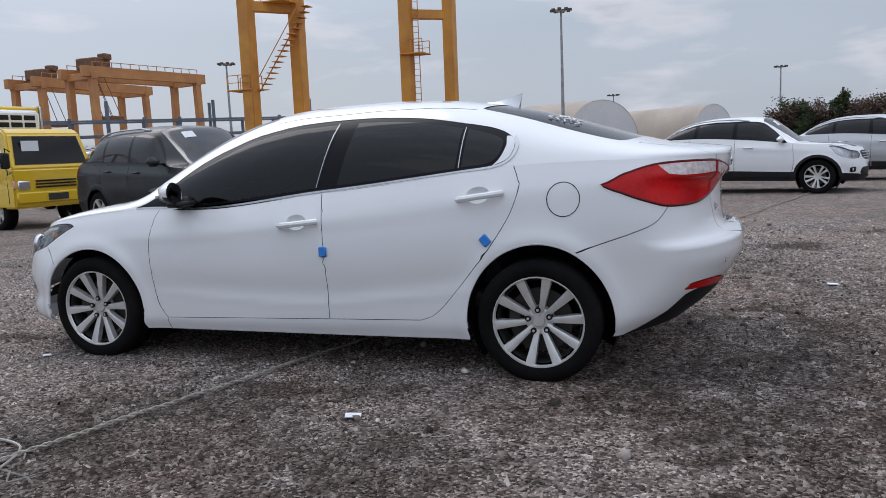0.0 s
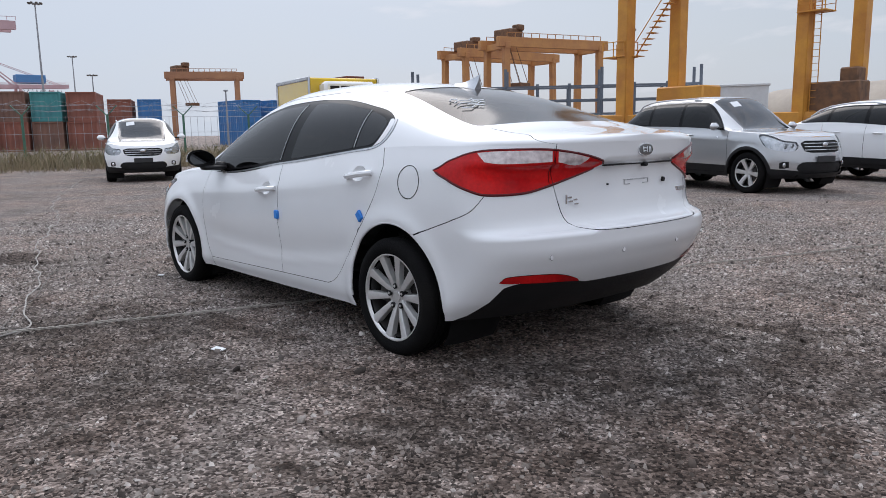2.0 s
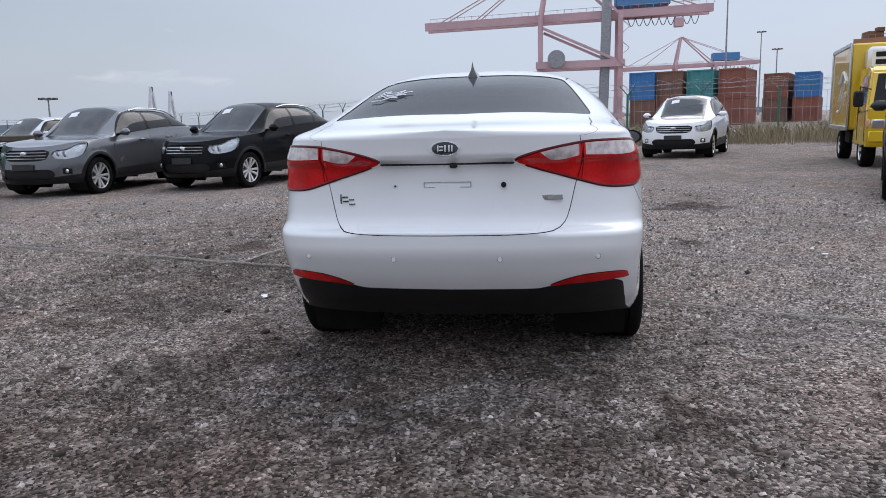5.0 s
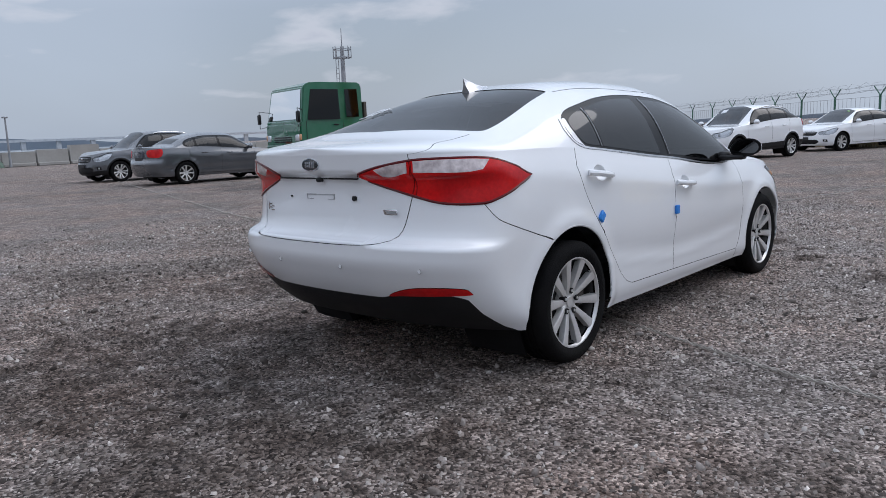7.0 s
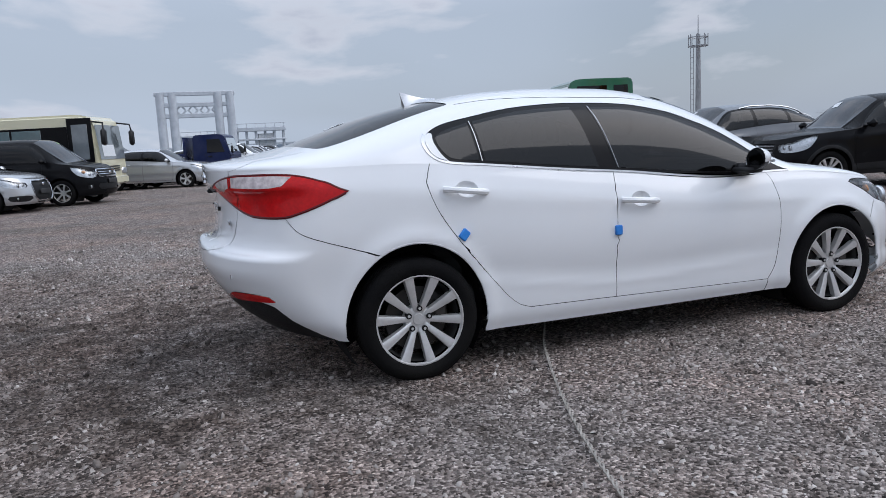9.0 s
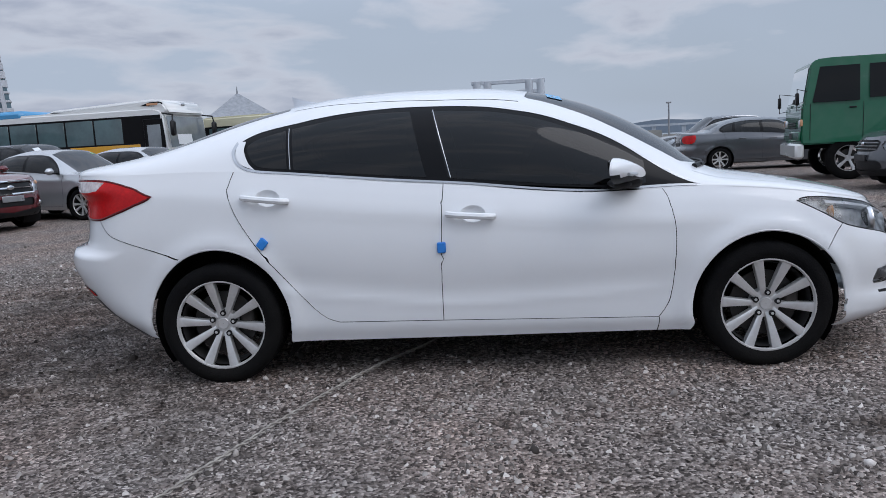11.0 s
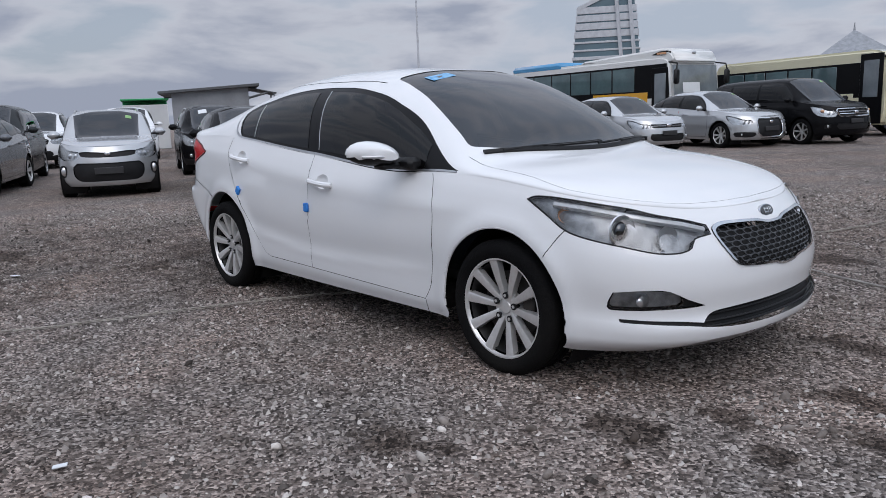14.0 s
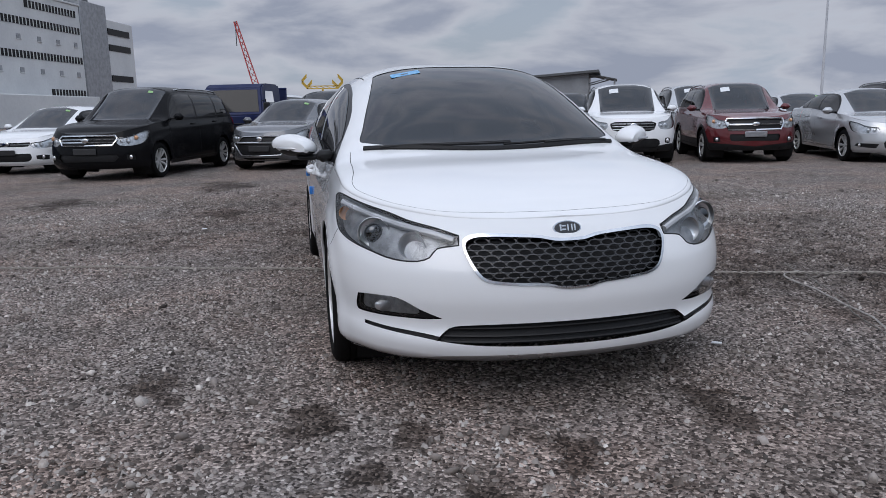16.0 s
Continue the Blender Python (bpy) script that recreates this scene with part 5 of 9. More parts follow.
def make_kind(name, label, category, material, S, bx, cladding=False, rails=False, spokes=10, rim=None, sheet=None, face="plain"):
    """A parked car of one kind, standing at the origin and facing -X. bx: the pillars along the side glass."""
    car = thing(name, label, category)
    f, r = float(S.xf(0.35)), float(S.xr(0.45))
    P = S.path
    R = S.hub + 0.01
    W = float(S.w(0.5))
    zn = float(S.zb(np.array(f + 0.1)))
    zl = float(S.zlow(f))
    zr = float(S.zb(np.array(r - 0.1)))
    holes = [P([("x", wx + S.arch * math.cos(a), S.hub + S.arch * math.sin(a)) for a in np.linspace(-0.6, math.pi + 0.6, 20)], closed=True, step=0.05) for wx in S.wheels]
    q = zn - zl
    head = [("x", f + 0.66, zn + 0.055), ("x", f + 0.50, zl + 0.80 * q), ("f", W * 0.80, zl + 0.68 * q), ("f", W * 0.60, zl + 0.70 * q), ("f", W * 0.54, zl + 0.80 * q), ("f", W * 0.56, zl + 0.90 * q), ("f", W * 0.75, zl + 0.95 * q), ("x", f + 0.48, zn + 0.045)]
    F = FACES[face]
    F2 = lambda pts: [("f", W * y, zl + z * q) for y, z in pts]
    grille, intake, fog = F2(F["grille"]), F2(F["intake"]), F2(F["fog"])
    tail = [("x", r - 0.36, zr - 0.03), ("x", r - 0.32, zr - 0.20), ("r", W * 0.78, zr - 0.25), ("r", W * 0.52, zr - 0.20), ("r", W * 0.52, zr - 0.05), ("r", W * 0.78, zr - 0.02)]
    wf, wr = S.wheels
    doors = [[("x", wf + 0.50, zl + 0.08), ("x", wf + 0.44, 0.6), ("x", wf + 0.47, 1.2)], [("x", bx[1], zl + 0.09), ("x", bx[1] - 0.01, 1.2)],
             [("x", wr - 0.42, zl + 0.10), ("x", wr - 0.20, 0.72), ("x", wr - 0.08, 1.2)], [("x", wf + 0.50, zl + 0.09), ("x", wr - 0.42, zl + 0.11)]]
    shapes = [("headlight", P(head, closed=True, step=0.05)), ("grille", P(grille, closed=F["grille"][0][0] > 0, step=0.05)), ("intake", P(intake, step=0.06)), ("fog", P(fog, closed=True, step=0.06)), ("tail", P(tail, closed=True, step=0.06))]
    um = S.km[-1]
    if cladding:
        hv = S.hv
        shapes.append(("cladding", np.array([[-0.01, -0.01], [um + 0.01, -0.01], [um + 0.01, 0.26 * hv], [um - 0.9, 0.25 * hv], [S.lf, 0.24 * hv], [0.5, 0.20 * hv], [-0.01, 0.13 * hv]])))
        for wx in S.wheels:
            shapes.append(("cladding", P([("x", wx + (S.arch + 0.055) * math.cos(a), S.hub + (S.arch + 0.055) * math.sin(a)) for a in np.linspace(-0.6, math.pi + 0.6, 18)], closed=True, step=0.06)))
    low = S.panels(False, shapes, [P(g, step=0.06) for g in doors], d=0.085, gap=0.004, holes=holes)
    U = lambda x, v: S.to_m(S.u_of(np.array(x), np.array(1.0)), np.array(v), True)
    poly = lambda pts: rounded([U(*p) for p in pts], True, 0.08)
    a, b, c, d = bx[0], bx[1], bx[2], bx[3]
    side = [("front_glass", poly([(a, 0.05), (a, 0.05), (b - 0.04, 0.05), (b - 0.04, 0.05), (b - 0.03, 0.44), (b - 0.03, 0.44), (a + 0.35, 0.44), (a + 0.02, 0.30)])),
            ("rear_glass", poly([(b + 0.05, 0.05), (b + 0.05, 0.05), (c - 0.03, 0.06), (c - 0.03, 0.06), (c - 0.06, 0.43), (c - 0.06, 0.43), (b + 0.04, 0.44), (b + 0.04, 0.44)])),
            ("quarter_glass", poly([(c + 0.04, 0.08), (c + 0.04, 0.08), (d - 0.06, 0.12), (d, 0.26), (d - 0.10, 0.38), (c + 0.02, 0.42), (c + 0.02, 0.42)])),
            ("pillar", poly([(a - 0.10, 0.03), (a - 0.10, 0.03), (d - 0.02, 0.07), (d + 0.06, 0.26), (d - 0.04, 0.42), (c, 0.47), (b, 0.48), (a + 0.30, 0.48), (a, 0.33)]))]
    hz = lambda z: float(np.interp(-z, -S.zt(np.linspace(c, r, 200)), np.linspace(c, r, 200)))
    rz0 = float(S.zt(np.array(r - 0.08)))
    zt1 = float(S.zt(np.array(max(c, 0.2))))
    z_top = zt1 - 0.09
    z_bot = max(rz0 + 0.06, zr + 0.08)
    xt, xb_ = hz(z_top), hz(z_bot)
    xcowl, xtop = kind_marks[name][0], kind_marks[name][1]
    side += [("windscreen", np.array([U(xcowl + 0.005, 1.01), U(xcowl + 0.01, 0.80), U(xcowl + 0.06, 0.56), U(xtop - 0.02, 0.545), U(xtop + 0.02, 0.80), U(xtop + 0.02, 1.01)])),
             ("rear_window", np.array([U(xt, 1.01), U(xt, 0.62), U(xb_, 0.60), U(xb_, 1.01)]))]
    up = S.panels(True, side, [rounded([U(f + 0.62, 0.10), U(xcowl - 0.05, 0.16)], False, 0.1), np.array([[0.0, 0.012], [0.55, 0.012], [1.1, 0.012]])], d=0.085, gap=0.004)
    get = lambda *ks: [g[k] for g in (low, up) for k in ks if k in g]
    skin("body", get("body"), material, car)
    skin("panel_gap", get("gap"), GAP, car, off=-0.006)
    if cladding:
        skin("cladding", get("cladding"), TRIM, car, "black plastic sill cladding", off=0.004)
    skin("windscreen", get("windscreen"), SCREEN, car, "dark windscreen")
    skin("rear_window", get("rear_window"), TINT, car, "dark rear window")
    skin("front_grille", get("grille"), TRIM, car, "black grille", off=-0.02)
    skin("lower_intake", get("intake"), TRIM, car, "black lower intake", off=-0.02)
    on_face = lambda y, z, off=0.0: S.spot(*S.low_yz(W * abs(y), zl + z * q, True), False, off)[0]

    def face_tube(pts, rad):
        """A rod over the nose through points given in shares of its half width and height, on both sides."""
        mb = MB()
        dense = [(pts[i][0] + (pts[i + 1][0] - pts[i][0]) * k / 4, pts[i][1] + (pts[i + 1][1] - pts[i][1]) * k / 4) for i in range(len(pts) - 1) for k in range(4)] + [pts[-1]]
        for sd in (1, -1):
            mb.tube([(p.x, sd * p.y, p.z) for p in (on_face(y, z, 0.004) for y, z in dense)], rad, 5)
        return mb

    for z, y0, y1, rad in F["bars"]:
        part("grille_bar", face_tube([(y0, z), (y1, z)], rad), F["metal"], car, "bright grille bar")
    if F["frame"]:
        part("grille_frame", face_tube(F["frame"], F["rod"]), F["metal"], car, "bright grille surround")
    p = on_face(0.0, F["badge"], 0.02)
    part("badge", MB().ball((p.x, 0, p.z), F["badge_r"], 12, (0.25, 1.2, 0.75)), CHROME, car)
    p, n = S.spot(*S.low_yz(0.0, zl + F["plate"] * q, True), False, 0.012)
    part("number_plate", MB().box((p.x, 0, p.z), (0.02, 0.44, 0.11), 0.006), SATIN if face == "twin_bar" else PLATE, car, "blank plate holder")
    p, n = S.spot(*S.low_yz(0.0, zr - 0.28, False), False, 0.008)
    part("number_plate", MB().box((p.x, 0, p.z), (0.02, 0.42, 0.12), 0.006), PLATE, car, "blank dark plate holder")
    for sd in (1, -1):
        fr = skin("window_frame", get("pillar"), GLOSSBLACK, car, "black window surround", off=-0.002, sides=(sd,))
        for k in ("front_glass", "rear_glass", "quarter_glass"):
            skin("window_glass", get(k), TINT, fr, "dark side glass", sides=(sd,))
        hl = skin("headlight", get("headlight"), CLEARLAMP, car, off=-0.03, sides=(sd,))
        skin("lens", get("headlight"), LENS, hl, sides=(sd,)).visible_shadow = False
        for y, rr in ((0.73, 0.050), (0.63, 0.040)):
            p, n = S.spot(*S.low_yz(W * y, zl + 0.81 * q, True), False, -0.036)
            part("reflector", MB().ball((p.x, sd * p.y, p.z), rr, 12, (0.35, 1, 1)), REFLECT, hl)
        skin("tail_light", get("tail"), REDLENS, car, off=0.006, sides=(sd,))
        fg = skin("fog_lamp", get("fog"), TRIM, car, off=-0.01, sides=(sd,))
        fy, fz = F["lamp"]
        p = on_face(fy, fz, -0.005)
        part("reflector", MB().ball((p.x, sd * p.y, p.z), F["lamp_r"], 10, (0.4, 0.8, 1.3) if face == "twin_tier" else (0.4, 1, 1)), REFLECT, fg)
        if F["amber"]:
            p = on_face(0.84, 0.86, -0.012)
            part("indicator", MB().ball((p.x + 0.03, sd * p.y, p.z + 0.03), 0.07, 10, (0.9, 0.5, 0.6)), AMBER, hl, "amber indicator")
        zbel = float(S.zb(np.array(a)))
        m = MB().box((a + 0.02, sd * (W + 0.075), zbel + 0.075), (0.13, 0.21, 0.135), 0.055)
        mir = part("door_mirror", m, material, car)
        part("mirror_foot", MB().box((a + 0.02, sd * (W - 0.01), zbel + 0.045), (0.09, 0.16, 0.03), 0.01), TRIM, mir)
        for x in (b - 0.28, c - 0.22):
            p, n = S.point(x, zbel - 0.10 + 0.03 * (x - a), 0.012)
            part("door_handle", MB().box((p.x, sd * p.y, p.z), (0.20, 0.03, 0.026), 0.01), material, car)
        for wx in S.wheels:
            wheel(car, (wx, sd * (W - 0.125), S.hub + 0.006), sd, R, R * 0.68, 0.21, spokes, rim or ALLOY, style="even" if spokes < 8 else "pair")
            part("arch_liner", MB().lathe([(S.arch + 0.004, W - 0.05), (S.arch + 0.01, W - 0.42), (0.05, W - 0.42)], (wx, 0, S.hub), 20, -35, 215, sy=sd), RUBBER, car)
        if rails:
            pts = []
            for x in np.linspace(xtop + 0.25, d - 0.05, 8):
                u, v = S.up_find(x, y=W * 0.66)
                p, n = S.spot(u, v, True, 0.035 if xtop + 0.3 < x < d - 0.1 else 0.0)
                pts.append((p.x, sd * p.y, p.z))
            part("roof_rail", MB().tube(pts, 0.016, 6), SATIN, car)
    if sheet is not None:
        big = sheet[0] == PAPER
        ys = np.linspace(0.16, 0.36, 6) if big else np.linspace(0.32, 0.42, 4)
        xs = np.linspace(xtop - 0.16, xtop - 0.28, 4) if big else np.linspace(xtop - 0.12, xtop - 0.18, 3)
        pts = []
        for y in ys:
            for x in xs:
                w = S.spot(*S.up_find(x, y=y), True, 0.004)[0]
                pts.append((w.x, sheet[1] * w.y, w.z))
        n = len(xs)
        fs = [(i * n + k, i * n + k + 1, (i + 1) * n + k + 1, (i + 1) * n + k) for i in range(len(ys) - 1) for k in range(n - 1)]
        part("windscreen_sheet", MB().add(pts, fs), sheet[0], car, "paper sheet behind the windscreen")
    H = float(S.zt(np.array(0.3)))
    part("cabin", MB().box(((a + d) / 2, 0, 0.62), (d - a + 0.2, W * 1.55, 0.5), 0.05).box((a + 0.95, 0.38, 0.95), (0.14, 0.48, 0.55), 0.05).box((a + 0.95, -0.38, 0.95), (0.14, 0.48, 0.55), 0.05), SEATMAT, car, "dark seats and floor")
    part("underbody", MB().box((0, 0, zl + 0.10), (r - f - 0.5, W * 1.2, 0.16), 0.04).box((0, 0, zl + 0.10), (S.wheels[1] - S.wheels[0] - 0.95, W * 1.8, 0.12), 0.03), RUBBER, car)
    return car


FACES = {}


def face_of(name, grille, intake, fog, bars=(), frame=(), rod=0.012, metal=None, badge=0.82, badge_r=0.055, plate=0.47, lamp=(0.78, 0.34), lamp_r=0.04, amber=False):
    """The openings of a car's nose, in shares of its half width and of its height from bumper to bonnet."""
    FACES[name] = dict(grille=grille, intake=intake, fog=fog, bars=bars, frame=frame, rod=rod, metal=metal or SATIN, badge=badge, badge_r=badge_r, plate=plate, lamp=lamp, lamp_r=lamp_r, amber=amber)


SLOT = [(0.72, 0.42), (0.84, 0.40), (0.84, 0.26), (0.72, 0.28)]
LOW = [(0, 0.40), (0.52, 0.40), (0.60, 0.24), (0.50, 0.14), (0, 0.13)]
face_of("plain", [(0, 0.93), (0.40, 0.93), (0.50, 0.88), (0.45, 0.68), (0.35, 0.64), (0, 0.63)], LOW, SLOT, bars=[(0.70 + 0.08 * k, 0, 0.45, 0.010) for k in range(3)])
face_of("slim", [(0, 0.91), (0.52, 0.92), (0.55, 0.86), (0.50, 0.76), (0, 0.75)], [(0, 0.48), (0.55, 0.48), (0.58, 0.36), (0.50, 0.18), (0, 0.17)], [(0.66, 0.40), (0.88, 0.40), (0.86, 0.24), (0.66, 0.26)], bars=[(0.83, 0.10, 0.53, 0.009)], badge=0.84, badge_r=0.065, plate=0.52)
face_of("twin_tier", [(0, 0.86), (0.40, 0.90), (0.56, 0.88), (0.55, 0.81), (0.42, 0.76), (0, 0.74)], [(0, 0.60), (0.60, 0.61), (0.68, 0.52), (0.67, 0.28), (0.54, 0.14), (0, 0.13)], [(0.82, 0.53), (0.93, 0.53), (0.92, 0.27), (0.84, 0.26)], badge=0.82, badge_r=0.040, plate=0.40, lamp=(0.88, 0.40), lamp_r=0.060)
face_of("hexagon", [(0, 0.86), (0.42, 0.86), (0.68, 0.62), (0.46, 0.24), (0, 0.22)], [(0, 0.12), (0.4, 0.12), (0.44, 0.09), (0.4, 0.06), (0, 0.06)], [(0.70, 0.44), (0.90, 0.56), (0.92, 0.42), (0.72, 0.32)], bars=[(0.66, 0, 0.60, 0.020)], frame=[(0, 0.89), (0.44, 0.88), (0.71, 0.63), (0.48, 0.21), (0, 0.19)], badge=0.78, badge_r=0.060, plate=0.44, lamp=(0.82, 0.44))
face_of("kidney", [(0.06, 0.90), (0.40, 0.92), (0.44, 0.84), (0.38, 0.62), (0.10, 0.60), (0.05, 0.74)], [(0, 0.44), (0.44, 0.46), (0.48, 0.36), (0.40, 0.12), (0, 0.11)], [(0.56, 0.32), (0.90, 0.34), (0.92, 0.26), (0.60, 0.18)], frame=[(0.05, 0.78), (0.10, 0.90), (0.40, 0.92), (0.44, 0.84), (0.38, 0.62), (0.10, 0.60), (0.05, 0.78)], rod=0.008, metal=CHROME, badge=1.0, badge_r=0.035, plate=0.44, lamp=(0.86, 0.28), lamp_r=0.03)
face_of("tall_shield", [(0, 0.95), (0.36, 0.95), (0.42, 0.84), (0.40, 0.30), (0.30, 0.16), (0, 0.15)], [(0.0, 0.09), (0.3, 0.09), (0.32, 0.07), (0.3, 0.05), (0, 0.05)], [(0.50, 0.34), (0.92, 0.36), (0.90, 0.18), (0.56, 0.14)], frame=[(0, 0.97), (0.37, 0.97), (0.44, 0.84), (0.42, 0.30), (0.31, 0.14), (0, 0.13)], metal=CHROME, badge=0.80, badge_r=0.05, plate=0.50, lamp=(0.80, 0.26), lamp_r=0.03)
face_of("twin_bar", [(0, 0.95), (0.56, 0.95), (0.60, 0.88), (0.54, 0.66), (0, 0.65)], [(0, 0.50), (0.52, 0.50), (0.54, 0.40), (0.50, 0.30), (0, 0.30)], SLOT, bars=[(0.80, 0, 0.56, 0.016)], frame=[(0, 0.97), (0.58, 0.97), (0.62, 0.88), (0.55, 0.64), (0, 0.63)], rod=0.022, metal=CHROME, badge=0.80, badge_r=0.06, plate=0.50, amber=True)
face_of("chrome_van", [(0, 0.95), (0.50, 0.95), (0.54, 0.88), (0.48, 0.72), (0, 0.71)], [(0, 0.44), (0.56, 0.44), (0.60, 0.34), (0.52, 0.22), (0, 0.22)], SLOT, bars=[(0.79, 0, 0.50, 0.010), (0.87, 0, 0.51, 0.010)], frame=[(0, 0.97), (0.52, 0.97), (0.57, 0.88), (0.50, 0.70), (0, 0.69)], rod=0.018, metal=CHROME, badge=0.83, badge_r=0.06, plate=0.52, amber=True)

kind_marks = {"compact_suv": (-0.98, -0.22), "large_suv": (-1.05, -0.25), "saloon": (-1.10, -0.30), "hatchback": (-1.05, -0.28), "people_carrier": (-1.55, -0.72), "minivan": (-1.28, -0.42), "pickup": (-0.95, -0.25), "city_car": (-0.98, -0.40)}
specs = {
    "compact_suv": (kind_shell(4.41, 1.82, 1.63, 2.63, 0.86, 0.24, 0.86, 0, 1.06, -0.98, -0.22, 1.10, 1.585, 2.02, 1.16, 1.05, 1.16), (-0.66, 0.28, 1.10, 1.70)),
    "large_suv": (kind_shell(4.70, 1.88, 1.74, 2.74, 0.86, 0.27, 0.93, 0, 1.12, -1.05, -0.25, 1.45, 1.70, 2.18, 1.22, 1.10, 1.15, p=4.0, tum=0.13, R=0.36), (-0.72, 0.30, 1.18, 1.92)),
    "saloon": (kind_shell(4.58, 1.80, 1.46, 2.72, 0.86, 0.19, 0.70, 0, 0.97, -1.10, -0.30, 0.92, 1.41, 1.72, 1.10, 0.93, 1.02, R=0.32), (-0.74, 0.22, 0.98, 1.30)),
    "hatchback": (kind_shell(4.22, 1.78, 1.48, 2.60, 0.87, 0.20, 0.74, 0, 0.99, -1.05, -0.28, 1.08, 1.43, 1.86, 1.10, 0.95, 1.05, R=0.32), (-0.70, 0.26, 1.02, 1.48)),
    "city_car": (kind_shell(3.60, 1.60, 1.49, 2.385, 0.70, 0.20, 0.82, 0, 1.01, -0.98, -0.40, 1.05, 1.45, 1.62, 1.12, 0.99, 1.08, p=4.6, tum=0.09, R=0.30), (-0.62, 0.24, 0.92, 1.32)),
    "minivan": (kind_shell(5.10, 1.96, 1.78, 3.00, 0.98, 0.23, 0.82, 0, 1.12, -1.28, -0.42, 1.95, 1.74, 2.42, 1.25, 1.08, 1.13, p=4.2, tum=0.12, R=0.34), (-0.86, 0.28, 1.36, 2.20)),
    "people_carrier": (kind_shell(4.95, 1.95, 1.77, 2.95, 0.92, 0.23, 0.90, 0, 1.12, -1.55, -0.72, 1.85, 1.73, 2.42, 1.25, 1.10, 1.14, p=4.4, tum=0.11, R=0.34), (-1.12, 0.10, 1.20, 2.15)),
    "pickup": (kind_shell(4.95, 1.86, 1.72, 2.90, 0.88, 0.34, 0.98, 0, 1.14, -0.95, -0.25, 0.72, 1.68, 1.02, 1.14, 1.10, 1.12, p=4.2, tum=0.12, R=0.37), (-0.66, 0.10, 0.66, 0.86)),
}
first = {}


def park(kind, x, y, heading, material, label, group="parked cars", scale=1.0, category="car", face="plain"):
    """Stands a car of the kind in the yard, its nose towards heading (degrees from +X)."""
    m = pose(x, y, 0, 0, 0, heading - 180) @ Matrix.Diagonal((scale, scale, scale, 1))
    if (kind, face) not in first:
        S, bx = specs[kind]
        ob = make_kind(kind, label, category, material, S, bx, cladding=kind in ("compact_suv", "large_suv", "pickup"), rails=kind in ("compact_suv", "large_suv", "city_car", "minivan"), sheet=(PAPER, 1) if "suv" in kind else (GREENSTICK, -1), spokes={"large_suv": 6, "people_carrier": 7, "hatchback": 5, "saloon": 8, "city_car": 8}.get(kind, 10), face=face)
        first[kind, face] = (ob, material)
        ob.matrix_basis = m
        tagged(ob, group=group)
        return ob
    src, base = first[kind, face]
    ob = copy_thing(src, m)
    tagged(ob, label, category, group)
    ob.scale = (scale, scale, scale)
    for c in ob.children_recursive:
        if c.type == "MESH" and c.data.materials[0] == base:
            c.material_slots[0].link = "OBJECT"
            c.material_slots[0].material = material
    return ob


G1, G2, G3 = "cars along the fence side", "cars in the long rows", "cars behind the rows"
park("compact_suv", -9.58, -5.78, -14.2, BLACK, "glossy black compact SUV with silver alloys on gravel", G1)
park("compact_suv", -8.58, -8.53, -5.0, GREY, "mid-grey metallic compact SUV beside a black one", G1)
park("compact_suv", -16.9, -16.2, -10, SILVER, "silver grey compact SUV in the second line", G1)
park("compact_suv", -19.12, -5.66, -15.9, WHITE, "white compact SUV with black sill cladding", G1)
park("compact_suv", -16.81, 4.24, -19.2, WHITE, "white compact SUV in front of the wire fence", G1, 1.02)
park("compact_suv", 3.45, 13.38, -15.5, WHITE, "white compact SUV with black lower sills", G1)
park("compact_suv", -0.88, 13.79, -12.3, WHITE, "white older SUV with dark wheels", G1, 1.0)
park("compact_suv", 6.76, 17.06, -15.2, SILVER, "silver compact SUV behind a white one", G1)
park("compact_suv", 10.55, 20.82, -15.0, WHITE, "white SUV at the end of the line", G1)
park("compact_suv", -7.93, -21.91, 0.8, GREY, "grey compact SUV behind a silver saloon", G1)
park("compact_suv", -14.42, 13.04, -16.7, WHITE, "white SUV behind a dark grey one", G1)
park("large_suv", -5.81, 6.01, -21.8, DARKGREY, "dark grey large SUV with a chrome barred grille", G1, 1.02, face="chrome_van")
park("large_suv", -8.29, 11.71, -13.9, GREY, "grey metallic large SUV with roof rails", G1, 0.97)
park("large_suv", -2.88, 10.37, -15.1, SILVER, "silver large SUV with roof rails", G1, 0.98)
park("saloon", -25.53, -4.14, -24.9, WHITE, "white saloon near the fence and dry grass", G1)
park("saloon", 2.80, 19.42, -11.8, SILVER, "silver saloon behind white SUVs", G1)
park("saloon", -7.88, -17.52, 178.8, GREY, "grey silver saloon seen from its tail", G1)
park("pickup", -15.11, -8.16, -17.4, RED, "dark red pickup truck with an open bed", G1, category="pickup truck")
# the long row, noses to the yard
park("large_suv", 11.05, -6.53, 160.5, WHITE, "white large SUV in a tight row", G2, 0.96)
park("large_suv", 10.32, -8.79, 160.5, RED, "dark red SUV with grey lower bumper", G2, 0.95, face="twin_bar")
park("saloon", 9.17, -11.23, 160.5, SILVER, "silver saloon with a split kidney-shaped grille", G2, face="kidney")
park("hatchback", 8.75, -14.39, 160.4, SILVER, "silver hatchback with dark alloys", G2, 1.0, face="slim")
park("saloon", 7.50, -17.01, 160.4, SILVER, "silver executive saloon with a large dark grille", G2, 1.06, face="tall_shield")
park("people_carrier", 6.17, -18.85, 160.3, BLACK, "black people carrier beside a cream bus", G2, 1.02, "van", face="chrome_van")
park("large_suv", 4.45, -26.9, 160.3, SILVER, "silver SUV with grey cladding beyond the bus", G2)
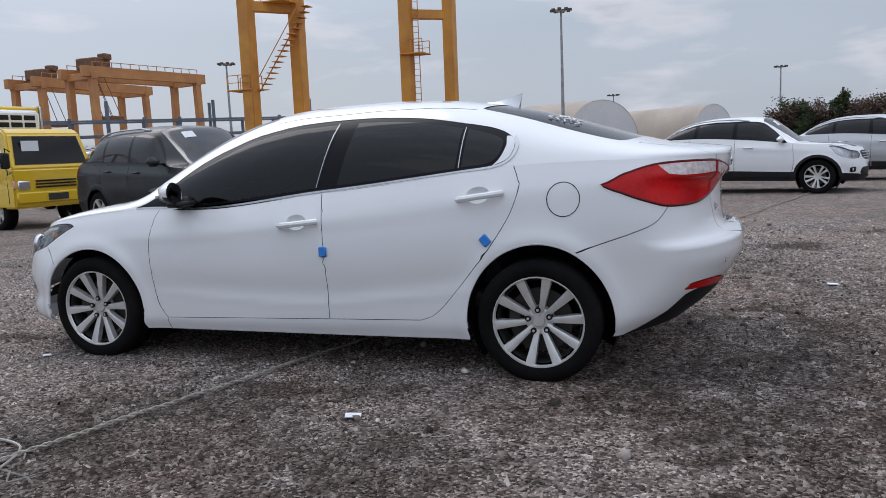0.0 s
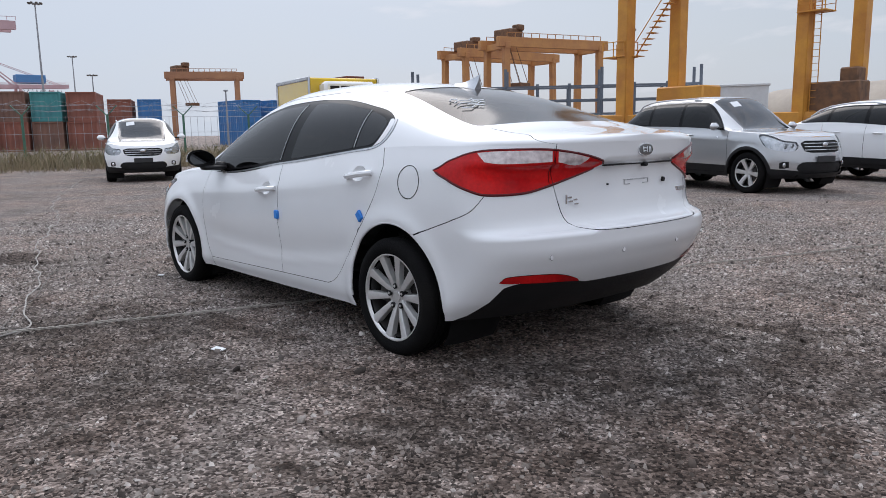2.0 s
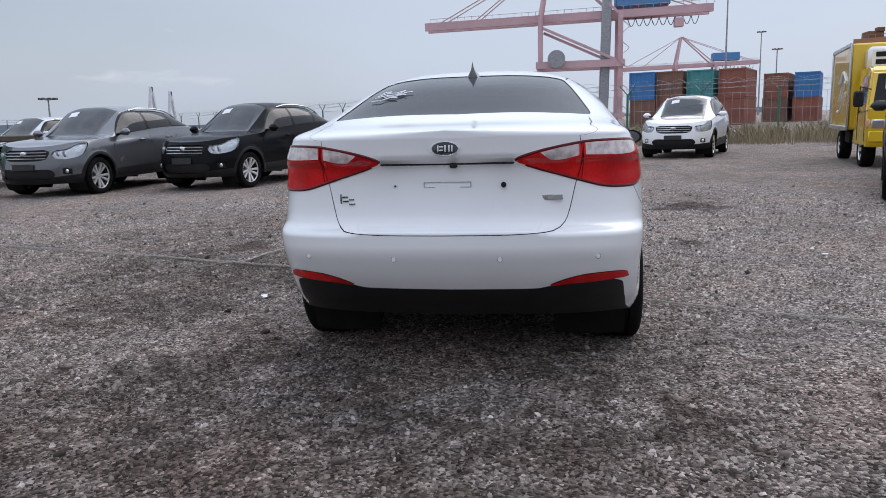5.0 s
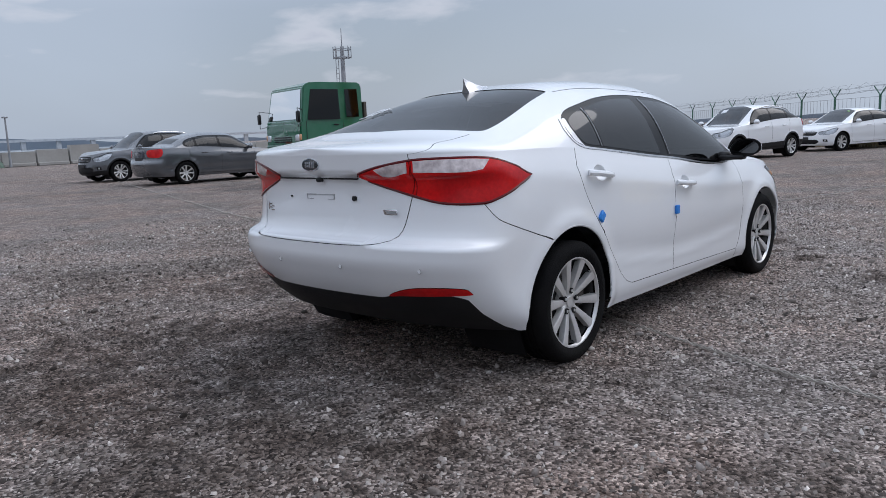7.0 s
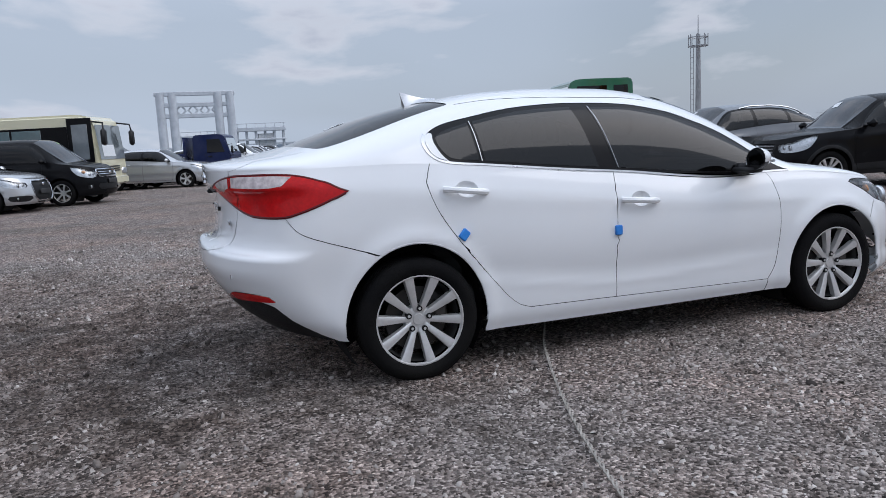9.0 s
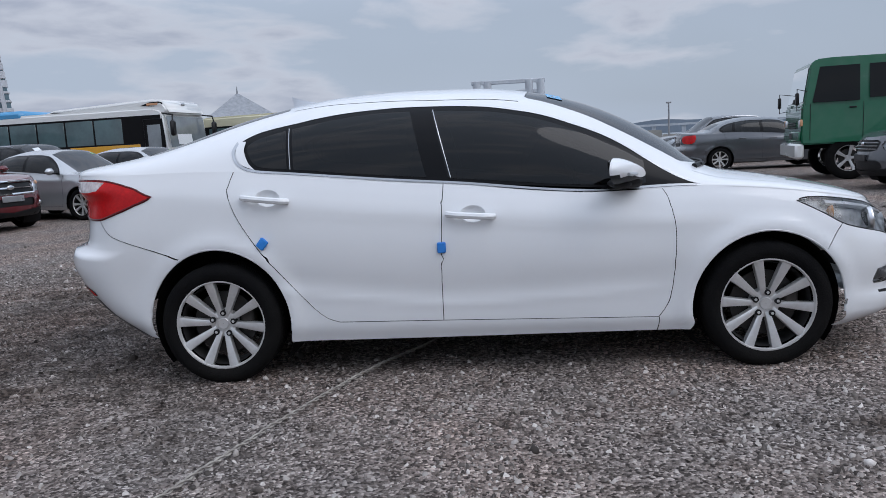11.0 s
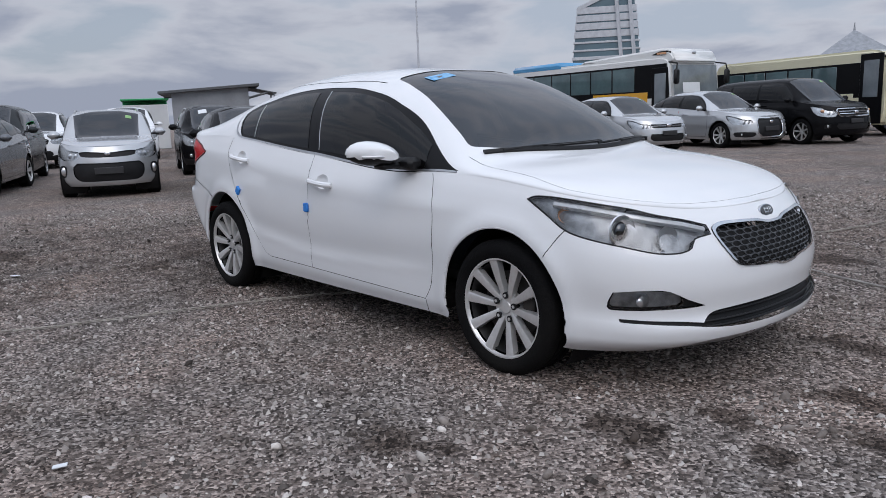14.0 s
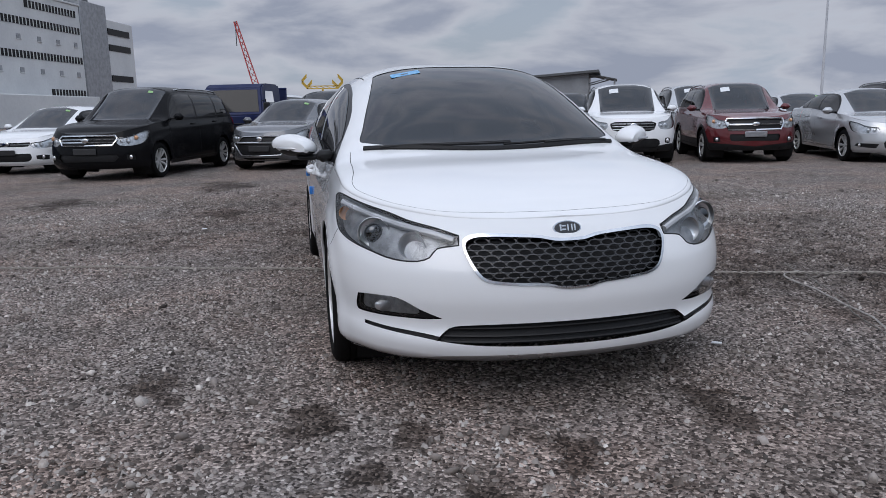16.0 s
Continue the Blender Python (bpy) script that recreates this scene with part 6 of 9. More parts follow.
park("hatchback", 2.75, -25.9, 160.3, SILVER, "silver hatchback beside a navy lorry", G2, face="slim")
park("saloon", 0.9, -30.9, 160.3, WHITE, "white saloon far down the row", G2)
park("people_carrier", -1.1, -40.2, 160.3, WHITE, "white people carrier far down the row", G2, 0.98, "van")
park("saloon", -2.6, -44.3, 160.3, SILVER, "silver saloon far down the row", G2)
park("compact_suv", -3.4, -47.3, 160.3, SILVER, "silver SUV far down the row", G2)
park("saloon", -4.2, -50.0, 160.3, WHITE, "white saloon far down the row", G2)
park("compact_suv", -5.0, -52.6, 160.4, DARKGREY, "dark SUV at the far end of the row", G2)
park("saloon", 9.13, -3.32, 160.5, BLACK, "black saloon with a chrome grille bar", G2)
park("city_car", 11.10, -1.48, 160.6, SILVER, "small silver hatchback with a wide black lower grille", G2, face="twin_tier")
park("hatchback", 13.16, 0.65, 155.6, GREY, "grey metallic hatchback with hexagon grille", G2, 1.02, face="hexagon")
park("minivan", 12.14, 3.81, 161.4, BLACK, "black people carrier with chrome grille", G2, 1.0, "van", face="chrome_van")
park("saloon", 14.6, 6.1, 161.2, WHITE, "white saloon beside a black people carrier", G2, face="slim")
park("saloon", 12.59, 8.92, 161.1, NAVY, "navy saloon at the edge of the row", G2)
park("compact_suv", 14.5, -5.1, 160.5, BLACK, "black SUV parked behind a black saloon", G3)
park("people_carrier", 16.3, -0.45, 160.6, DARKGREY, "grey people carrier behind the hatchbacks", G3, 1.0, "van")
park("large_suv", 22.7, -3.0, 160.5, WHITE, "white SUV behind a grey van", G3)
park("people_carrier", 24.9, -6.5, 160.5, WHITE, "white van behind a small hatchback", G3, 1.05, "van")
park("people_carrier", 20.49, 1.41, 160.6, WHITE, "white van behind a grey hatchback", G3, 1.03, "van")
park("compact_suv", 16.87, -7.45, 160.5, DARKGREY, "dark grey SUV in the second row", G3)
park("large_suv", 14.38, -10.28, 160.5, SILVER, "silver SUV in the second row", G3)
park("large_suv", 12.63, -15.69, 160.5, DARKGREY, "dark SUV in front of the coach", G3)
park("saloon", 13.50, -12.89, 160.5, SILVER, "silver saloon in the second row", G3)


# ---- lorries and buses ----
def lorry_wheels(t, xs, R, W, dual=()):
    for x in xs:
        for sd in (1, -1):
            wheel(t, (x, sd * (W / 2 - 0.12), R), sd, R, R * 0.60, 0.24, 5, DARKMETAL if x in dual else ALLOY, style="even")


def cab_over(t, x0, L, W, z0, H, material, rake=0.18, belt=None, lamp_z=None):
    """A forward-control cab, its face at x0."""
    b = belt or z0 + 0.48 * (H - z0)
    prof = [(x0 + 0.02, z0), (x0, z0 + 0.25), (x0 + 0.01, b - 0.04), (x0 + 0.05, b), (x0 + rake + 0.06, H - 0.12), (x0 + rake + 0.2, H - 0.02), (x0 + rake + 0.5, H), (x0 + L - 0.08, H - 0.01), (x0 + L, H - 0.1), (x0 + L, z0)]
    w = W / 2
    mb = MB()
    # inset the upper part for tumblehome
    n = len(prof)
    vs = []
    for y, k in ((-w, -1), (w, 1)):
        for x, z in prof:
            vs.append((x, y - k * 0.09 * max(0, (z - b) / (H - b)), z))
    fs = [(i, (i + 1) % n, n + (i + 1) % n, n + i) for i in range(n)] + [tuple(range(n))[::-1], tuple(range(n, 2 * n))]
    mb.add(vs, fs)
    me = mb.mesh("cab", 30)
    bm = bmesh.new()
    bm.from_mesh(me)
    bmesh.ops.bevel(bm, geom=list(bm.edges), offset=0.035, segments=2, affect="EDGES")
    bm.to_mesh(me)
    bm.free()
    me.shade_smooth()
    me.set_sharp_from_angle(angle=radians(30))
    cab = part("cab", me, material, t)
    # glass, a little proud
    d = Vector((rake + 0.01, 0, H - 0.12 - b)).normalized()
    nrm = Vector((-d.z, 0, d.x))

    def face(y, s):
        p = Vector((x0 + 0.05, y * (1 - 0.09 / w * s * 0.9), b)) + d * s * (H - 0.12 - b) / d.z * 1.0
        return p + nrm * 0.012

    g = MB().add([face(-w + 0.10, 0.06), face(w - 0.10, 0.06), face(w - 0.12, 0.92), face(-w + 0.12, 0.92)], [(0, 1, 2, 3)])
    part("windscreen", g, TINT, cab, "dark windscreen")
    for sd in (1, -1):
        yy = lambda z: sd * (w - 0.09 * max(0, (z - b) / (H - b)) + 0.008)
        z1, z2 = b + 0.03, H - 0.2
        q = [(x0 + 0.24, z1), (x0 + L * 0.62, z1), (x0 + L * 0.62, z2), (x0 + rake + 0.26, z2)]
        part("side_window", MB().add([(x, yy(z), z) for x, z in q], [(0, 1, 2, 3)]), TINT, cab, "dark door glass")
        if L > 1.7:
            q = [(x0 + L * 0.72, z1 + 0.05), (x0 + L * 0.92, z1 + 0.05), (x0 + L * 0.92, z2), (x0 + L * 0.72, z2)]
            part("side_window", MB().add([(x, yy(z), z) for x, z in q], [(0, 1, 2, 3)]), TINT, cab, "dark rear cab glass")
        line = MB()
        for xa in (x0 + 0.2, x0 + L * 0.66):
            line.tube([(xa, sd * (w + 0.002), z0 + 0.1), (xa, sd * (w + 0.002), b)], 0.006, 4)
        part("door_seam", line, GAP, cab)
        part("door_handle", MB().box((x0 + L * 0.55, sd * (w + 0.015), b - 0.12), (0.16, 0.03, 0.04), 0.01), TRIM, cab)
        lz = lamp_z or z0 + 0.42 * (b - z0) + 0.1
        hl = part("headlight", MB().box((x0 + 0.012, sd * (w - 0.20), lz), (0.06, 0.26, 0.20), 0.05), REFLECT, cab, "clear headlight")
        part("indicator", MB().box((x0 + 0.02, sd * (w - 0.03), lz + 0.02), (0.08, 0.06, 0.16), 0.02), AMBER, hl)
        arm = MB().tube([(x0 + 0.12, sd * (w - 0.06), b + 0.3), (x0 - 0.12, sd * (w + 0.16), b + 0.35), (x0 - 0.12, sd * (w + 0.16), b - 0.15), (x0 + 0.06, sd * (w - 0.02), b - 0.1)], 0.012, 6)
        mi = part("mirror_arm", arm, TRIM, cab)
        part("mirror", MB().box((x0 - 0.12, sd * (w + 0.18), b + 0.12), (0.07, 0.18, 0.30), 0.03), TRIM, mi)
    part("front_panel", MB().box((x0 - 0.012, 0, z0 + 0.20), (0.05, W * 0.96, 0.22), 0.04), material, cab)
    gr = MB()
    for k in range(3):
        gr.box((x0 - 0.012, 0, z0 + 0.40 + 0.06 * k), (0.03, W * 0.5, 0.03), 0.01)
    part("front_grille", gr, TRIM, cab, "black slatted grille")
    part("number_plate", MB().box((x0 - 0.045, 0, z0 + 0.2), (0.015, 0.42, 0.13), 0.004), PLATE, cab)
    return cab


def reefer(m):
    t = thing("refrigerated_lorry", "yellow light lorry with a refrigerated box body", "lorry")
    cab = cab_over(t, -2.45, 1.55, 1.70, 0.42, 1.98, YELLOW, belt=1.22)
    box = part("box_body", MB().box((0.70, 0, 1.62), (2.7, 1.84, 1.80), 0.04), YELLOW, t, "yellow insulated box")
    fr = MB()
    for sd in (1, -1):
        for z in (0.75, 2.5):
            fr.box((0.70, sd * 0.93, z), (2.74, 0.04, 0.09), 0.012)
        for x in (-0.64, 2.04):
            fr.box((x, sd * 0.93, 1.62), (0.09, 0.04, 1.80), 0.012)
    part("box_trim", fr, SATIN, box, "aluminium corner rails")
    for sd in (1, -1):
        dec = MB()
        for i in range(3):
            dec.tube([(-0.2 + 1.0 * t_ + 0.05 * i, sd * 0.925, 1.75 - 0.22 * i + 0.22 * math.sin(3.2 * t_ + i)) for t_ in np.linspace(0, 1, 10)], 0.03, 4)
        part("faded_swirl", dec, PAPER, box, "faded white swirl decal")
        part("round_decal", MB().cyl((0.55, sd * 0.90, 1.85), (0.55, sd * 0.925, 1.85), 0.17, n=20), RED, box, "faded red disc")
    cu = part("cooling_unit", MB().box((-0.85, 0, 2.18), (0.46, 1.35, 0.46), 0.07), BUSWHITE, t, "white cooling unit over the cab")
    v = MB()
    for i in range(2):
        for j in range(4):
            v.box((-1.085, -0.42 + 0.28 * j, 2.10 + 0.15 * i), (0.02, 0.24, 0.10), 0.01)
    part("vent", v, TRIM, cu, "dark vents")
    ch = MB().box((0.4, 0, 0.60), (4.2, 0.7, 0.16), 0.03).box((0.3, 0.6, 0.55), (0.7, 0.35, 0.3), 0.04)
    part("chassis", ch, RUBBER, t)
    lorry_wheels(t, (-1.75, 1.1), 0.33, 1.66)
    part("windscreen_sheet", MB().box((-2.325, 0.38, 1.62), (0.012, 0.34, 0.2), 0.0, Matrix.Translation((0.0, 0, 0.0))), PAPER, t, "paper sheet in the windscreen")
    t.matrix_basis = m


reefer(pose(-12.35, 7.75, 0, 0, 0, -12 - 180))


def green_lorry(m):
    t = thing("green_lorry", "dark green heavy lorry with a day cab and bare flatbed", "lorry")
    cab_over(t, -3.2, 2.0, 2.35, 0.85, 2.85, GREEN, rake=0.14, belt=1.80)
    part("bumper", MB().box((-3.22, 0, 0.70), (0.2, 2.35, 0.36), 0.05), BUSWHITE, t, "pale steel bumper")
    part("chassis", MB().box((0.6, 0, 0.85), (7.4, 0.85, 0.24), 0.03).box((-0.2, 0.8, 0.75), (1.0, 0.5, 0.5), 0.06), RUBBER, t)
    bed = part("flatbed", MB().box((1.6, 0, 1.18), (5.6, 2.35, 0.16), 0.03), DARKMETAL, t, "worn steel flatbed")
    hb = MB().box((-1.12, 0, 1.75), (0.08, 2.3, 1.1), 0.02)
    part("headboard", hb, DARKMETAL, bed)
    part("air_filter", MB().box((-1.02, 0.8, 2.1), (0.2, 0.45, 1.2), 0.06), RUBBER, t)
    lorry_wheels(t, (-2.15, 2.2, 3.3), 0.50, 2.3)
    t.matrix_basis = m @ Matrix.Diagonal((0.87, 0.87, 0.87, 1))


green_lorry(pose(-9.45, -11.75, 0, 0, 0, -13 - 180))


def navy_lorry(m, label):
    t = thing("navy_lorry", label, "lorry", "navy lorries")
    cab_over(t, -2.45, 1.55, 1.70, 0.42, 1.97, NAVY, belt=1.20)
    bed = part("flatbed", MB().box((0.95, 0, 0.85), (3.0, 1.74, 0.08), 0.01), NAVY, t)
    sb = MB()
    for sd in (1, -1):
        sb.box((0.95, sd * 0.86, 1.05), (3.0, 0.04, 0.36), 0.01)
    sb.box((2.45, 0, 1.05), (0.04, 1.74, 0.36), 0.01)
    part("dropside", sb, NAVY, bed)
    part("headboard", MB().box((-0.55, 0, 1.35), (0.06, 1.7, 1.0), 0.02).box((-0.55, 0, 1.86), (0.08, 1.7, 0.06), 0.02), NAVY, bed)
    part("chassis", MB().box((0.4, 0, 0.60), (4.4, 0.7, 0.16), 0.03), RUBBER, t)
    lorry_wheels(t, (-1.75, 1.35), 0.33, 1.66)
    t.matrix_basis = m
    return t


navy_lorry(pose(1.95, -28.9, 0, 0, 0, 160.3 - 180), "navy light lorry with an open flatbed in the row")
navy_lorry(pose(17.5, 1.5, 0, 0, 0, 160 - 180), "navy light lorry behind a black people carrier")


def bus(name, label, L, W, H, paint_top, paint_low, stripe, m, roof_pod=True, panes=7, door=True, band=(1.45, 2.45), glassmat=None):
    t = thing(name, label, "bus")
    glassmat = glassmat or PALE
    x0, x1, w = -L / 2, L / 2, W / 2
    prof = [(x0 + 0.10, 0.35), (x0, 0.8), (x0 + 0.02, band[0] - 0.2), (x0 + 0.14, H - 0.30), (x0 + 0.26, H - 0.10), (x0 + 0.6, H), (x1 - 0.3, H), (x1, H - 0.2), (x1, 0.4)]
    me = MB().prism(prof, -w, w).mesh("coach_body", 30)
    bm = bmesh.new()
    bm.from_mesh(me)
    bmesh.ops.bevel(bm, geom=list(bm.edges), offset=0.09, segments=3, affect="EDGES")
    bm.to_mesh(me)
    bm.free()
    me.shade_smooth()
    me.set_sharp_from_angle(angle=radians(32))
    body = part("coach_body", me, paint_top, t)
    for sd in (1, -1):
        part("lower_panel", MB().box((0.3, sd * (w + 0.002), 0.82), (L - 1.2, 0.02, 0.75), 0.006), paint_low, body)
        part("waist_stripe", MB().box((x0 + 1.15 + L * 0.15, sd * (w + 0.014), band[0] - 0.22), (L * 0.30, 0.02, 0.38), 0.006), stripe, body)
        part("window_band", MB().box((0.08, sd * (w + 0.001), sum(band) / 2 - 0.10), (L - 0.42, 0.02, band[1] - band[0] + 0.30), 0.006), GLOSSBLACK, body, "black window band")
        pw = (L - 2.3) / panes
        for i in range(panes):
            part("window_pane", MB().box((x0 + 1.75 + pw * (i + 0.5), sd * (w + 0.012), sum(band) / 2), (pw - 0.07, 0.012, band[1] - band[0] - 0.04), 0.005), glassmat, body, "greenish side pane")
        if door and sd > 0:
            dr = part("entry_door", MB().box((x0 + 0.56, sd * (w + 0.016), 1.45), (0.78, 0.03, 2.1), 0.02), GLOSSBLACK, body, "black folding entry door")
            part("door_pane", MB().box((x0 + 0.56, sd * (w + 0.034), 1.75), (0.5, 0.012, 1.1), 0.004), BUSSCREEN, dr)
        arm = MB().tube([(x0 + 0.3, sd * (w - 0.1), H - 0.22), (x0 - 0.20, sd * (w + 0.05), H - 0.30), (x0 - 0.22, sd * (w + 0.1), H - 0.5)], 0.03, 6)
        a = part("mirror_arm", arm, TRIM, body)
        part("mirror", MB().box((x0 - 0.22, sd * (w + 0.1), H - 0.75), (0.14, 0.26, 0.52), 0.06), TRIM, a)
        hl = part("headlight", MB().box((x0 + 0.02, sd * (w - 0.28), 0.78), (0.08, 0.36, 0.22), 0.06), REFLECT, body)
    d = Vector((0.12, 0, H - 0.30 - band[0] + 0.2))
    n = Vector((-d.z, 0, d.x)).normalized() * 0.015
    p0 = Vector((x0 + 0.02, 0, band[0] - 0.2))
    ws = [p0 + n + d * 0.02 + Vector((0, -w + 0.07, 0)), p0 + n + d * 0.02 + Vector((0, w - 0.07, 0)), p0 + n + d * 0.97 + Vector((0, w - 0.08, 0)), p0 + n + d * 0.97 + Vector((0, -w + 0.08, 0))]
    part("windscreen", MB().add(ws, [(0, 1, 2, 3)]), BUSSCREEN, body, "large windscreen")
    part("windscreen_sheet", MB().add([p0 + n * 1.3 + d * 0.1 + Vector((0, -0.2, 0)), p0 + n * 1.3 + d * 0.1 + Vector((0, 0.7, 0)), p0 + n * 1.3 + d * 0.42 + Vector((0, 0.7, 0)), p0 + n * 1.3 + d * 0.42 + Vector((0, -0.2, 0))], [(0, 1, 2, 3)]), PAPER, body)
    part("bumper", MB().box((x0 + 0.03, 0, 0.48), (0.14, W * 0.98, 0.28), 0.06), paint_low, body)
    g = MB()
    for k in range(3):
        g.box((x0 - 0.005, 0, 0.80 + 0.07 * k), (0.03, W * 0.36, 0.04), 0.01)
    part("front_grille", g, TRIM, body, "black grille")
    if roof_pod:
        wedge = [(x0 + 0.02, H - 0.26), (x0 + 0.10, H - 0.02), (x0 + 0.30, H + 0.22), (x0 + 0.55, H + 0.27), (x0 + 2.2, H + 0.20), (x0 + 4.6, H + 0.10), (x0 + 4.8, H - 0.02)]
        pm = MB().prism(wedge, -w * 0.93, w * 0.93).mesh("roof_pod", 30)
        bm = bmesh.new()
        bm.from_mesh(pm)
        bmesh.ops.bevel(bm, geom=list(bm.edges), offset=0.07, segments=3, affect="EDGES")
        bm.to_mesh(pm)
        bm.free()
        pm.shade_smooth()
        pod = part("roof_pod", pm, paint_top, body, "long white wedge roof pod")
        for sd in (1, -1):
            leaf = [(x0 + 0.20, sd * (w * 0.80), H + 0.10), (x0 + 0.34, sd * (w * 0.93 + 0.004), H + 0.17), (x0 + 0.70, sd * (w * 0.93 + 0.006), H + 0.16), (x0 + 1.05, sd * (w * 0.93 + 0.006), H + 0.06), (x0 + 0.60, sd * (w * 0.93 + 0.006), H + 0.02), (x0 + 0.26, sd * (w * 0.90 + 0.004), H + 0.03)]
            lamp = part("marker_lamp", MB().add([(x, y + sd * 0.01, z) for x, y, z in leaf] + [(x + 0.05, y - sd * 0.05, z) for x, y, z in leaf], [(0, 1, 2, 3, 4, 5)] + [(i, (i + 1) % 6, 6 + (i + 1) % 6, 6 + i) for i in range(6)]), GLOSSBLACK, pod, "black leaf-shaped marker lamp")
            part("lens", MB().box((x0 + 0.60, sd * (w * 0.93 + 0.022), H + 0.09), (0.42, 0.012, 0.07), 0.02), AMBER, lamp)
            part("corner_pillar", MB().beam((x0 + 0.05, sd * (w + 0.004), 0.9), (x0 + 0.20, sd * (w + 0.004), H - 0.3), 0.09, 0.05, 0.015), paint_top, body)
        part("pod_badge", MB().ball((x0 + 0.16, 0, H + 0.10), 0.09, 12, (0.3, 1.4, 0.6)), SATIN, pod)
        part("rear_roof", MB().box((x1 - 1.75, 0, H + 0.01), (3.3, W * 0.97, 0.34), 0.12), BUSBLUE, body, "blue painted rear roof")
        part("rear_glass_band", MB().box((x1 - 0.01, 0, sum(band) / 2), (0.05, W * 0.86, band[1] - band[0]), 0.02), GLOSSBLACK, body)
        for k in range(3):
            part("roof_hatch", MB().box((x0 + 5.2 + 0.05 * k, 0, H + 0.03 + 0.02 * k), (0.7 - 0.1 * k, 0.7 - 0.1 * k, 0.05), 0.015), paint_top, body)
    lorry_wheels(t, (x0 + 2.4 if roof_pod else x0 + 1.3, x1 - 3.0 if roof_pod else x1 - 1.7), 0.50 if roof_pod else 0.38, W - 0.05)
    part("interior", MB().box((0, 0, 0.75), (L - 0.8, W - 0.3, 0.5), 0.05).box((0.3, 0, 1.35), (L - 3.0, W - 0.5, 0.7), 0.1), SEATMAT, t, "dark seats")
    t.matrix_basis = m
    return t


coach = bus("coach", "white coach with blue rear roof and amber side stripe", 9.2, 2.5, 2.90, BUSWHITE, BUSWHITE, BUSYEL, pose(15.0, -22.2, 0, 0, 0, 171 - 180), band=(1.70, 2.58), glassmat=COACHGLASS, panes=6)
bus("minibus", "cream yellow minibus with dark side windows", 7.2, 2.05, 2.62, CREAM, CREAM, CREAM, pose(7.45, -23.85, 0, 0, 0, 161 - 180), roof_pod=False, panes=5, band=(1.35, 2.2), glassmat=COACHGLASS)

# ---- ground: one sheet of crushed stone out to the horizon ----
def lattice(x, y, scale, seed):
    """Smooth value noise on a lattice, -1 to 1."""
    x, y = np.asarray(x) / scale, np.asarray(y) / scale
    i, j = np.floor(x).astype(np.int64), np.floor(y).astype(np.int64)
    fx, fy = x - i, y - j
    fx, fy = fx * fx * (3 - 2 * fx), fy * fy * (3 - 2 * fy)

    def h(a, b):
        n = (a * 374761393 + b * 668265263 + seed * 974634777) & 0x7FFFFFFF
        n = (n ^ (n >> 13)) * 1274126177 & 0x7FFFFFFF
        return ((n ^ (n >> 16)) & 0xFFFF) / 32767.5 - 1

    return (h(i, j) * (1 - fx) + h(i + 1, j) * fx) * (1 - fy) + (h(i, j + 1) * (1 - fx) + h(i + 1, j + 1) * fx) * fy


def relief(x, y):
    return 0.010 * lattice(x, y, 1.3, 1) + 0.006 * lattice(x, y, 0.42, 2) + 0.005 * lattice(x, y, 0.13, 3)


STAINS = [(3.05, -0.92, 0.42), (-1.52, 1.69, 0.24), (-2.58, 0.14, 0.20), (-2.41, -0.56, 0.22), (-2.55, 0.85, 0.16), (2.55, 0.95, 0.26), (3.35, 0.4, 0.22), (6.2, 4.1, 0.9), (4.4, 1.8, 0.5), (8.0, 2.0, 1.1), (-0.35, -2.0, 0.42), (0.05, -1.25, 0.36), (0.6, -1.1, 0.24), (-1.3, -2.5, 0.5), (2.9, 0.45, 0.22), (2.66, 0.86, 0.2), (-2.1, 1.0, 0.22), (-2.25, -0.57, 0.2), (-1.75, 1.58, 0.14), (-2.9, 0.5, 0.3), (-2.3, 0.65, 0.2), (-3.6, -1.6, 0.7), (-4.5, 2.2, 0.9), (5.0, 5.5, 1.1), (3.0, 4.2, 0.6)]


def stain_shade_at(x, y):
    s = np.zeros_like(np.asarray(x, float))
    for cx, cy, r in STAINS:
        d = np.hypot(x - cx, (y - cy) * 1.5) / (0.8 * r) + 0.45 * lattice(x, y, r * 0.5, 11) + 0.25 * lattice(x, y, r * 0.18, 12)
        s = np.maximum(s, np.clip(1.35 - d, 0, 1))
    # broad patches behind and left of the car paint in its soft shadow
    for cx, cy, r in ((4.0, 0.4, 2.8), (3.4, -2.2, 2.4), (0.6, -2.9, 2.4), (2.7, 2.1, 1.3), (-2.2, -3.0, 1.8), (2.6, -1.0, 1.4), (3.2, -0.3, 1.3), (-0.4, -1.7, 1.0), (0.3, -1.35, 0.7)):
        d = np.hypot(x - cx, y - cy) / r + 0.4 * lattice(x, y, r * 0.4, 13)
        s = np.maximum(s, 0.50 * np.clip(1.4 - d, 0, 1))
    # stronger patches close to the car, dark soil and painted shade together
    for cx, cy, r in ((-0.1, -2.1, 1.3), (2.9, -1.0, 1.5), (0.9, -2.2, 0.8), (3.0, 0.4, 0.7)):
        d = np.hypot(x - cx, y - cy) / r + 0.5 * lattice(x, y, r * 0.3, 14)
        s = np.maximum(s, 0.74 * np.clip(1.4 - d, 0, 1))
    return s


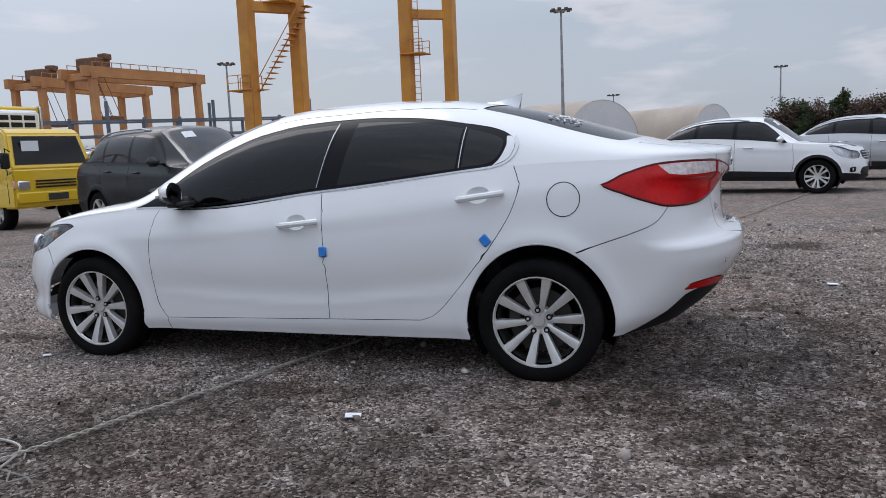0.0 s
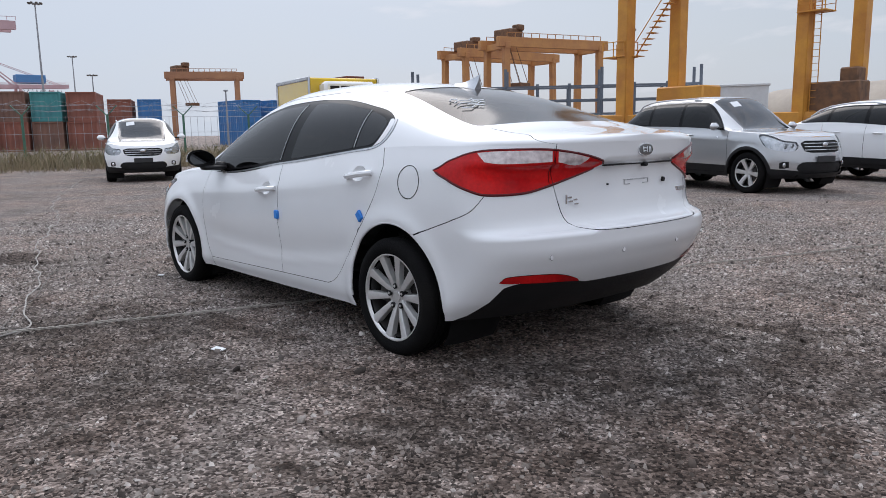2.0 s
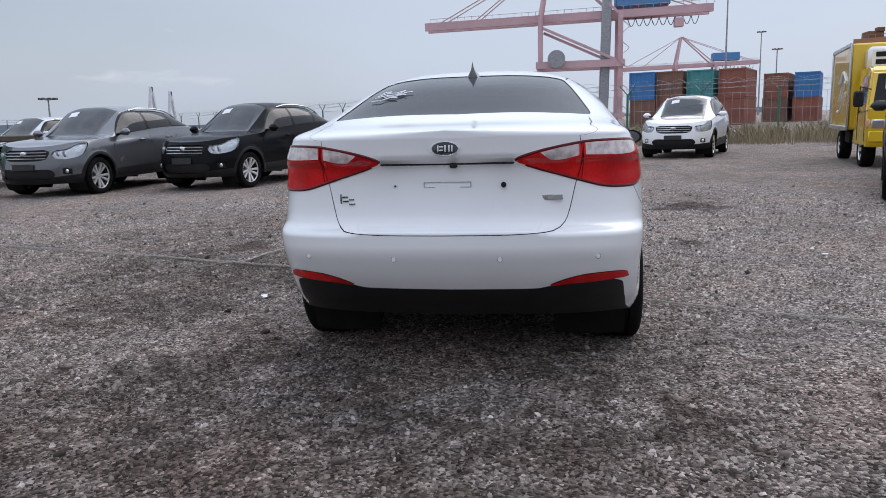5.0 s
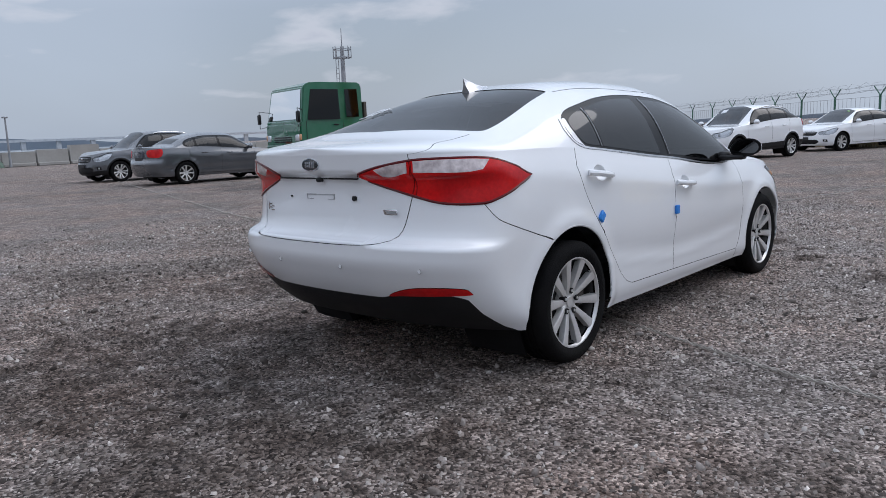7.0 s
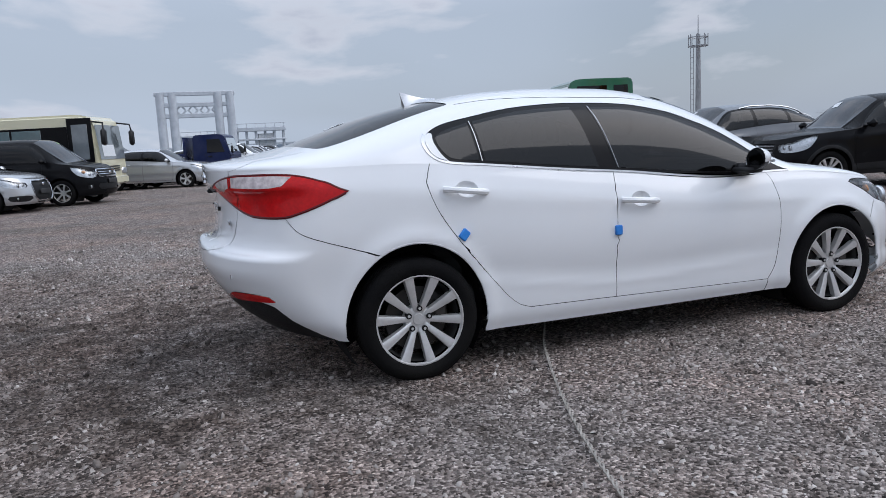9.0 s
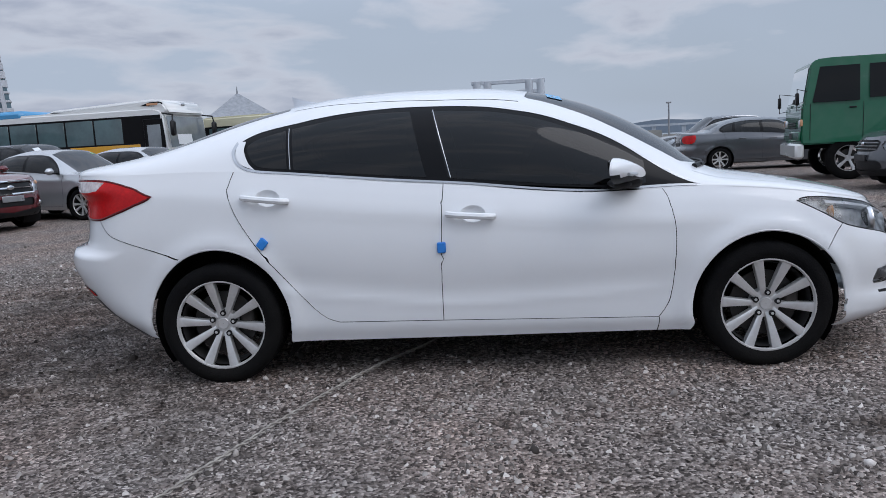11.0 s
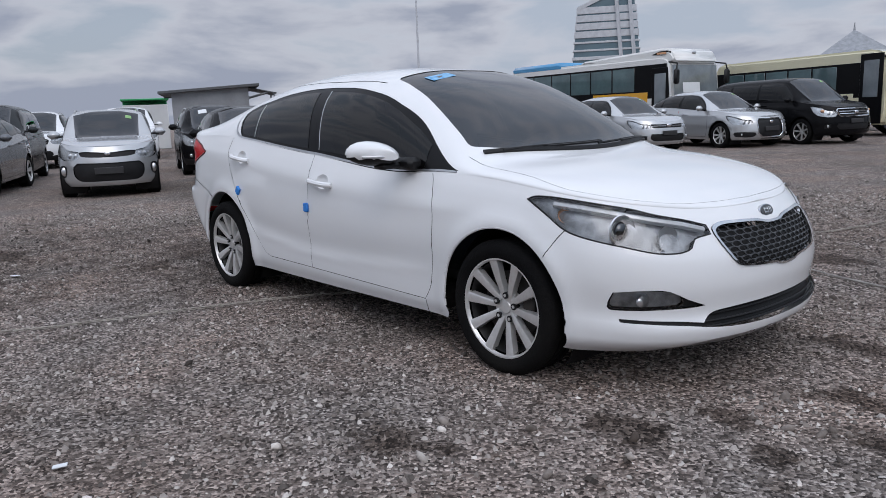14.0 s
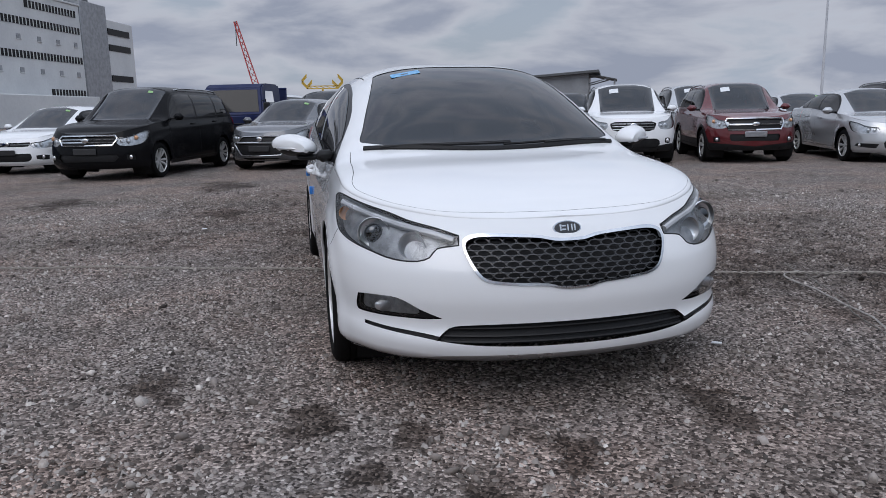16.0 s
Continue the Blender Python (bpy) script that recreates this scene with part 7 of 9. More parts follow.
def ragged(t, co, at):
    """Breaks the stains and the painted shade up into clumps."""
    n = t.nodes.new("ShaderNodeTexNoise")
    n.inputs["Scale"].default_value, n.inputs["Detail"].default_value = 7.0, 6
    n.inputs["Roughness"].default_value = 0.7
    t.links.new(co.outputs["Object"], n.inputs["Vector"])
    a = t.nodes.new("ShaderNodeMath")
    a.operation = "MULTIPLY_ADD"
    a.inputs[1].default_value = 0.42
    t.links.new(at.outputs["Fac"], a.inputs[0])
    t.links.new(n.outputs["Fac"], a.inputs[2])
    r = t.nodes.new("ShaderNodeMapRange")
    r.inputs[1].default_value, r.inputs[2].default_value = 0.60, 0.84
    r.inputs[3].default_value, r.inputs[4].default_value = 0.0, 0.80
    t.links.new(a.outputs[0], r.inputs[0])
    return r.outputs[0]


def earth_tint(t, co):
    """Broad patches: grey stone here, browner soil there."""
    big = t.nodes.new("ShaderNodeTexNoise")
    big.inputs["Scale"].default_value, big.inputs["Detail"].default_value = 0.45, 7
    big.inputs["Roughness"].default_value = 0.62
    t.links.new(co.outputs["Object"], big.inputs["Vector"])
    wr = t.nodes.new("ShaderNodeValToRGB")
    e = wr.color_ramp.elements
    e.new(0.5)
    for el, (p, c) in zip(e, ((0.34, (0.94, 0.895, 0.86)), (0.50, (1.155, 1.115, 1.095)), (0.66, (1.28, 1.25, 1.235)))):
        el.position, el.color = p, (*c, 1)
    t.links.new(big.outputs["Fac"], wr.inputs[0])
    # clods and hollows a hand's width across
    clod = t.nodes.new("ShaderNodeTexNoise")
    clod.inputs["Scale"].default_value, clod.inputs["Detail"].default_value = 5.5, 5
    clod.inputs["Roughness"].default_value = 0.68
    t.links.new(co.outputs["Object"], clod.inputs["Vector"])
    cr = t.nodes.new("ShaderNodeValToRGB")
    e = cr.color_ramp.elements
    e.new(0.5)
    for el, (p, c) in zip(e, ((0.32, (0.60, 0.56, 0.53)), (0.43, (1.0, 0.99, 0.98)), (0.66, (1.10, 1.10, 1.10)))):
        el.position, el.color = p, (*c, 1)
    t.links.new(clod.outputs["Fac"], cr.inputs[0])
    mul = t.nodes.new("ShaderNodeMixRGB")
    mul.blend_type = "MULTIPLY"
    mul.inputs[0].default_value = 1.0
    t.links.new(wr.outputs[0], mul.inputs[1])
    t.links.new(cr.outputs[0], mul.inputs[2])
    return mul.outputs[0]


def gravel_material():
    m, t, b = principled("crushed stone gravel")
    co = t.nodes.new("ShaderNodeTexCoord")

    def node(kind, **k):
        n = t.nodes.new(kind)
        for a, v in k.items():
            n.inputs[a].default_value = v
        return n

    def link(a, bb):
        t.links.new(a, bb)

    v1 = node("ShaderNodeTexVoronoi", Scale=80.0)
    v2 = node("ShaderNodeTexVoronoi", Scale=150.0)
    mid = node("ShaderNodeTexNoise", Scale=2.6, Detail=5.0)
    warm = node("ShaderNodeTexNoise", Scale=0.9, Detail=4.0)
    for n in (v1, v2, mid, warm):
        link(co.outputs["Object"], n.inputs["Vector"])
    sepc = t.nodes.new("ShaderNodeSeparateColor")
    link(v1.outputs["Color"], sepc.inputs[0])
    ramp = t.nodes.new("ShaderNodeValToRGB")
    e = ramp.color_ramp.elements
    for _ in range(3):
        e.new(0.5)
    for el, (p, c) in zip(e, ((0.0, (0.036, 0.032, 0.030)), (0.28, (0.118, 0.107, 0.099)), (0.6, (0.222, 0.203, 0.189)), (0.85, (0.345, 0.320, 0.300)), (1.0, (0.56, 0.53, 0.50)))):
        el.position, el.color = p, (*c, 1)
    link(sepc.outputs[0], ramp.inputs[0])
    tint = t.nodes.new("ShaderNodeMixRGB")
    tint.blend_type = "MULTIPLY"
    tint.inputs[0].default_value = 1.0
    wr = t.nodes.new("ShaderNodeValToRGB")
    wr.color_ramp.elements[0].position, wr.color_ramp.elements[0].color = 0.38, (0.98, 0.97, 0.98, 1)
    wr.color_ramp.elements[1].position, wr.color_ramp.elements[1].color = 0.66, (1.12, 0.98, 0.92, 1)
    link(warm.outputs["Fac"], wr.inputs[0])
    link(ramp.outputs[0], tint.inputs[1])
    link(wr.outputs[0], tint.inputs[2])
    dirt = t.nodes.new("ShaderNodeMixRGB")
    dirt.inputs[2].default_value = (0.085, 0.072, 0.062, 1)
    dr = t.nodes.new("ShaderNodeMapRange")
    dr.inputs[1].default_value, dr.inputs[2].default_value, dr.inputs[3].default_value, dr.inputs[4].default_value = 0.50, 0.72, 0.0, 0.42
    link(mid.outputs["Fac"], dr.inputs[0])
    link(dr.outputs[0], dirt.inputs[0])
    link(tint.outputs[0], dirt.inputs[1])
    patch = t.nodes.new("ShaderNodeMixRGB")
    patch.blend_type = "MULTIPLY"
    patch.inputs[0].default_value = 1.0
    link(dirt.outputs[0], patch.inputs[1])
    link(earth_tint(t, co), patch.inputs[2])
    # dark stains and the car's painted shade, multiplied into the stone colour
    at = t.nodes.new("ShaderNodeAttribute")
    at.attribute_name = "stain_shade"
    darkened = t.nodes.new("ShaderNodeMixRGB")
    darkened.blend_type = "MULTIPLY"
    darkened.inputs[2].default_value = (0.21, 0.18, 0.16, 1)
    link(ragged(t, co, at), darkened.inputs[0])
    link(patch.outputs[0], darkened.inputs[1])
    link(darkened.outputs[0], b.inputs["Base Color"])
    b.inputs["Roughness"].default_value = 0.92
    b.inputs["Specular IOR Level"].default_value = 0.15
    add = t.nodes.new("ShaderNodeMath")
    add.operation = "MULTIPLY_ADD"
    add.inputs[1].default_value = 0.4
    link(v2.outputs["Distance"], add.inputs[0])
    link(v1.outputs["Distance"], add.inputs[2])
    bp = t.nodes.new("ShaderNodeBump")
    bp.invert = True
    bp.inputs["Strength"].default_value, bp.inputs["Distance"].default_value = 1.0, 0.018
    link(add.outputs[0], bp.inputs["Height"])
    link(bp.outputs[0], b.inputs["Normal"])
    return m


def build_ground():
    near = np.arange(-7.5, 7.501, 0.06)
    far = 7.5 + 0.10 * (1.075 ** np.arange(1, 130) - 1) / 0.075
    far = far[far < 2600]
    ax = np.concatenate([-far[::-1], near, far])
    X, Y = np.meshgrid(ax, ax, indexing="ij")
    fade = np.clip((60 - np.hypot(X, Y)) / 40, 0, 1)
    Z = relief(X, Y) * fade
    n = len(ax)
    me = bpy.data.meshes.new("ground")
    me.vertices.add(n * n)
    me.vertices.foreach_set("co", np.stack([X, Y, Z], -1).astype(np.float32).ravel())
    i = (np.arange(n - 1)[:, None] * n + np.arange(n - 1)[None, :]).ravel()
    q = np.stack([i, i + n, i + n + 1, i + 1], -1).astype(np.int32)
    me.loops.add(q.size)
    me.loops.foreach_set("vertex_index", q.ravel())
    me.polygons.add(len(q))
    me.polygons.foreach_set("loop_start", np.arange(0, q.size, 4, dtype=np.int32))
    me.update(calc_edges=True)
    me.shade_smooth()
    a = me.attributes.new("stain_shade", "FLOAT", "POINT")
    a.data.foreach_set("value", stain_shade_at(X.ravel(), Y.ravel()).astype(np.float32))
    me.materials.append(gravel_material())
    return tagged(new("ground", me), "grey crushed stone yard with dark stained patches and painted car shade", "ground", kind="structure")


build_ground()


def stone_material():
    m, t, b = principled("loose stone chips")
    g = t.nodes.new("ShaderNodeNewGeometry")
    ramp = t.nodes.new("ShaderNodeValToRGB")
    e = ramp.color_ramp.elements
    for _ in range(4):
        e.new(0.5)
    for el, (p, c) in zip(e, ((0.0, (0.042, 0.037, 0.034)), (0.25, (0.116, 0.105, 0.097)), (0.5, (0.205, 0.184, 0.169)), (0.72, (0.300, 0.280, 0.263)), (0.92, (0.39, 0.37, 0.35)), (1.0, (0.58, 0.555, 0.53)))):
        el.position, el.color = p, (*c, 1)
    t.links.new(g.outputs["Random Per Island"], ramp.inputs[0])
    co = t.nodes.new("ShaderNodeTexCoord")
    n = t.nodes.new("ShaderNodeTexNoise")
    n.inputs["Scale"].default_value, n.inputs["Detail"].default_value = 90, 4
    t.links.new(co.outputs["Object"], n.inputs["Vector"])
    r = t.nodes.new("ShaderNodeMapRange")
    r.inputs[3].default_value, r.inputs[4].default_value = 0.72, 1.25
    t.links.new(n.outputs["Fac"], r.inputs[0])
    # the chips take the same stains and painted shade as the ground
    at = t.nodes.new("ShaderNodeAttribute")
    at.attribute_name = "stain_shade"
    hs = t.nodes.new("ShaderNodeHueSaturation")
    pt = t.nodes.new("ShaderNodeMixRGB")
    pt.blend_type = "MULTIPLY"
    pt.inputs[0].default_value = 1.0
    t.links.new(ramp.outputs[0], pt.inputs[1])
    t.links.new(earth_tint(t, co), pt.inputs[2])
    t.links.new(pt.outputs[0], hs.inputs["Color"])
    t.links.new(r.outputs[0], hs.inputs["Value"])
    darkened = t.nodes.new("ShaderNodeMixRGB")
    darkened.blend_type = "MULTIPLY"
    darkened.inputs[2].default_value = (0.26, 0.21, 0.18, 1)
    t.links.new(ragged(t, co, at), darkened.inputs[0])
    t.links.new(hs.outputs[0], darkened.inputs[1])
    t.links.new(darkened.outputs[0], b.inputs["Base Color"])
    b.inputs["Roughness"].default_value = 0.88
    b.inputs["Specular IOR Level"].default_value = 0.2
    bp = t.nodes.new("ShaderNodeBump")
    bp.inputs["Strength"].default_value, bp.inputs["Distance"].default_value = 0.5, 0.004
    t.links.new(n.outputs["Fac"], bp.inputs["Height"])
    t.links.new(bp.outputs[0], b.inputs["Normal"])
    return m


def scatter(count, shape_v, shape_f, rmin, rmax, spread, rng):
    """Places, sizes and turns of loose chips, as one vertex and face array."""
    k = int(count * 1.5)
    x, y = rng.uniform(-spread, spread, k), rng.uniform(-spread, spread, k)
    d = np.hypot(x, y)
    keep = rng.uniform(0, 1, k) < np.clip(0.55 + 0.45 * lattice(x, y, 0.5, 5), 0.15, 1) * np.clip((spread - d) / 2.0, 0, 1)
    x, y = x[keep][:count], y[keep][:count]
    n = len(x)
    r = rmin + (rmax - rmin) * rng.uniform(0, 1, n) ** 3.0
    ang, tl = rng.uniform(0, 2 * np.pi, n), rng.normal(0, 0.35, (n, 2))
    sq = np.stack([rng.uniform(0.8, 1.35, n), rng.uniform(0.6, 1.0, n), rng.uniform(0.6, 1.05, n)], -1)
    v = shape_v[None] * (1 + rng.normal(0, 0.16, (n, len(shape_v), 1))) * (sq * r[:, None])[:, None, :]
    v[..., 2] += v[..., 0] * tl[:, :1] + v[..., 1] * tl[:, 1:]
    c, s = np.cos(ang)[:, None], np.sin(ang)[:, None]
    vx, vy = v[..., 0] * c - v[..., 1] * s, v[..., 0] * s + v[..., 1] * c
    z0 = relief(x, y) + r * 0.22
    P = np.stack([vx + x[:, None], vy + y[:, None], v[..., 2] + z0[:, None]], -1).reshape(-1, 3)
    F = (shape_f[None] + (np.arange(n) * len(shape_v))[:, None, None]).reshape(-1, 3)
    D = np.repeat(stain_shade_at(x, y), len(shape_v))
    return P, F, D


def build_stones():
    rng = np.random.default_rng(4)
    wed_v = np.array([(1, 0.8, -0.6), (-0.9, 1, -0.6), (-1, -0.9, -0.6), (0.9, -1, -0.6), (0.55, 0.1, 1), (-0.6, -0.1, 0.9)], float)
    wed_f = np.array([(0, 1, 5), (0, 5, 4), (2, 3, 4), (2, 4, 5), (3, 0, 4), (1, 2, 5)])
    bm = bmesh.new()
    bmesh.ops.create_icosphere(bm, subdivisions=1, radius=1.0)
    ico_v = np.array([tuple(v.co) for v in bm.verts])
    ico_f = np.array([[v.index for v in f.verts] for f in bm.faces])
    bm.free()
    P1, F1, D1 = scatter(275000, wed_v, wed_f, 0.0036, 0.0130, 8.0, rng)
    P2, F2, D2 = scatter(5200, ico_v, ico_f, 0.009, 0.026, 9.0, rng)
    P, F, D = np.vstack([P1, P2]), np.vstack([F1, F2 + len(P1)]).astype(np.int32), np.concatenate([D1, D2])
    me = bpy.data.meshes.new("gravel")
    me.vertices.add(len(P))
    me.vertices.foreach_set("co", P.astype(np.float32).ravel())
    me.loops.add(F.size)
    me.loops.foreach_set("vertex_index", F.ravel())
    me.polygons.add(len(F))
    me.polygons.foreach_set("loop_start", np.arange(0, F.size, 3, dtype=np.int32))
    me.update(calc_edges=True)
    a = me.attributes.new("stain_shade", "FLOAT", "POINT")
    a.data.foreach_set("value", D.astype(np.float32))
    me.materials.append(stone_material())
    tagged(new("gravel", me), "loose grey stone chips of mixed sizes", "gravel", kind="stuff")


build_stones()

# ---- ropes and litter on the ground ----
ROPE = surf("worn cream rope", (0.42, 0.39, 0.345), (0.20, 0.18, 0.16), scale=30, rough=0.9)

PALECORD = surf("pale nylon cord", (0.46, 0.435, 0.40), (0.24, 0.225, 0.21), scale=20, rough=0.8)
CORD = surf("grey weathered cord", (0.22, 0.20, 0.18), (0.09, 0.08, 0.07), scale=20, rough=0.9)


def ground_rope(label, pts, r, twist=True, category="rope", material=None):
    path = rounded([np.array(p, float) for p in pts], False, 0.05)
    if not twist:
        k = np.arange(len(path)) * 0.05
        path = path + 0.022 * np.stack([np.sin(k * 5.3) + 0.6 * np.sin(k * 11.9), np.cos(k * 4.1) + 0.6 * np.sin(k * 9.7 + 1)], -1)
    z = relief(path[:, 0], path[:, 1]) + r + 0.012
    mb = MB()
    if twist:
        s = np.concatenate([[0], np.cumsum(np.linalg.norm(np.diff(path, axis=0), axis=1))])
        fine = np.arange(0, s[-1], 0.018)
        fx, fy, fz = (np.interp(fine, s, a) for a in (path[:, 0], path[:, 1], z))
        d = np.gradient(np.stack([fx, fy], -1), axis=0)
        d /= np.linalg.norm(d, axis=1, keepdims=True)
        for k in range(2):
            ph = fine / 0.11 * 2 * np.pi + k * np.pi
            c, sn = np.cos(ph) * r * 0.85, np.sin(ph) * r * 0.85
            mb.tube(list(zip(fx - d[:, 1] * c, fy + d[:, 0] * c, fz + sn)), r * 0.62, 5)
    else:
        mb.tube([(a, b, c) for (a, b), c in zip(path, z)], r, 5)
    return tagged(part("rope", mb, material or ROPE), label, category)


ground_rope("long twisted cream rope lying across the gravel under the car", [(-6.5, -21.0), (-2.2, -8.0), (-1.04, -3.84), (-0.64, -2.73), (-0.19, -1.3), (0.22, 0.0), (0.58, 0.7), (0.93, 1.55), (1.16, 2.25), (1.42, 3.1), (2.7, 7.0), (6.2, 18.0)], 0.0072)
ground_rope("thin pale cord trailing over the gravel", [(-17.0, 2.6), (-9.96, 0.23), (-7.15, -0.37), (-4.41, -1.25), (-2.36, -1.71), (-1.02, -2.09), (-0.57, -2.2), (-0.45, -2.36)], 0.0054, False, material=PALECORD)
ground_rope("frayed knot of cord on the rope", [(-0.42, -2.30), (-0.55, -2.22), (-0.66, -2.30), (-0.56, -2.42), (-0.42, -2.34), (-0.30, -2.44), (-0.22, -2.36)], 0.004, False, "cord", CORD)
ground_rope("thin dark line trailing from the rope", [(-0.19, -2.47), (-1.16, -2.08), (-1.79, -1.83), (-2.6, -1.5)], 0.004, False, material=CORD)
for x, y, sx, a in ((0.64, -1.51, 0.045, 20), (-1.69, -0.95, 0.03, 50), (3.1, 1.9, 0.05, 10), (-0.9, 2.6, 0.03, 70)):
    tagged(part("paper_scrap", MB().box((0, 0, 0), (sx * 1.6, sx, 0.006), 0.002, pose(x, y, float(relief(x, y)) + 0.014, 4, 3, a)), PAPER), "small pale scrap of litter on the gravel", "litter", "litter scraps")

# ---- steelwork: cranes, masts, fence ----
CRANE_Y = surf("yellow crane paint", (0.62, 0.29, 0.04), (0.46, 0.19, 0.04), scale=0.7, rough=0.55, bump=0.05)
CRANE_O = surf("weathered orange crane paint", (0.50, 0.24, 0.08), (0.36, 0.16, 0.07), scale=0.3, rough=0.7)
CRANE_B = surf("faded brown crane paint", (0.40, 0.20, 0.10), (0.30, 0.14, 0.08), scale=0.3, rough=0.7)
# quay cranes: red lightened to pink, the distance haze put into the colour
CRANE_R = surf("red crane paint paled by haze", (0.56, 0.375, 0.39), (0.47, 0.32, 0.345), scale=0.1, rough=0.7)
STEEL = surf("grey galvanised steel", (0.33, 0.34, 0.36), (0.24, 0.25, 0.26), scale=1.5, rough=0.5, metal=0.4)
PALESTEEL = surf("pale painted steel", (0.55, 0.57, 0.60), (0.45, 0.47, 0.50), scale=0.5, rough=0.6)
BLUEP = surf("blue machinery paint", (0.08, 0.22, 0.45), rough=0.6)
FENCEG = surf("green fence paint", (0.06, 0.16, 0.11), rough=0.6)
RUST = surf("rusty machinery", (0.20, 0.10, 0.05), (0.10, 0.06, 0.04), scale=2, rough=0.8)


def yard_gantry():
    """Rubber-tyred gantry: four legs, sill beams, high girders, stair and platforms."""
    t = thing("gantry_crane", "tall yellow rubber-tyred gantry crane with a leg stair", "crane")
    A = [(-28.3, 39.7), (-26.0, 42.4)]
    Bq = [(-20.3, 48.6), (-17.6, 50.8)]
    H = 21.0
    for pr in (A, Bq):
        for x, y in pr:
            part("leg", MB().beam((x, y, 0.9), (x + 0.1, y, H), 0.95, 0.85, 0.06), CRANE_Y, t)
        (x0, y0), (x1, y1) = pr
        part("sill_beam", MB().beam((x0 - 1.1 * (x1 - x0), y0 - 1.1 * (y1 - y0), 1.5), (x1 + 0.9 * (x1 - x0), y1 + 0.9 * (y1 - y0), 1.5), 0.9, 1.1, 0.06), CRANE_Y, t)
        part("cross_beam", MB().beam((x0, y0, 11.6), (x1, y1, 11.6), 0.5, 0.7, 0.05), CRANE_Y, t)
        for f in (-0.8, 0.2, 0.9, 1.8):
            cx, cy = x0 + f * (x1 - x0), y0 + f * (y1 - y0)
            d = Vector((y1 - y0, x0 - x1, 0)).normalized() * 0.35
            part("tyre", MB().cyl((cx - d.x, cy - d.y, 0.75), (cx + d.x, cy + d.y, 0.75), 0.75, n=20), TYRE, t)
    for i in range(2):
        part("girder", MB().beam((*A[i], H + 0.6), (*Bq[i], H + 0.6), 1.2, 1.6, 0.08), CRANE_Y, t)
    part("engine_house", MB().box((-24.8, 42.0, 2.9), (3.6, 2.2, 1.9), 0.1, None), CRANE_Y, t, "yellow engine house")
    part("machinery", MB().box((-18.6, 49.6, 3.0), (4.0, 1.6, 2.0), 0.1).box((-17.6, 50.0, 4.3), (1.2, 1.2, 1.2), 0.1), RUST, t, "rusty winch machinery")
    st = MB()
    for k in range(16):
        f = k / 15
        x, y, z = -27.6 + 2.7 * f, 40.2 + 1.9 * f, 6.0 + 5.6 * f
        st.box((x, y, z), (0.5, 0.8, 0.04), 0)
    st.beam((-27.9, 40.2, 5.9), (-24.9, 42.0, 11.6), 0.08)
    st.beam((-27.9, 40.2, 6.9), (-24.9, 42.0, 12.6), 0.06)
    part("stair", st, CRANE_Y, t, "slanting access stair")
    for x, y, z in ((-28.9, 39.9, 6.0), (-19.6, 48.6, 8.6), (-26.6, 41.2, 11.9)):
        pf = part("platform", MB().box((x, y, z), (1.9, 1.6, 0.08), 0.01), CRANE_Y, t, "railed platform")
        for s_ in (-0.75, 0.75):
            for a in (-0.9, 0, 0.9):
                part("post", MB().beam((x + a, y + s_, z), (x + a, y + s_, z + 1.0), 0.05), CRANE_Y, pf)
            part("handrail", MB().beam((x - 0.9, y + s_, z + 1.0), (x + 0.9, y + s_, z + 1.0), 0.05), CRANE_Y, pf)
            part("knee_rail", MB().beam((x - 0.9, y + s_, z + 0.5), (x + 0.9, y + s_, z + 0.5), 0.04), CRANE_Y, pf)
    for x, y in ((-28.75, 39.95), (-19.55, 48.75)):
        ld = MB()
        for k in range(34):
            ld.beam((x - 0.2, y - 0.1, 1.2 + 0.45 * k), (x + 0.2, y + 0.1, 1.2 + 0.45 * k), 0.035)
        ld.beam((x - 0.2, y - 0.1, 1), (x - 0.2, y - 0.1, 16.5), 0.05)
        ld.beam((x + 0.2, y + 0.1, 1), (x + 0.2, y + 0.1, 16.5), 0.05)
        part("ladder", ld, CRANE_Y, t)
    t.matrix_basis = pose(0, 0, 0, 0, 0, -2.3)


yard_gantry()


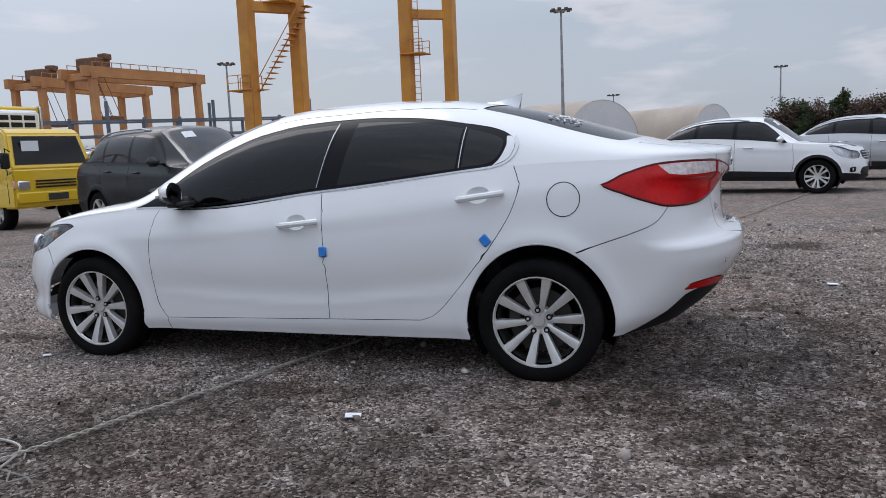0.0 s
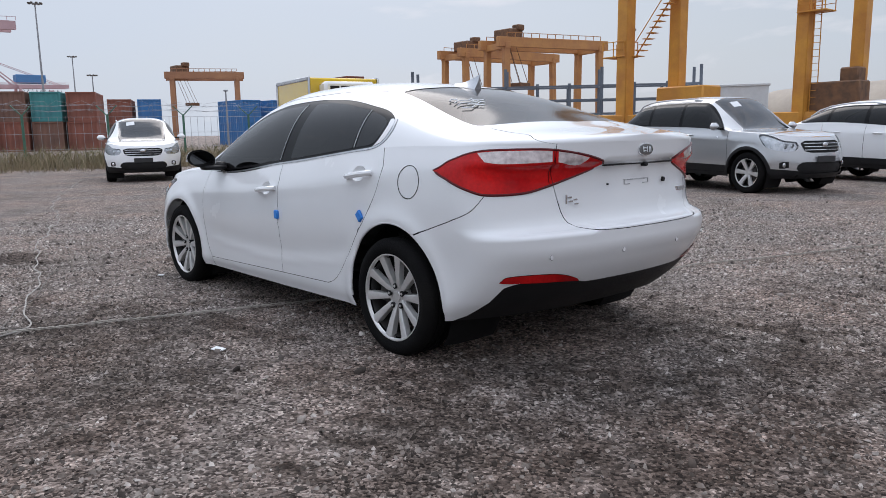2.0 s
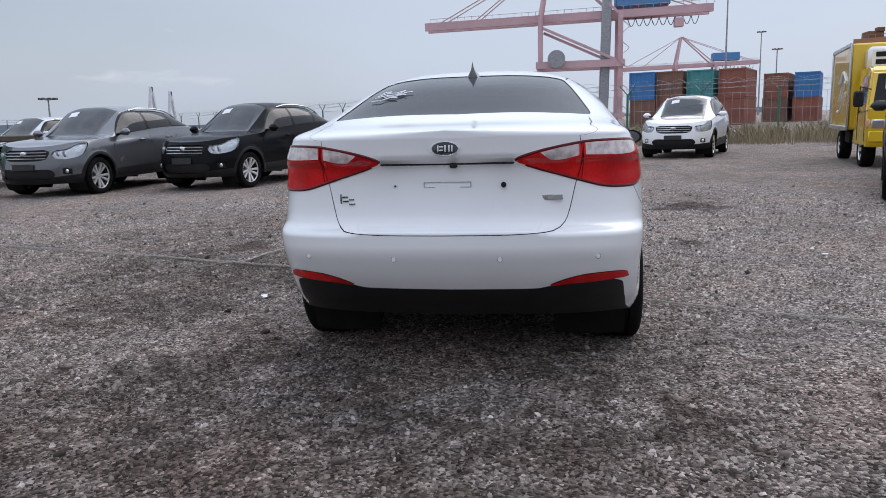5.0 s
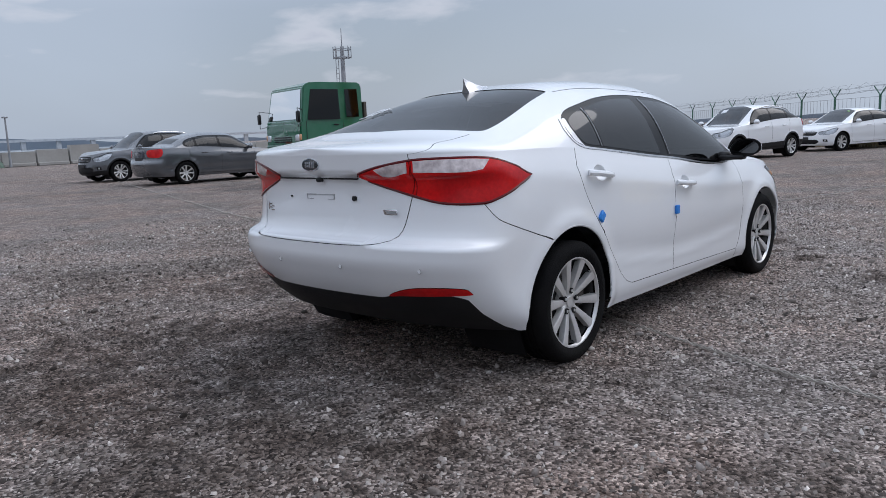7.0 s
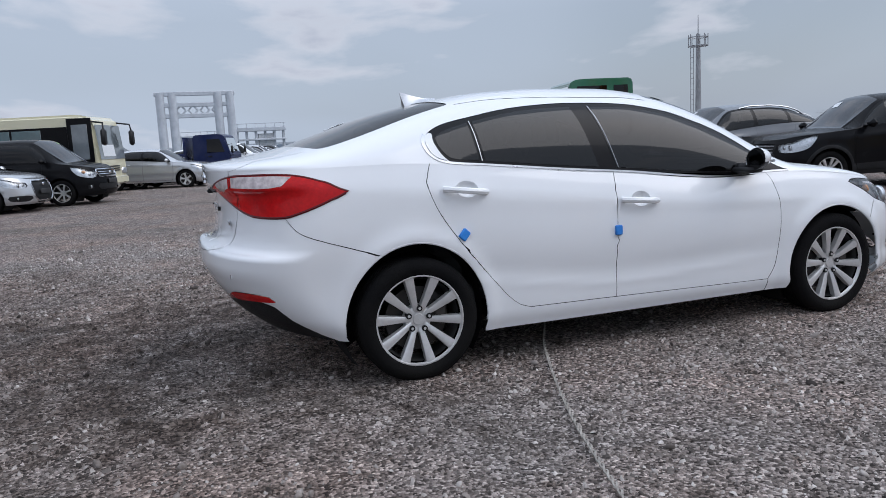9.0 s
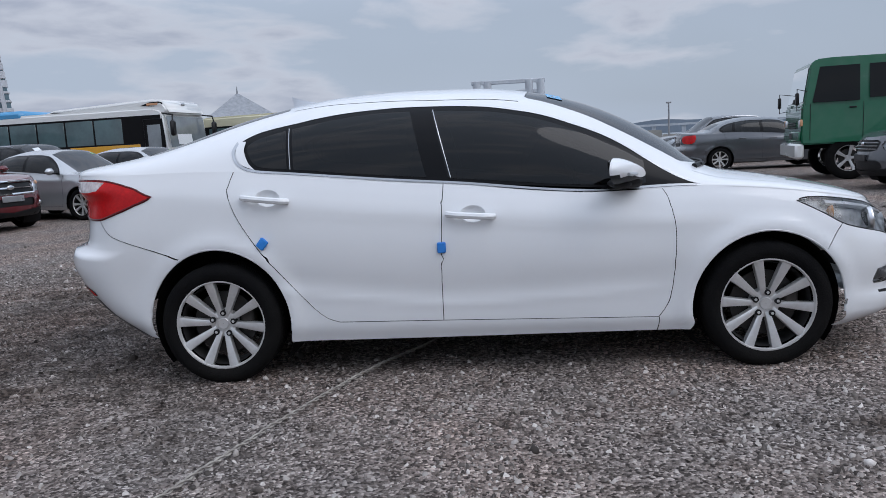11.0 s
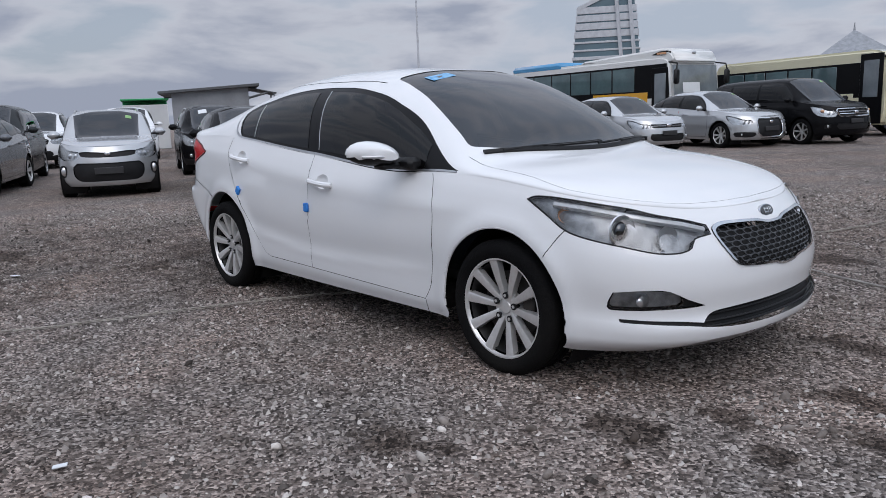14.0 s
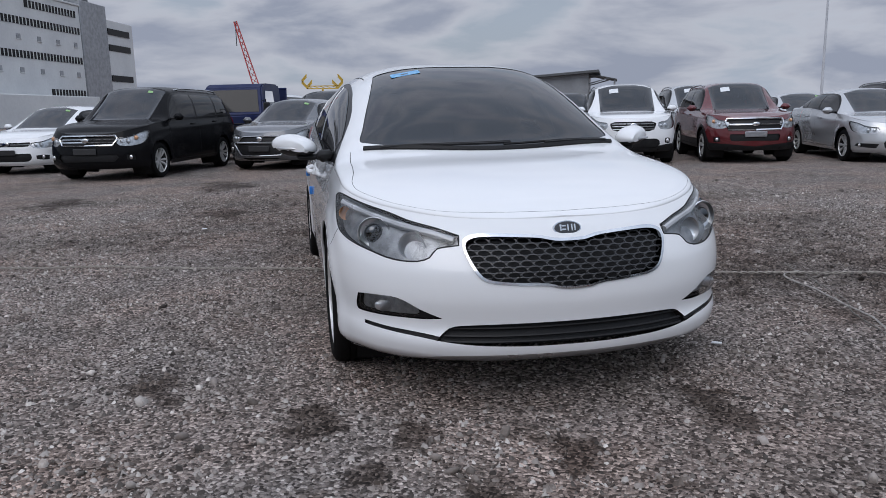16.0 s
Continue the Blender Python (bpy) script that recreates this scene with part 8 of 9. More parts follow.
def far_gantry(pl, pr, H, depth, material, label, w=1.3, turn=-2.3):
    """A distant portal crane between two leg frames."""
    t = thing("gantry_crane", label, "crane", "distant gantry cranes")
    pl, pr = Vector((*pl, 0)), Vector((*pr, 0))
    d = (pr - pl).normalized()
    n = Vector((-d.y, d.x, 0)) * depth / 2
    for p in (pl, pr):
        for s_ in (-1, 1):
            part("leg", MB().beam(p + n * s_, p + n * s_ * 0.9 + Vector((0, 0, H)), w, w, 0.05), material, t)
        part("sill_beam", MB().beam(p - n * 1.2 + Vector((0, 0, 1.5)), p + n * 1.2 + Vector((0, 0, 1.5)), w, w, 0.05), material, t)
        part("head_beam", MB().beam(p - n * 1.1 + Vector((0, 0, H)), p + n * 1.1 + Vector((0, 0, H)), w, w, 0.05), material, t)
    for s_ in (-1, 1):
        part("girder", MB().beam(pl + n * s_ * 0.9 - d * 2 + Vector((0, 0, H + 0.7)), pr + n * s_ * 0.9 + d * 2 + Vector((0, 0, H + 0.7)), w, 2.0, 0.05), material, t)
        rail = MB()
        L = (pr - pl).length
        for k in range(13):
            q = pl + n * s_ + d * (L * k / 12)
            rail.beam(q + Vector((0, 0, H + 1.6)), q + Vector((0, 0, H + 2.6)), 0.12)
        rail.beam(pl + n * s_ + Vector((0, 0, H + 2.6)), pr + n * s_ + Vector((0, 0, H + 2.6)), 0.12)
        part("handrail", rail, material, t)
    c = pl + d * (pr - pl).length * 0.12
    part("trolley", MB().box((c.x, c.y, H + 2.6), (5, 4, 2.2), 0.2).box((c.x + 2, c.y + 1, H + 4), (2, 2, 1.2), 0.2), RUST, t, "dark trolley machinery")
    sp = MB().box((c.x + d.x * 3, c.y + d.y * 3, H * 0.58), (3.2, 3.2, 0.9), 0.1)
    for a in (-1, 1):
        for b_ in (-1, 1):
            sp.beam((c.x + d.x * 3 + a * 1.2, c.y + d.y * 3 + b_ * 1.2, H * 0.6), (c.x + a, c.y + b_, H + 1), 0.10)
    part("spreader", sp, RUST, t, "hanging spreader")
    t.matrix_basis = pose(0, 0, 0, 0, 0, turn)


far_gantry((-110.1, 112.5), (-104.0, 136.1), 18.7, 8.5, CRANE_O, "yellow gantry crane across the terminal", turn=0.0)
far_gantry((-129.7, 118.3), (-128.1, 147.5), 18.6, 8.5, CRANE_O, "yellow gantry crane behind another", turn=0.0)
far_gantry((-219.7, 78.1), (-212.7, 95.2), 18.0, 9.0, CRANE_B, "faded brown gantry crane far off", turn=-1.6)


def quay_crane(ox, oy, sc, label):
    """Ship-to-shore crane: portal legs, long boom, brace, machine house, stays."""
    t = thing("quay_crane", label, "crane", "quay cranes")
    P = lambda x, y, z: (ox + x * sc, oy + y * sc, z * sc * 0.92)
    B_ = lambda a, b, w, h=None: MB().beam(P(*a), P(*b), w * sc, (h or w) * sc, 0.0)
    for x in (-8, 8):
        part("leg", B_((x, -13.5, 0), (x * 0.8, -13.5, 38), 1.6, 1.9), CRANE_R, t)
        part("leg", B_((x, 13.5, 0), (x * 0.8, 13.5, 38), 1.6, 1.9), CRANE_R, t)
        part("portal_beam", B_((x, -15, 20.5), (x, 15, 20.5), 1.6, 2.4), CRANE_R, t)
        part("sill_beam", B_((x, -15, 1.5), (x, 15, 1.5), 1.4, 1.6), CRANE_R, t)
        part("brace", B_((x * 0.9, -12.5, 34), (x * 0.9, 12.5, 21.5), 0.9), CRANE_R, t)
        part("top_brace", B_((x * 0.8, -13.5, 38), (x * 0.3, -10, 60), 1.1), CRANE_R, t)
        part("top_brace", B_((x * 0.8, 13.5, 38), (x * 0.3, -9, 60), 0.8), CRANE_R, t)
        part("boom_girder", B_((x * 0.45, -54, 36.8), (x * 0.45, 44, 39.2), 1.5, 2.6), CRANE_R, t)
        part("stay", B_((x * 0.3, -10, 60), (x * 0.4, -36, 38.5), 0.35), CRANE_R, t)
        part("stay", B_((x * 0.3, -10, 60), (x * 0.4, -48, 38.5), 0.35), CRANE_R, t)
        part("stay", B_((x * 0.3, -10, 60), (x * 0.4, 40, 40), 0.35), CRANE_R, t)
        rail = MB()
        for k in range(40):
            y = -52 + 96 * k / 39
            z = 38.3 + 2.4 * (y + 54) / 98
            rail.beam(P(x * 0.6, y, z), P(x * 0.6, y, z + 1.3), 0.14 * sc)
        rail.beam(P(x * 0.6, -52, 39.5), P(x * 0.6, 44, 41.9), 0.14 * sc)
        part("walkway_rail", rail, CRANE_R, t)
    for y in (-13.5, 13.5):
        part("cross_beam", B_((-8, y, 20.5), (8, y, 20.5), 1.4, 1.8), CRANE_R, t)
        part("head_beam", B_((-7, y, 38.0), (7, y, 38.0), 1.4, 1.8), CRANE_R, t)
    part("machine_house", MB().box(P(0, 21, 44.0), (9 * sc, 18 * sc, 5.5 * sc), 0.3), BLUEP, t, "blue machine house")
    part("cable_drum", MB().cyl(P(9, -8, 22.5), P(10.5, -8, 22.5), 3.0 * sc, n=24), STEEL, t, "large grey cable drum")
    part("cabin", MB().box(P(3, 33, 34.5), (3 * sc, 3 * sc, 3 * sc), 0.2), CRANE_R, t)
    for k in range(9):
        y = 16 + 2.6 * k
        part("festoon_loop", MB().tube([P(4, y + 2.6 * s_, 36.6 - 3.0 * math.sin(math.pi * s_)) for s_ in np.linspace(0, 1, 6)], 0.12 * sc, 4), TRIM, t)
    for k in range(9):
        z = 3 + 3.8 * k
        part("stair_flight", MB().beam(P(9, 12.4 if k % 2 else 16.2, z), P(9, 16.2 if k % 2 else 12.4, z + 3.6), 0.5 * sc, 0.2 * sc), CRANE_R, t)


quay_crane(-266.0, 9.6, 1.0, "haze-paled red ship-to-shore crane with blue machine house")
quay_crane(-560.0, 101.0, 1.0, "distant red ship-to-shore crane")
part_mast = MB().beam((-262.0, 17.6, 0), (-262.0, 18.8, 42.5), 4.2, 3.2, 0.3)
tagged(part("steel_pylon", part_mast, STEEL), "tall grey steel pylon before the quay crane", "pylon")


def light_mast(x, y, H, label, r=0.28):
    t = thing("light_mast", label, "light mast", "light masts")
    part("pole", MB().cyl((x, y, 0), (x, y, H), r, r * 0.45, 10), STEEL, t)
    hd = MB().cyl((x, y, H - 0.3), (x, y, H), r * 2.2, r * 2.4, 10)
    for k in range(8):
        a = 2 * math.pi * k / 8
        hd.beam((x, y, H - 0.1), (x + 1.2 * math.cos(a), y + 1.2 * math.sin(a), H), 0.08)
    head = part("head_ring", hd, STEEL, t)
    for k in range(8):
        a = 2 * math.pi * k / 8
        part("floodlight", MB().box((x + 1.3 * math.cos(a), y + 1.3 * math.sin(a), H - 0.05), (0.5, 0.5, 0.35), 0.05), DARKMETAL, head)


for x, y, H, lb in ((-15.4, 104.4, 20.6, "tall grey floodlight mast beyond the hangars"), (-185.5, 41.6, 31.2, "tall grey floodlight mast near the quay"), (-272.0, 71.8, 28.4, "grey floodlight mast far along the quay"),
                    (22.4, 189.8, 17.9, "grey floodlight mast behind the trees"), (-76.3, 111.4, 18.5, "grey floodlight mast beside the gantry"), (-16.4, 190.8, 13.8, "small floodlight mast behind the hangars"), (-240.5, 68.5, 20.0, "grey floodlight mast by the stacks"),
                    (-116.0, -87.8, 6.9, "double-headed floodlight mast across the water")):
    light_mast(x, y, H, lb, 0.3 if H > 15 else 0.25)


def antenna_mast(x, y, H):
    t = thing("antenna_mast", "grey antenna mast with a round platform", "mast")
    part("pole", MB().cyl((x, y, 0), (x, y, H - 1.2), 0.32, 0.2, 12).cyl((x, y, H - 1.2), (x, y, H + 0.6), 0.06, 0.03, 6), STEEL, t)
    pf = MB()
    for z in (H - 2.3, H - 1.5):
        pf.tube([(x + 0.9 * math.cos(a), y + 0.9 * math.sin(a), z) for a in np.linspace(0, 2 * math.pi, 17)], 0.05, 5)
    for k in range(8):
        a = 2 * math.pi * k / 8
        pf.beam((x + 0.9 * math.cos(a), y + 0.9 * math.sin(a), H - 2.4), (x + 0.9 * math.cos(a), y + 0.9 * math.sin(a), H - 1.2), 0.06)
        pf.beam((x, y, H - 2.4), (x + 0.9 * math.cos(a), y + 0.9 * math.sin(a), H - 2.3), 0.06)
    part("platform", pf, STEEL, t)
    ld = MB()
    for k in range(int((H - 3) / 0.5)):
        ld.beam((x + 0.55, y, 0.5 + 0.5 * k), (x + 0.9, y, 0.5 + 0.5 * k), 0.04)
    ld.beam((x + 0.55, y, 0), (x + 0.55, y, H - 2.5), 0.05)
    ld.beam((x + 0.9, y, 0), (x + 0.9, y, H - 2.5), 0.05)
    part("ladder", ld, STEEL, t)


antenna_mast(-46.9, -55.8, 11.4)
for x, y, H, lb in ((-13.5, -51.6, 3.3, "slim grey post by the quay wall"), (88.0, -73.6, 20.6, "tall slim pale pole behind the cars"), (-45.0, 20.0, 4.2, "dark street light post"), (-88.0, -9.0, 4.6, "dark street light post by the quay")):
    tagged(part("post", MB().cyl((x, y, 0), (x, y, H), 0.2 if H > 12 else 0.09, 0.12 if H > 12 else 0.05, 8).box((x, y, H), (0.35, 0.2, 0.12), 0.03), PALESTEEL if H > 12 else STEEL), lb, "post", "slim posts")

# ---- fence with barbed wire and dry grass ----
FENCE = rounded([np.array(p, float) for p in ((-38.0, 62.0), (-35.0, 40.0), (-28.5, 22.0), (-27.0, 8.0), (-31.5, -4.0), (-46.0, -18.0), (-60.0, -36.0), (-66.0, -60.0))], False, 0.5)
fs = np.concatenate([[0], np.cumsum(np.linalg.norm(np.diff(FENCE, axis=0), axis=1))])
fence_at = lambda d: (float(np.interp(d, fs, FENCE[:, 0])), float(np.interp(d, fs, FENCE[:, 1])))
fence = tagged(new("wire_fence"), "green wire mesh fence with barbed wire arms", "fence")
post_mesh = MB().cyl((0, 0, 0), (0, 0, 2.05), 0.05, n=8).beam((0, 0, 2.0), (0.3, 0.3, 2.4), 0.035).beam((0, 0, 2.0), (-0.3, -0.3, 2.4), 0.035).mesh("fence_post")
post_mesh.materials.append(FENCEG)
for k in range(int(fs[-1] / 3.0)):
    x, y = fence_at(k * 3.0)
    p = part("fence_post", post_mesh, FENCEG, fence)
    p.location = (x, y, 0)
wires = MB()
for z in (0.15, 0.7, 1.3, 1.95):
    wires.tube([(*fence_at(d), z) for d in np.arange(0, fs[-1], 1.5)], 0.007, 4)
for o in (-0.28, 0.28):
    for z in (2.2, 2.4):
        wires.tube([(fence_at(d)[0] + o, fence_at(d)[1] + o, z + 0.05 * math.sin(d * 2.1)) for d in np.arange(0, fs[-1], 0.75)], 0.006, 4)
coil = []
for d in np.arange(0, fs[-1], 0.16):
    x, y = fence_at(d)
    a = d * 2 * math.pi / 0.75
    coil.append((x + 0.22 * math.cos(a), y + 0.22 * math.cos(a), 2.35 + 0.24 * math.sin(a)))
wires.tube(coil, 0.005, 3)
part("barbed_wire", wires, STEEL, fence)
net = MB()
for d in np.arange(0, fs[-1] - 0.4, 0.30):
    x, y = fence_at(d)
    net.beam((x, y, 0.1), (x, y, 1.95), 0.010)
part("mesh_wire", net, STEEL, fence, "thin vertical mesh wires")

DRY = surf("dry straw grass", (0.30, 0.235, 0.15), (0.19, 0.165, 0.10), scale=0.8, rough=0.95)
BUSH = surf("brown green scrub", (0.13, 0.13, 0.06), (0.22, 0.17, 0.09), scale=1.2, rough=0.95)


def blades(name, label, spots, h0, h1, lean, width, material, per=1):
    rng = np.random.default_rng(9)
    V, F = [], []
    for x, y in spots:
        for _ in range(per):
            h = rng.uniform(h0, h1)
            a = rng.uniform(0, 2 * math.pi)
            dx, dy = rng.normal(0, lean * h, 2)
            px, py = x + rng.normal(0, 0.25), y + rng.normal(0, 0.25)
            wx, wy = width * math.cos(a), width * math.sin(a)
            o = len(V)
            V += [(px - wx, py - wy, 0), (px + wx, py + wy, 0), (px + dx * 0.4 + wx * 0.7, py + dy * 0.4 + wy * 0.7, h * 0.6), (px + dx * 0.4 - wx * 0.7, py + dy * 0.4 - wy * 0.7, h * 0.6), (px + dx, py + dy, h)]
            F += [(o, o + 1, o + 2, o + 3), (o + 3, o + 2, o + 4)]
    me = bpy.data.meshes.new(name)
    me.from_pydata(V, [], F)
    me.materials.append(material)
    return tagged(new(name, me), label, "grass", kind="stuff")


rng = np.random.default_rng(21)
spots = []
for d in np.arange(0, fs[-1], 0.11):
    x, y = fence_at(d)
    for _ in range(2):
        o = rng.uniform(0.2, 4.5) * (1 if rng.uniform() < 0.75 else -0.7)
        q = Vector((fence_at(min(d + 1, fs[-1]))[0] - x, fence_at(min(d + 1, fs[-1]))[1] - y)).normalized()
        spots.append((x - q.y * o + rng.normal(0, 0.3), y + q.x * o + rng.normal(0, 0.3)))
blades("dry_grass", "tall dry straw-coloured grass along the fence", spots, 0.15, 0.85, 0.42, 0.013, DRY, 16)
spots = [(fence_at(d)[0] + rng.normal(0.8, 1.0), fence_at(d)[1] + rng.normal(0, 1.0)) for d in rng.uniform(10, fs[-1] * 0.85, 420)]
blades("scrub", "brownish green scrub along the fence", spots, 0.2, 1.0, 0.6, 0.022, BUSH, 26)

# ---- containers ----
CONT = [surf("blue container paint", (0.03, 0.17, 0.42), (0.05, 0.15, 0.33), scale=0.8, rough=0.6), surf("rust red container paint", (0.26, 0.09, 0.06), (0.18, 0.07, 0.05), scale=0.8, rough=0.7),
        surf("teal container paint", (0.05, 0.25, 0.25), (0.04, 0.18, 0.20), scale=0.8, rough=0.6), surf("brown container paint", (0.20, 0.10, 0.07), (0.14, 0.08, 0.06), scale=0.8, rough=0.7)]


def container(x, y, z, rz, material, label, L=6.06):
    t = thing("shipping_container", label, "container", "stacked containers")
    n = 26
    for sd in (1, -1):
        vs, fs_ = [], []
        for k in range(n * 2 + 1):
            px = -L / 2 + 0.12 + (L - 0.24) * k / (n * 2)
            py = sd * (1.19 if (k // 2) % 2 else 1.155)
            vs += [(px, py, 0.15), (px, py, 2.45)]
        fs_ = [(2 * k, 2 * k + 2, 2 * k + 3, 2 * k + 1) for k in range(n * 2)]
        part("corrugated_side", MB().add(vs, fs_), material, t, angle=10)
    vs = []
    for k in range(21):
        py = -1.1 + 2.2 * k / 20
        vs += [(L / 2 - (0.05 if (k // 2) % 2 else 0.09), py, 0.15), (L / 2 - (0.05 if (k // 2) % 2 else 0.09), py, 2.45)]
    part("corrugated_end", MB().add(vs, [(2 * k, 2 * k + 2, 2 * k + 3, 2 * k + 1) for k in range(20)]), material, t, angle=10)
    dr = MB()
    for sd in (1, -1):
        dr.box((-L / 2 + 0.05, sd * 0.57, 1.3), (0.06, 1.1, 2.3), 0.01)
        for y_ in (0.3, 0.85):
            dr.cyl((-L / 2 - 0.01, sd * y_, 0.2), (-L / 2 - 0.01, sd * y_, 2.4), 0.025, n=6)
    part("end_doors", dr, material, t)
    fr = MB()
    for px in (-L / 2 + 0.07, L / 2 - 0.07):
        for sd in (1, -1):
            fr.box((px, sd * 1.15, 1.3), (0.14, 0.14, 2.59), 0.01)
        for z_ in (0.08, 2.52):
            fr.box((px, 0, z_), (0.14, 2.3, 0.14), 0.01)
    for sd in (1, -1):
        for z_ in (0.08, 2.52):
            fr.box((0, sd * 1.15, z_), (L - 0.2, 0.12, 0.14), 0.01)
    part("frame", fr, material, t)
    part("roof", MB().box((0, 0, 2.53), (L - 0.2, 2.2, 0.04), 0), material, t)
    t.matrix_basis = pose(x, y, z, 0, 0, rz)


names = ("blue steel shipping container on the stack", "rust red shipping container on the stack", "teal shipping container on the stack", "brown shipping container on the stack")
for k, (x, y, lv, c) in enumerate(((-80, 38.0, 2, 0), (-80, 41.5, 2, 0), (-79, 45.0, 2, 0), (-78, 48.5, 2, 0), (-76, 60.0, 2, 3), (-73, 48.4, 3, 1))):
    for z in range(lv):
        cc = (c + (z == 0) * (k % 3)) % 4
        container(x, y, 2.6 * z, 8 * math.sin(k * 2.3) + 2, CONT[cc], names[cc])
for x, y, stack in ((-72.3, 10.1, (3, 0)), (-71.8, 12.6, (1, 3)), (-71.2, 15.3, (3, 2)), (-70.5, 18.0, (1, 1)), (-83.0, 25.3, (3, 1)), (-82.1, 28.1, (1, 0))):
    for z, cc in enumerate(stack):
        container(x, y, 2.6 * z, -22 + 2 * math.sin(x + z), CONT[cc], names[cc])

# ---- pipe rack, sheds, hangars ----
RACK = surf("slate painted steel", (0.13, 0.155, 0.19), (0.09, 0.105, 0.13), scale=0.8, rough=0.6)
rack = tagged(new("pipe_rack"), "bare grey steel pipe rack behind the lot", "steel frame")
p0, p1 = Vector((-65.9, 53.6, 0)), Vector((-41.0, 75.7, 0))
dn = (p1 - p0).normalized()
off = Vector((-dn.y, dn.x, 0)) * 4.0
for s_ in (0, 1):
    for k in range(10):
        q = p0 + (p1 - p0) * k / 9 + off * s_
        part("column", MB().beam(q, q + Vector((0, 0, 6.4 if k % 3 else 8.2)), 0.26), RACK, rack)
    for z in (2.9, 4.5, 6.1):
        part("rail_beam", MB().beam(p0 + off * s_ + Vector((0, 0, z)), p1 + off * s_ + Vector((0, 0, z)), 0.20), RACK, rack)
for k in range(10):
    q = p0 + (p1 - p0) * k / 9
    part("tie_beam", MB().beam(q + Vector((0, 0, 6.1)), q + off + Vector((0, 0, 6.1)), 0.2), RACK, rack)
TENT = surf("beige hangar fabric", (0.40, 0.345, 0.285), (0.33, 0.285, 0.24), scale=0.15, rough=0.85)
WALLW = surf("off-white cladding", (0.62, 0.63, 0.63), (0.54, 0.55, 0.56), scale=0.2, rough=0.7)
ROOFG = surf("dark grey roof sheet", (0.10, 0.105, 0.11), rough=0.7)


def hangar(x, y, rz, w, h, L, label):
    t = thing("hangar", label, "hangar", "arched hangars")
    vs, fs_ = [], []
    nn, seg = 20, 14
    for j in range(seg + 1):
        for i in range(nn + 1):
            a = math.pi * i / nn
            r = 1.0 if j % 2 else 0.992
            vs.append((L * j / seg, r * w * math.cos(a), r * h * math.sin(a) ** 0.8))
    for j in range(seg):
        for i in range(nn):
            fs_.append((j * (nn + 1) + i, j * (nn + 1) + i + 1, (j + 1) * (nn + 1) + i + 1, (j + 1) * (nn + 1) + i))
    part("vault", MB().add(vs, fs_), TENT, t)
    for xx in (0.05, L - 0.05):
        q = [(xx, 0.99 * w * math.cos(math.pi * i / nn), 0.99 * h * math.sin(math.pi * i / nn) ** 0.8) for i in range(nn + 1)]
        part("end_wall", MB().add(q, [tuple(range(nn + 1))]), WALLW, t)
    t.matrix_basis = pose(x, y, 0, 0, 0, rz)


hangar(-10.5, 112.6, 147.7, 9.0, 8.2, 62.0, "long beige arched fabric hangar with pale end wall")
hangar(6.2, 140.9, 137.7, 5.6, 7.9, 40.0, "second beige arched fabric hangar behind")


def plain_house(name, label, x, y, rz, sx, sy, h, wallm, roofm, windows=0, storeys=1, overhang=0.3, cat="building", strip=(0.72, 0.34)):
    t = thing(name, label, cat)
    part("wall", MB().box((0, 0, h / 2), (sx, sy, h), 0.02), wallm, t)
    part("roof", MB().box((0, 0, h + 0.12), (sx + overhang, sy + overhang, 0.24), 0.04), roofm, t)
    for s_ in range(storeys):
        z = h * (s_ + 0.55) / storeys
        for k in range(windows):
            yy = -sy / 2 + sy * (k + 0.5) / windows
            wdw = part("window", MB().box((-sx / 2 - 0.02, yy, z), (0.10, sy / windows * strip[0], h / storeys * strip[1]), 0.02), GLOSSBLACK, t, "dark strip window")
            part("sill", MB().box((-sx / 2 - 0.10, yy, z - h / storeys * 0.19), (0.2, sy / windows * strip[0] + 0.2, 0.15), 0.01), wallm, wdw)
    t.matrix_basis = pose(x, y, 0, 0, 0, rz)
    return t


plain_house("site_office", "long white flat-roofed building behind the parked SUVs", -38.4, 76.1, -62, 5.0, 9.0, 5.4, WALLW, WALLW)


def awning_shed(x, y, rz):
    """A sheet-clad shed under a flat roof that rises to one side, with a lean-to awning on posts."""
    t = thing("awning_shed", "dark grey shed with an overhanging roof and small awning", "shed")
    wall = MB().prism([(-1.55, 0), (1.55, 0), (1.55, 2.62), (-1.55, 2.44)], -1.5, 1.5)
    m90 = Matrix.Rotation(radians(90), 4, "Z")
    me = wall.mesh("wall")
    me.transform(m90)
    part("wall", me, STEEL, t, "corrugated grey wall")
    for k in range(24):
        yy = -1.5 + 3.0 * k / 23
        part("rib", MB().box((-1.52, yy, 1.22 + 0.03 * (k / 23)), (0.04, 0.04, 2.44 + 0.06 * k / 23), 0.006), STEEL, t)
    part("roof", MB().beam((0, -2.05, 2.47), (0, 2.0, 2.71), 3.7, 0.12, 0.02).beam((-1.82, -2.05, 2.45), (-1.82, 2.0, 2.69), 0.06, 0.2, 0.01), ROOFG, t, "thin dark roof slab")
    aw = part("awning", MB().beam((0, 1.55, 2.62), (0, 2.75, 2.36), 2.4, 0.05, 0.01), ROOFG, t)
    for xx in (-1.1, 1.1):
        part("post", MB().cyl((xx, 2.65, 0), (xx, 2.65, 2.38), 0.04, 0.04, 8), STEEL, aw)
        part("brace", MB().beam((xx, 1.52, 2.2), (xx, 2.4, 2.42), 0.05), STEEL, aw)
    t.matrix_basis = pose(x, y, 0, 0, 0, rz)


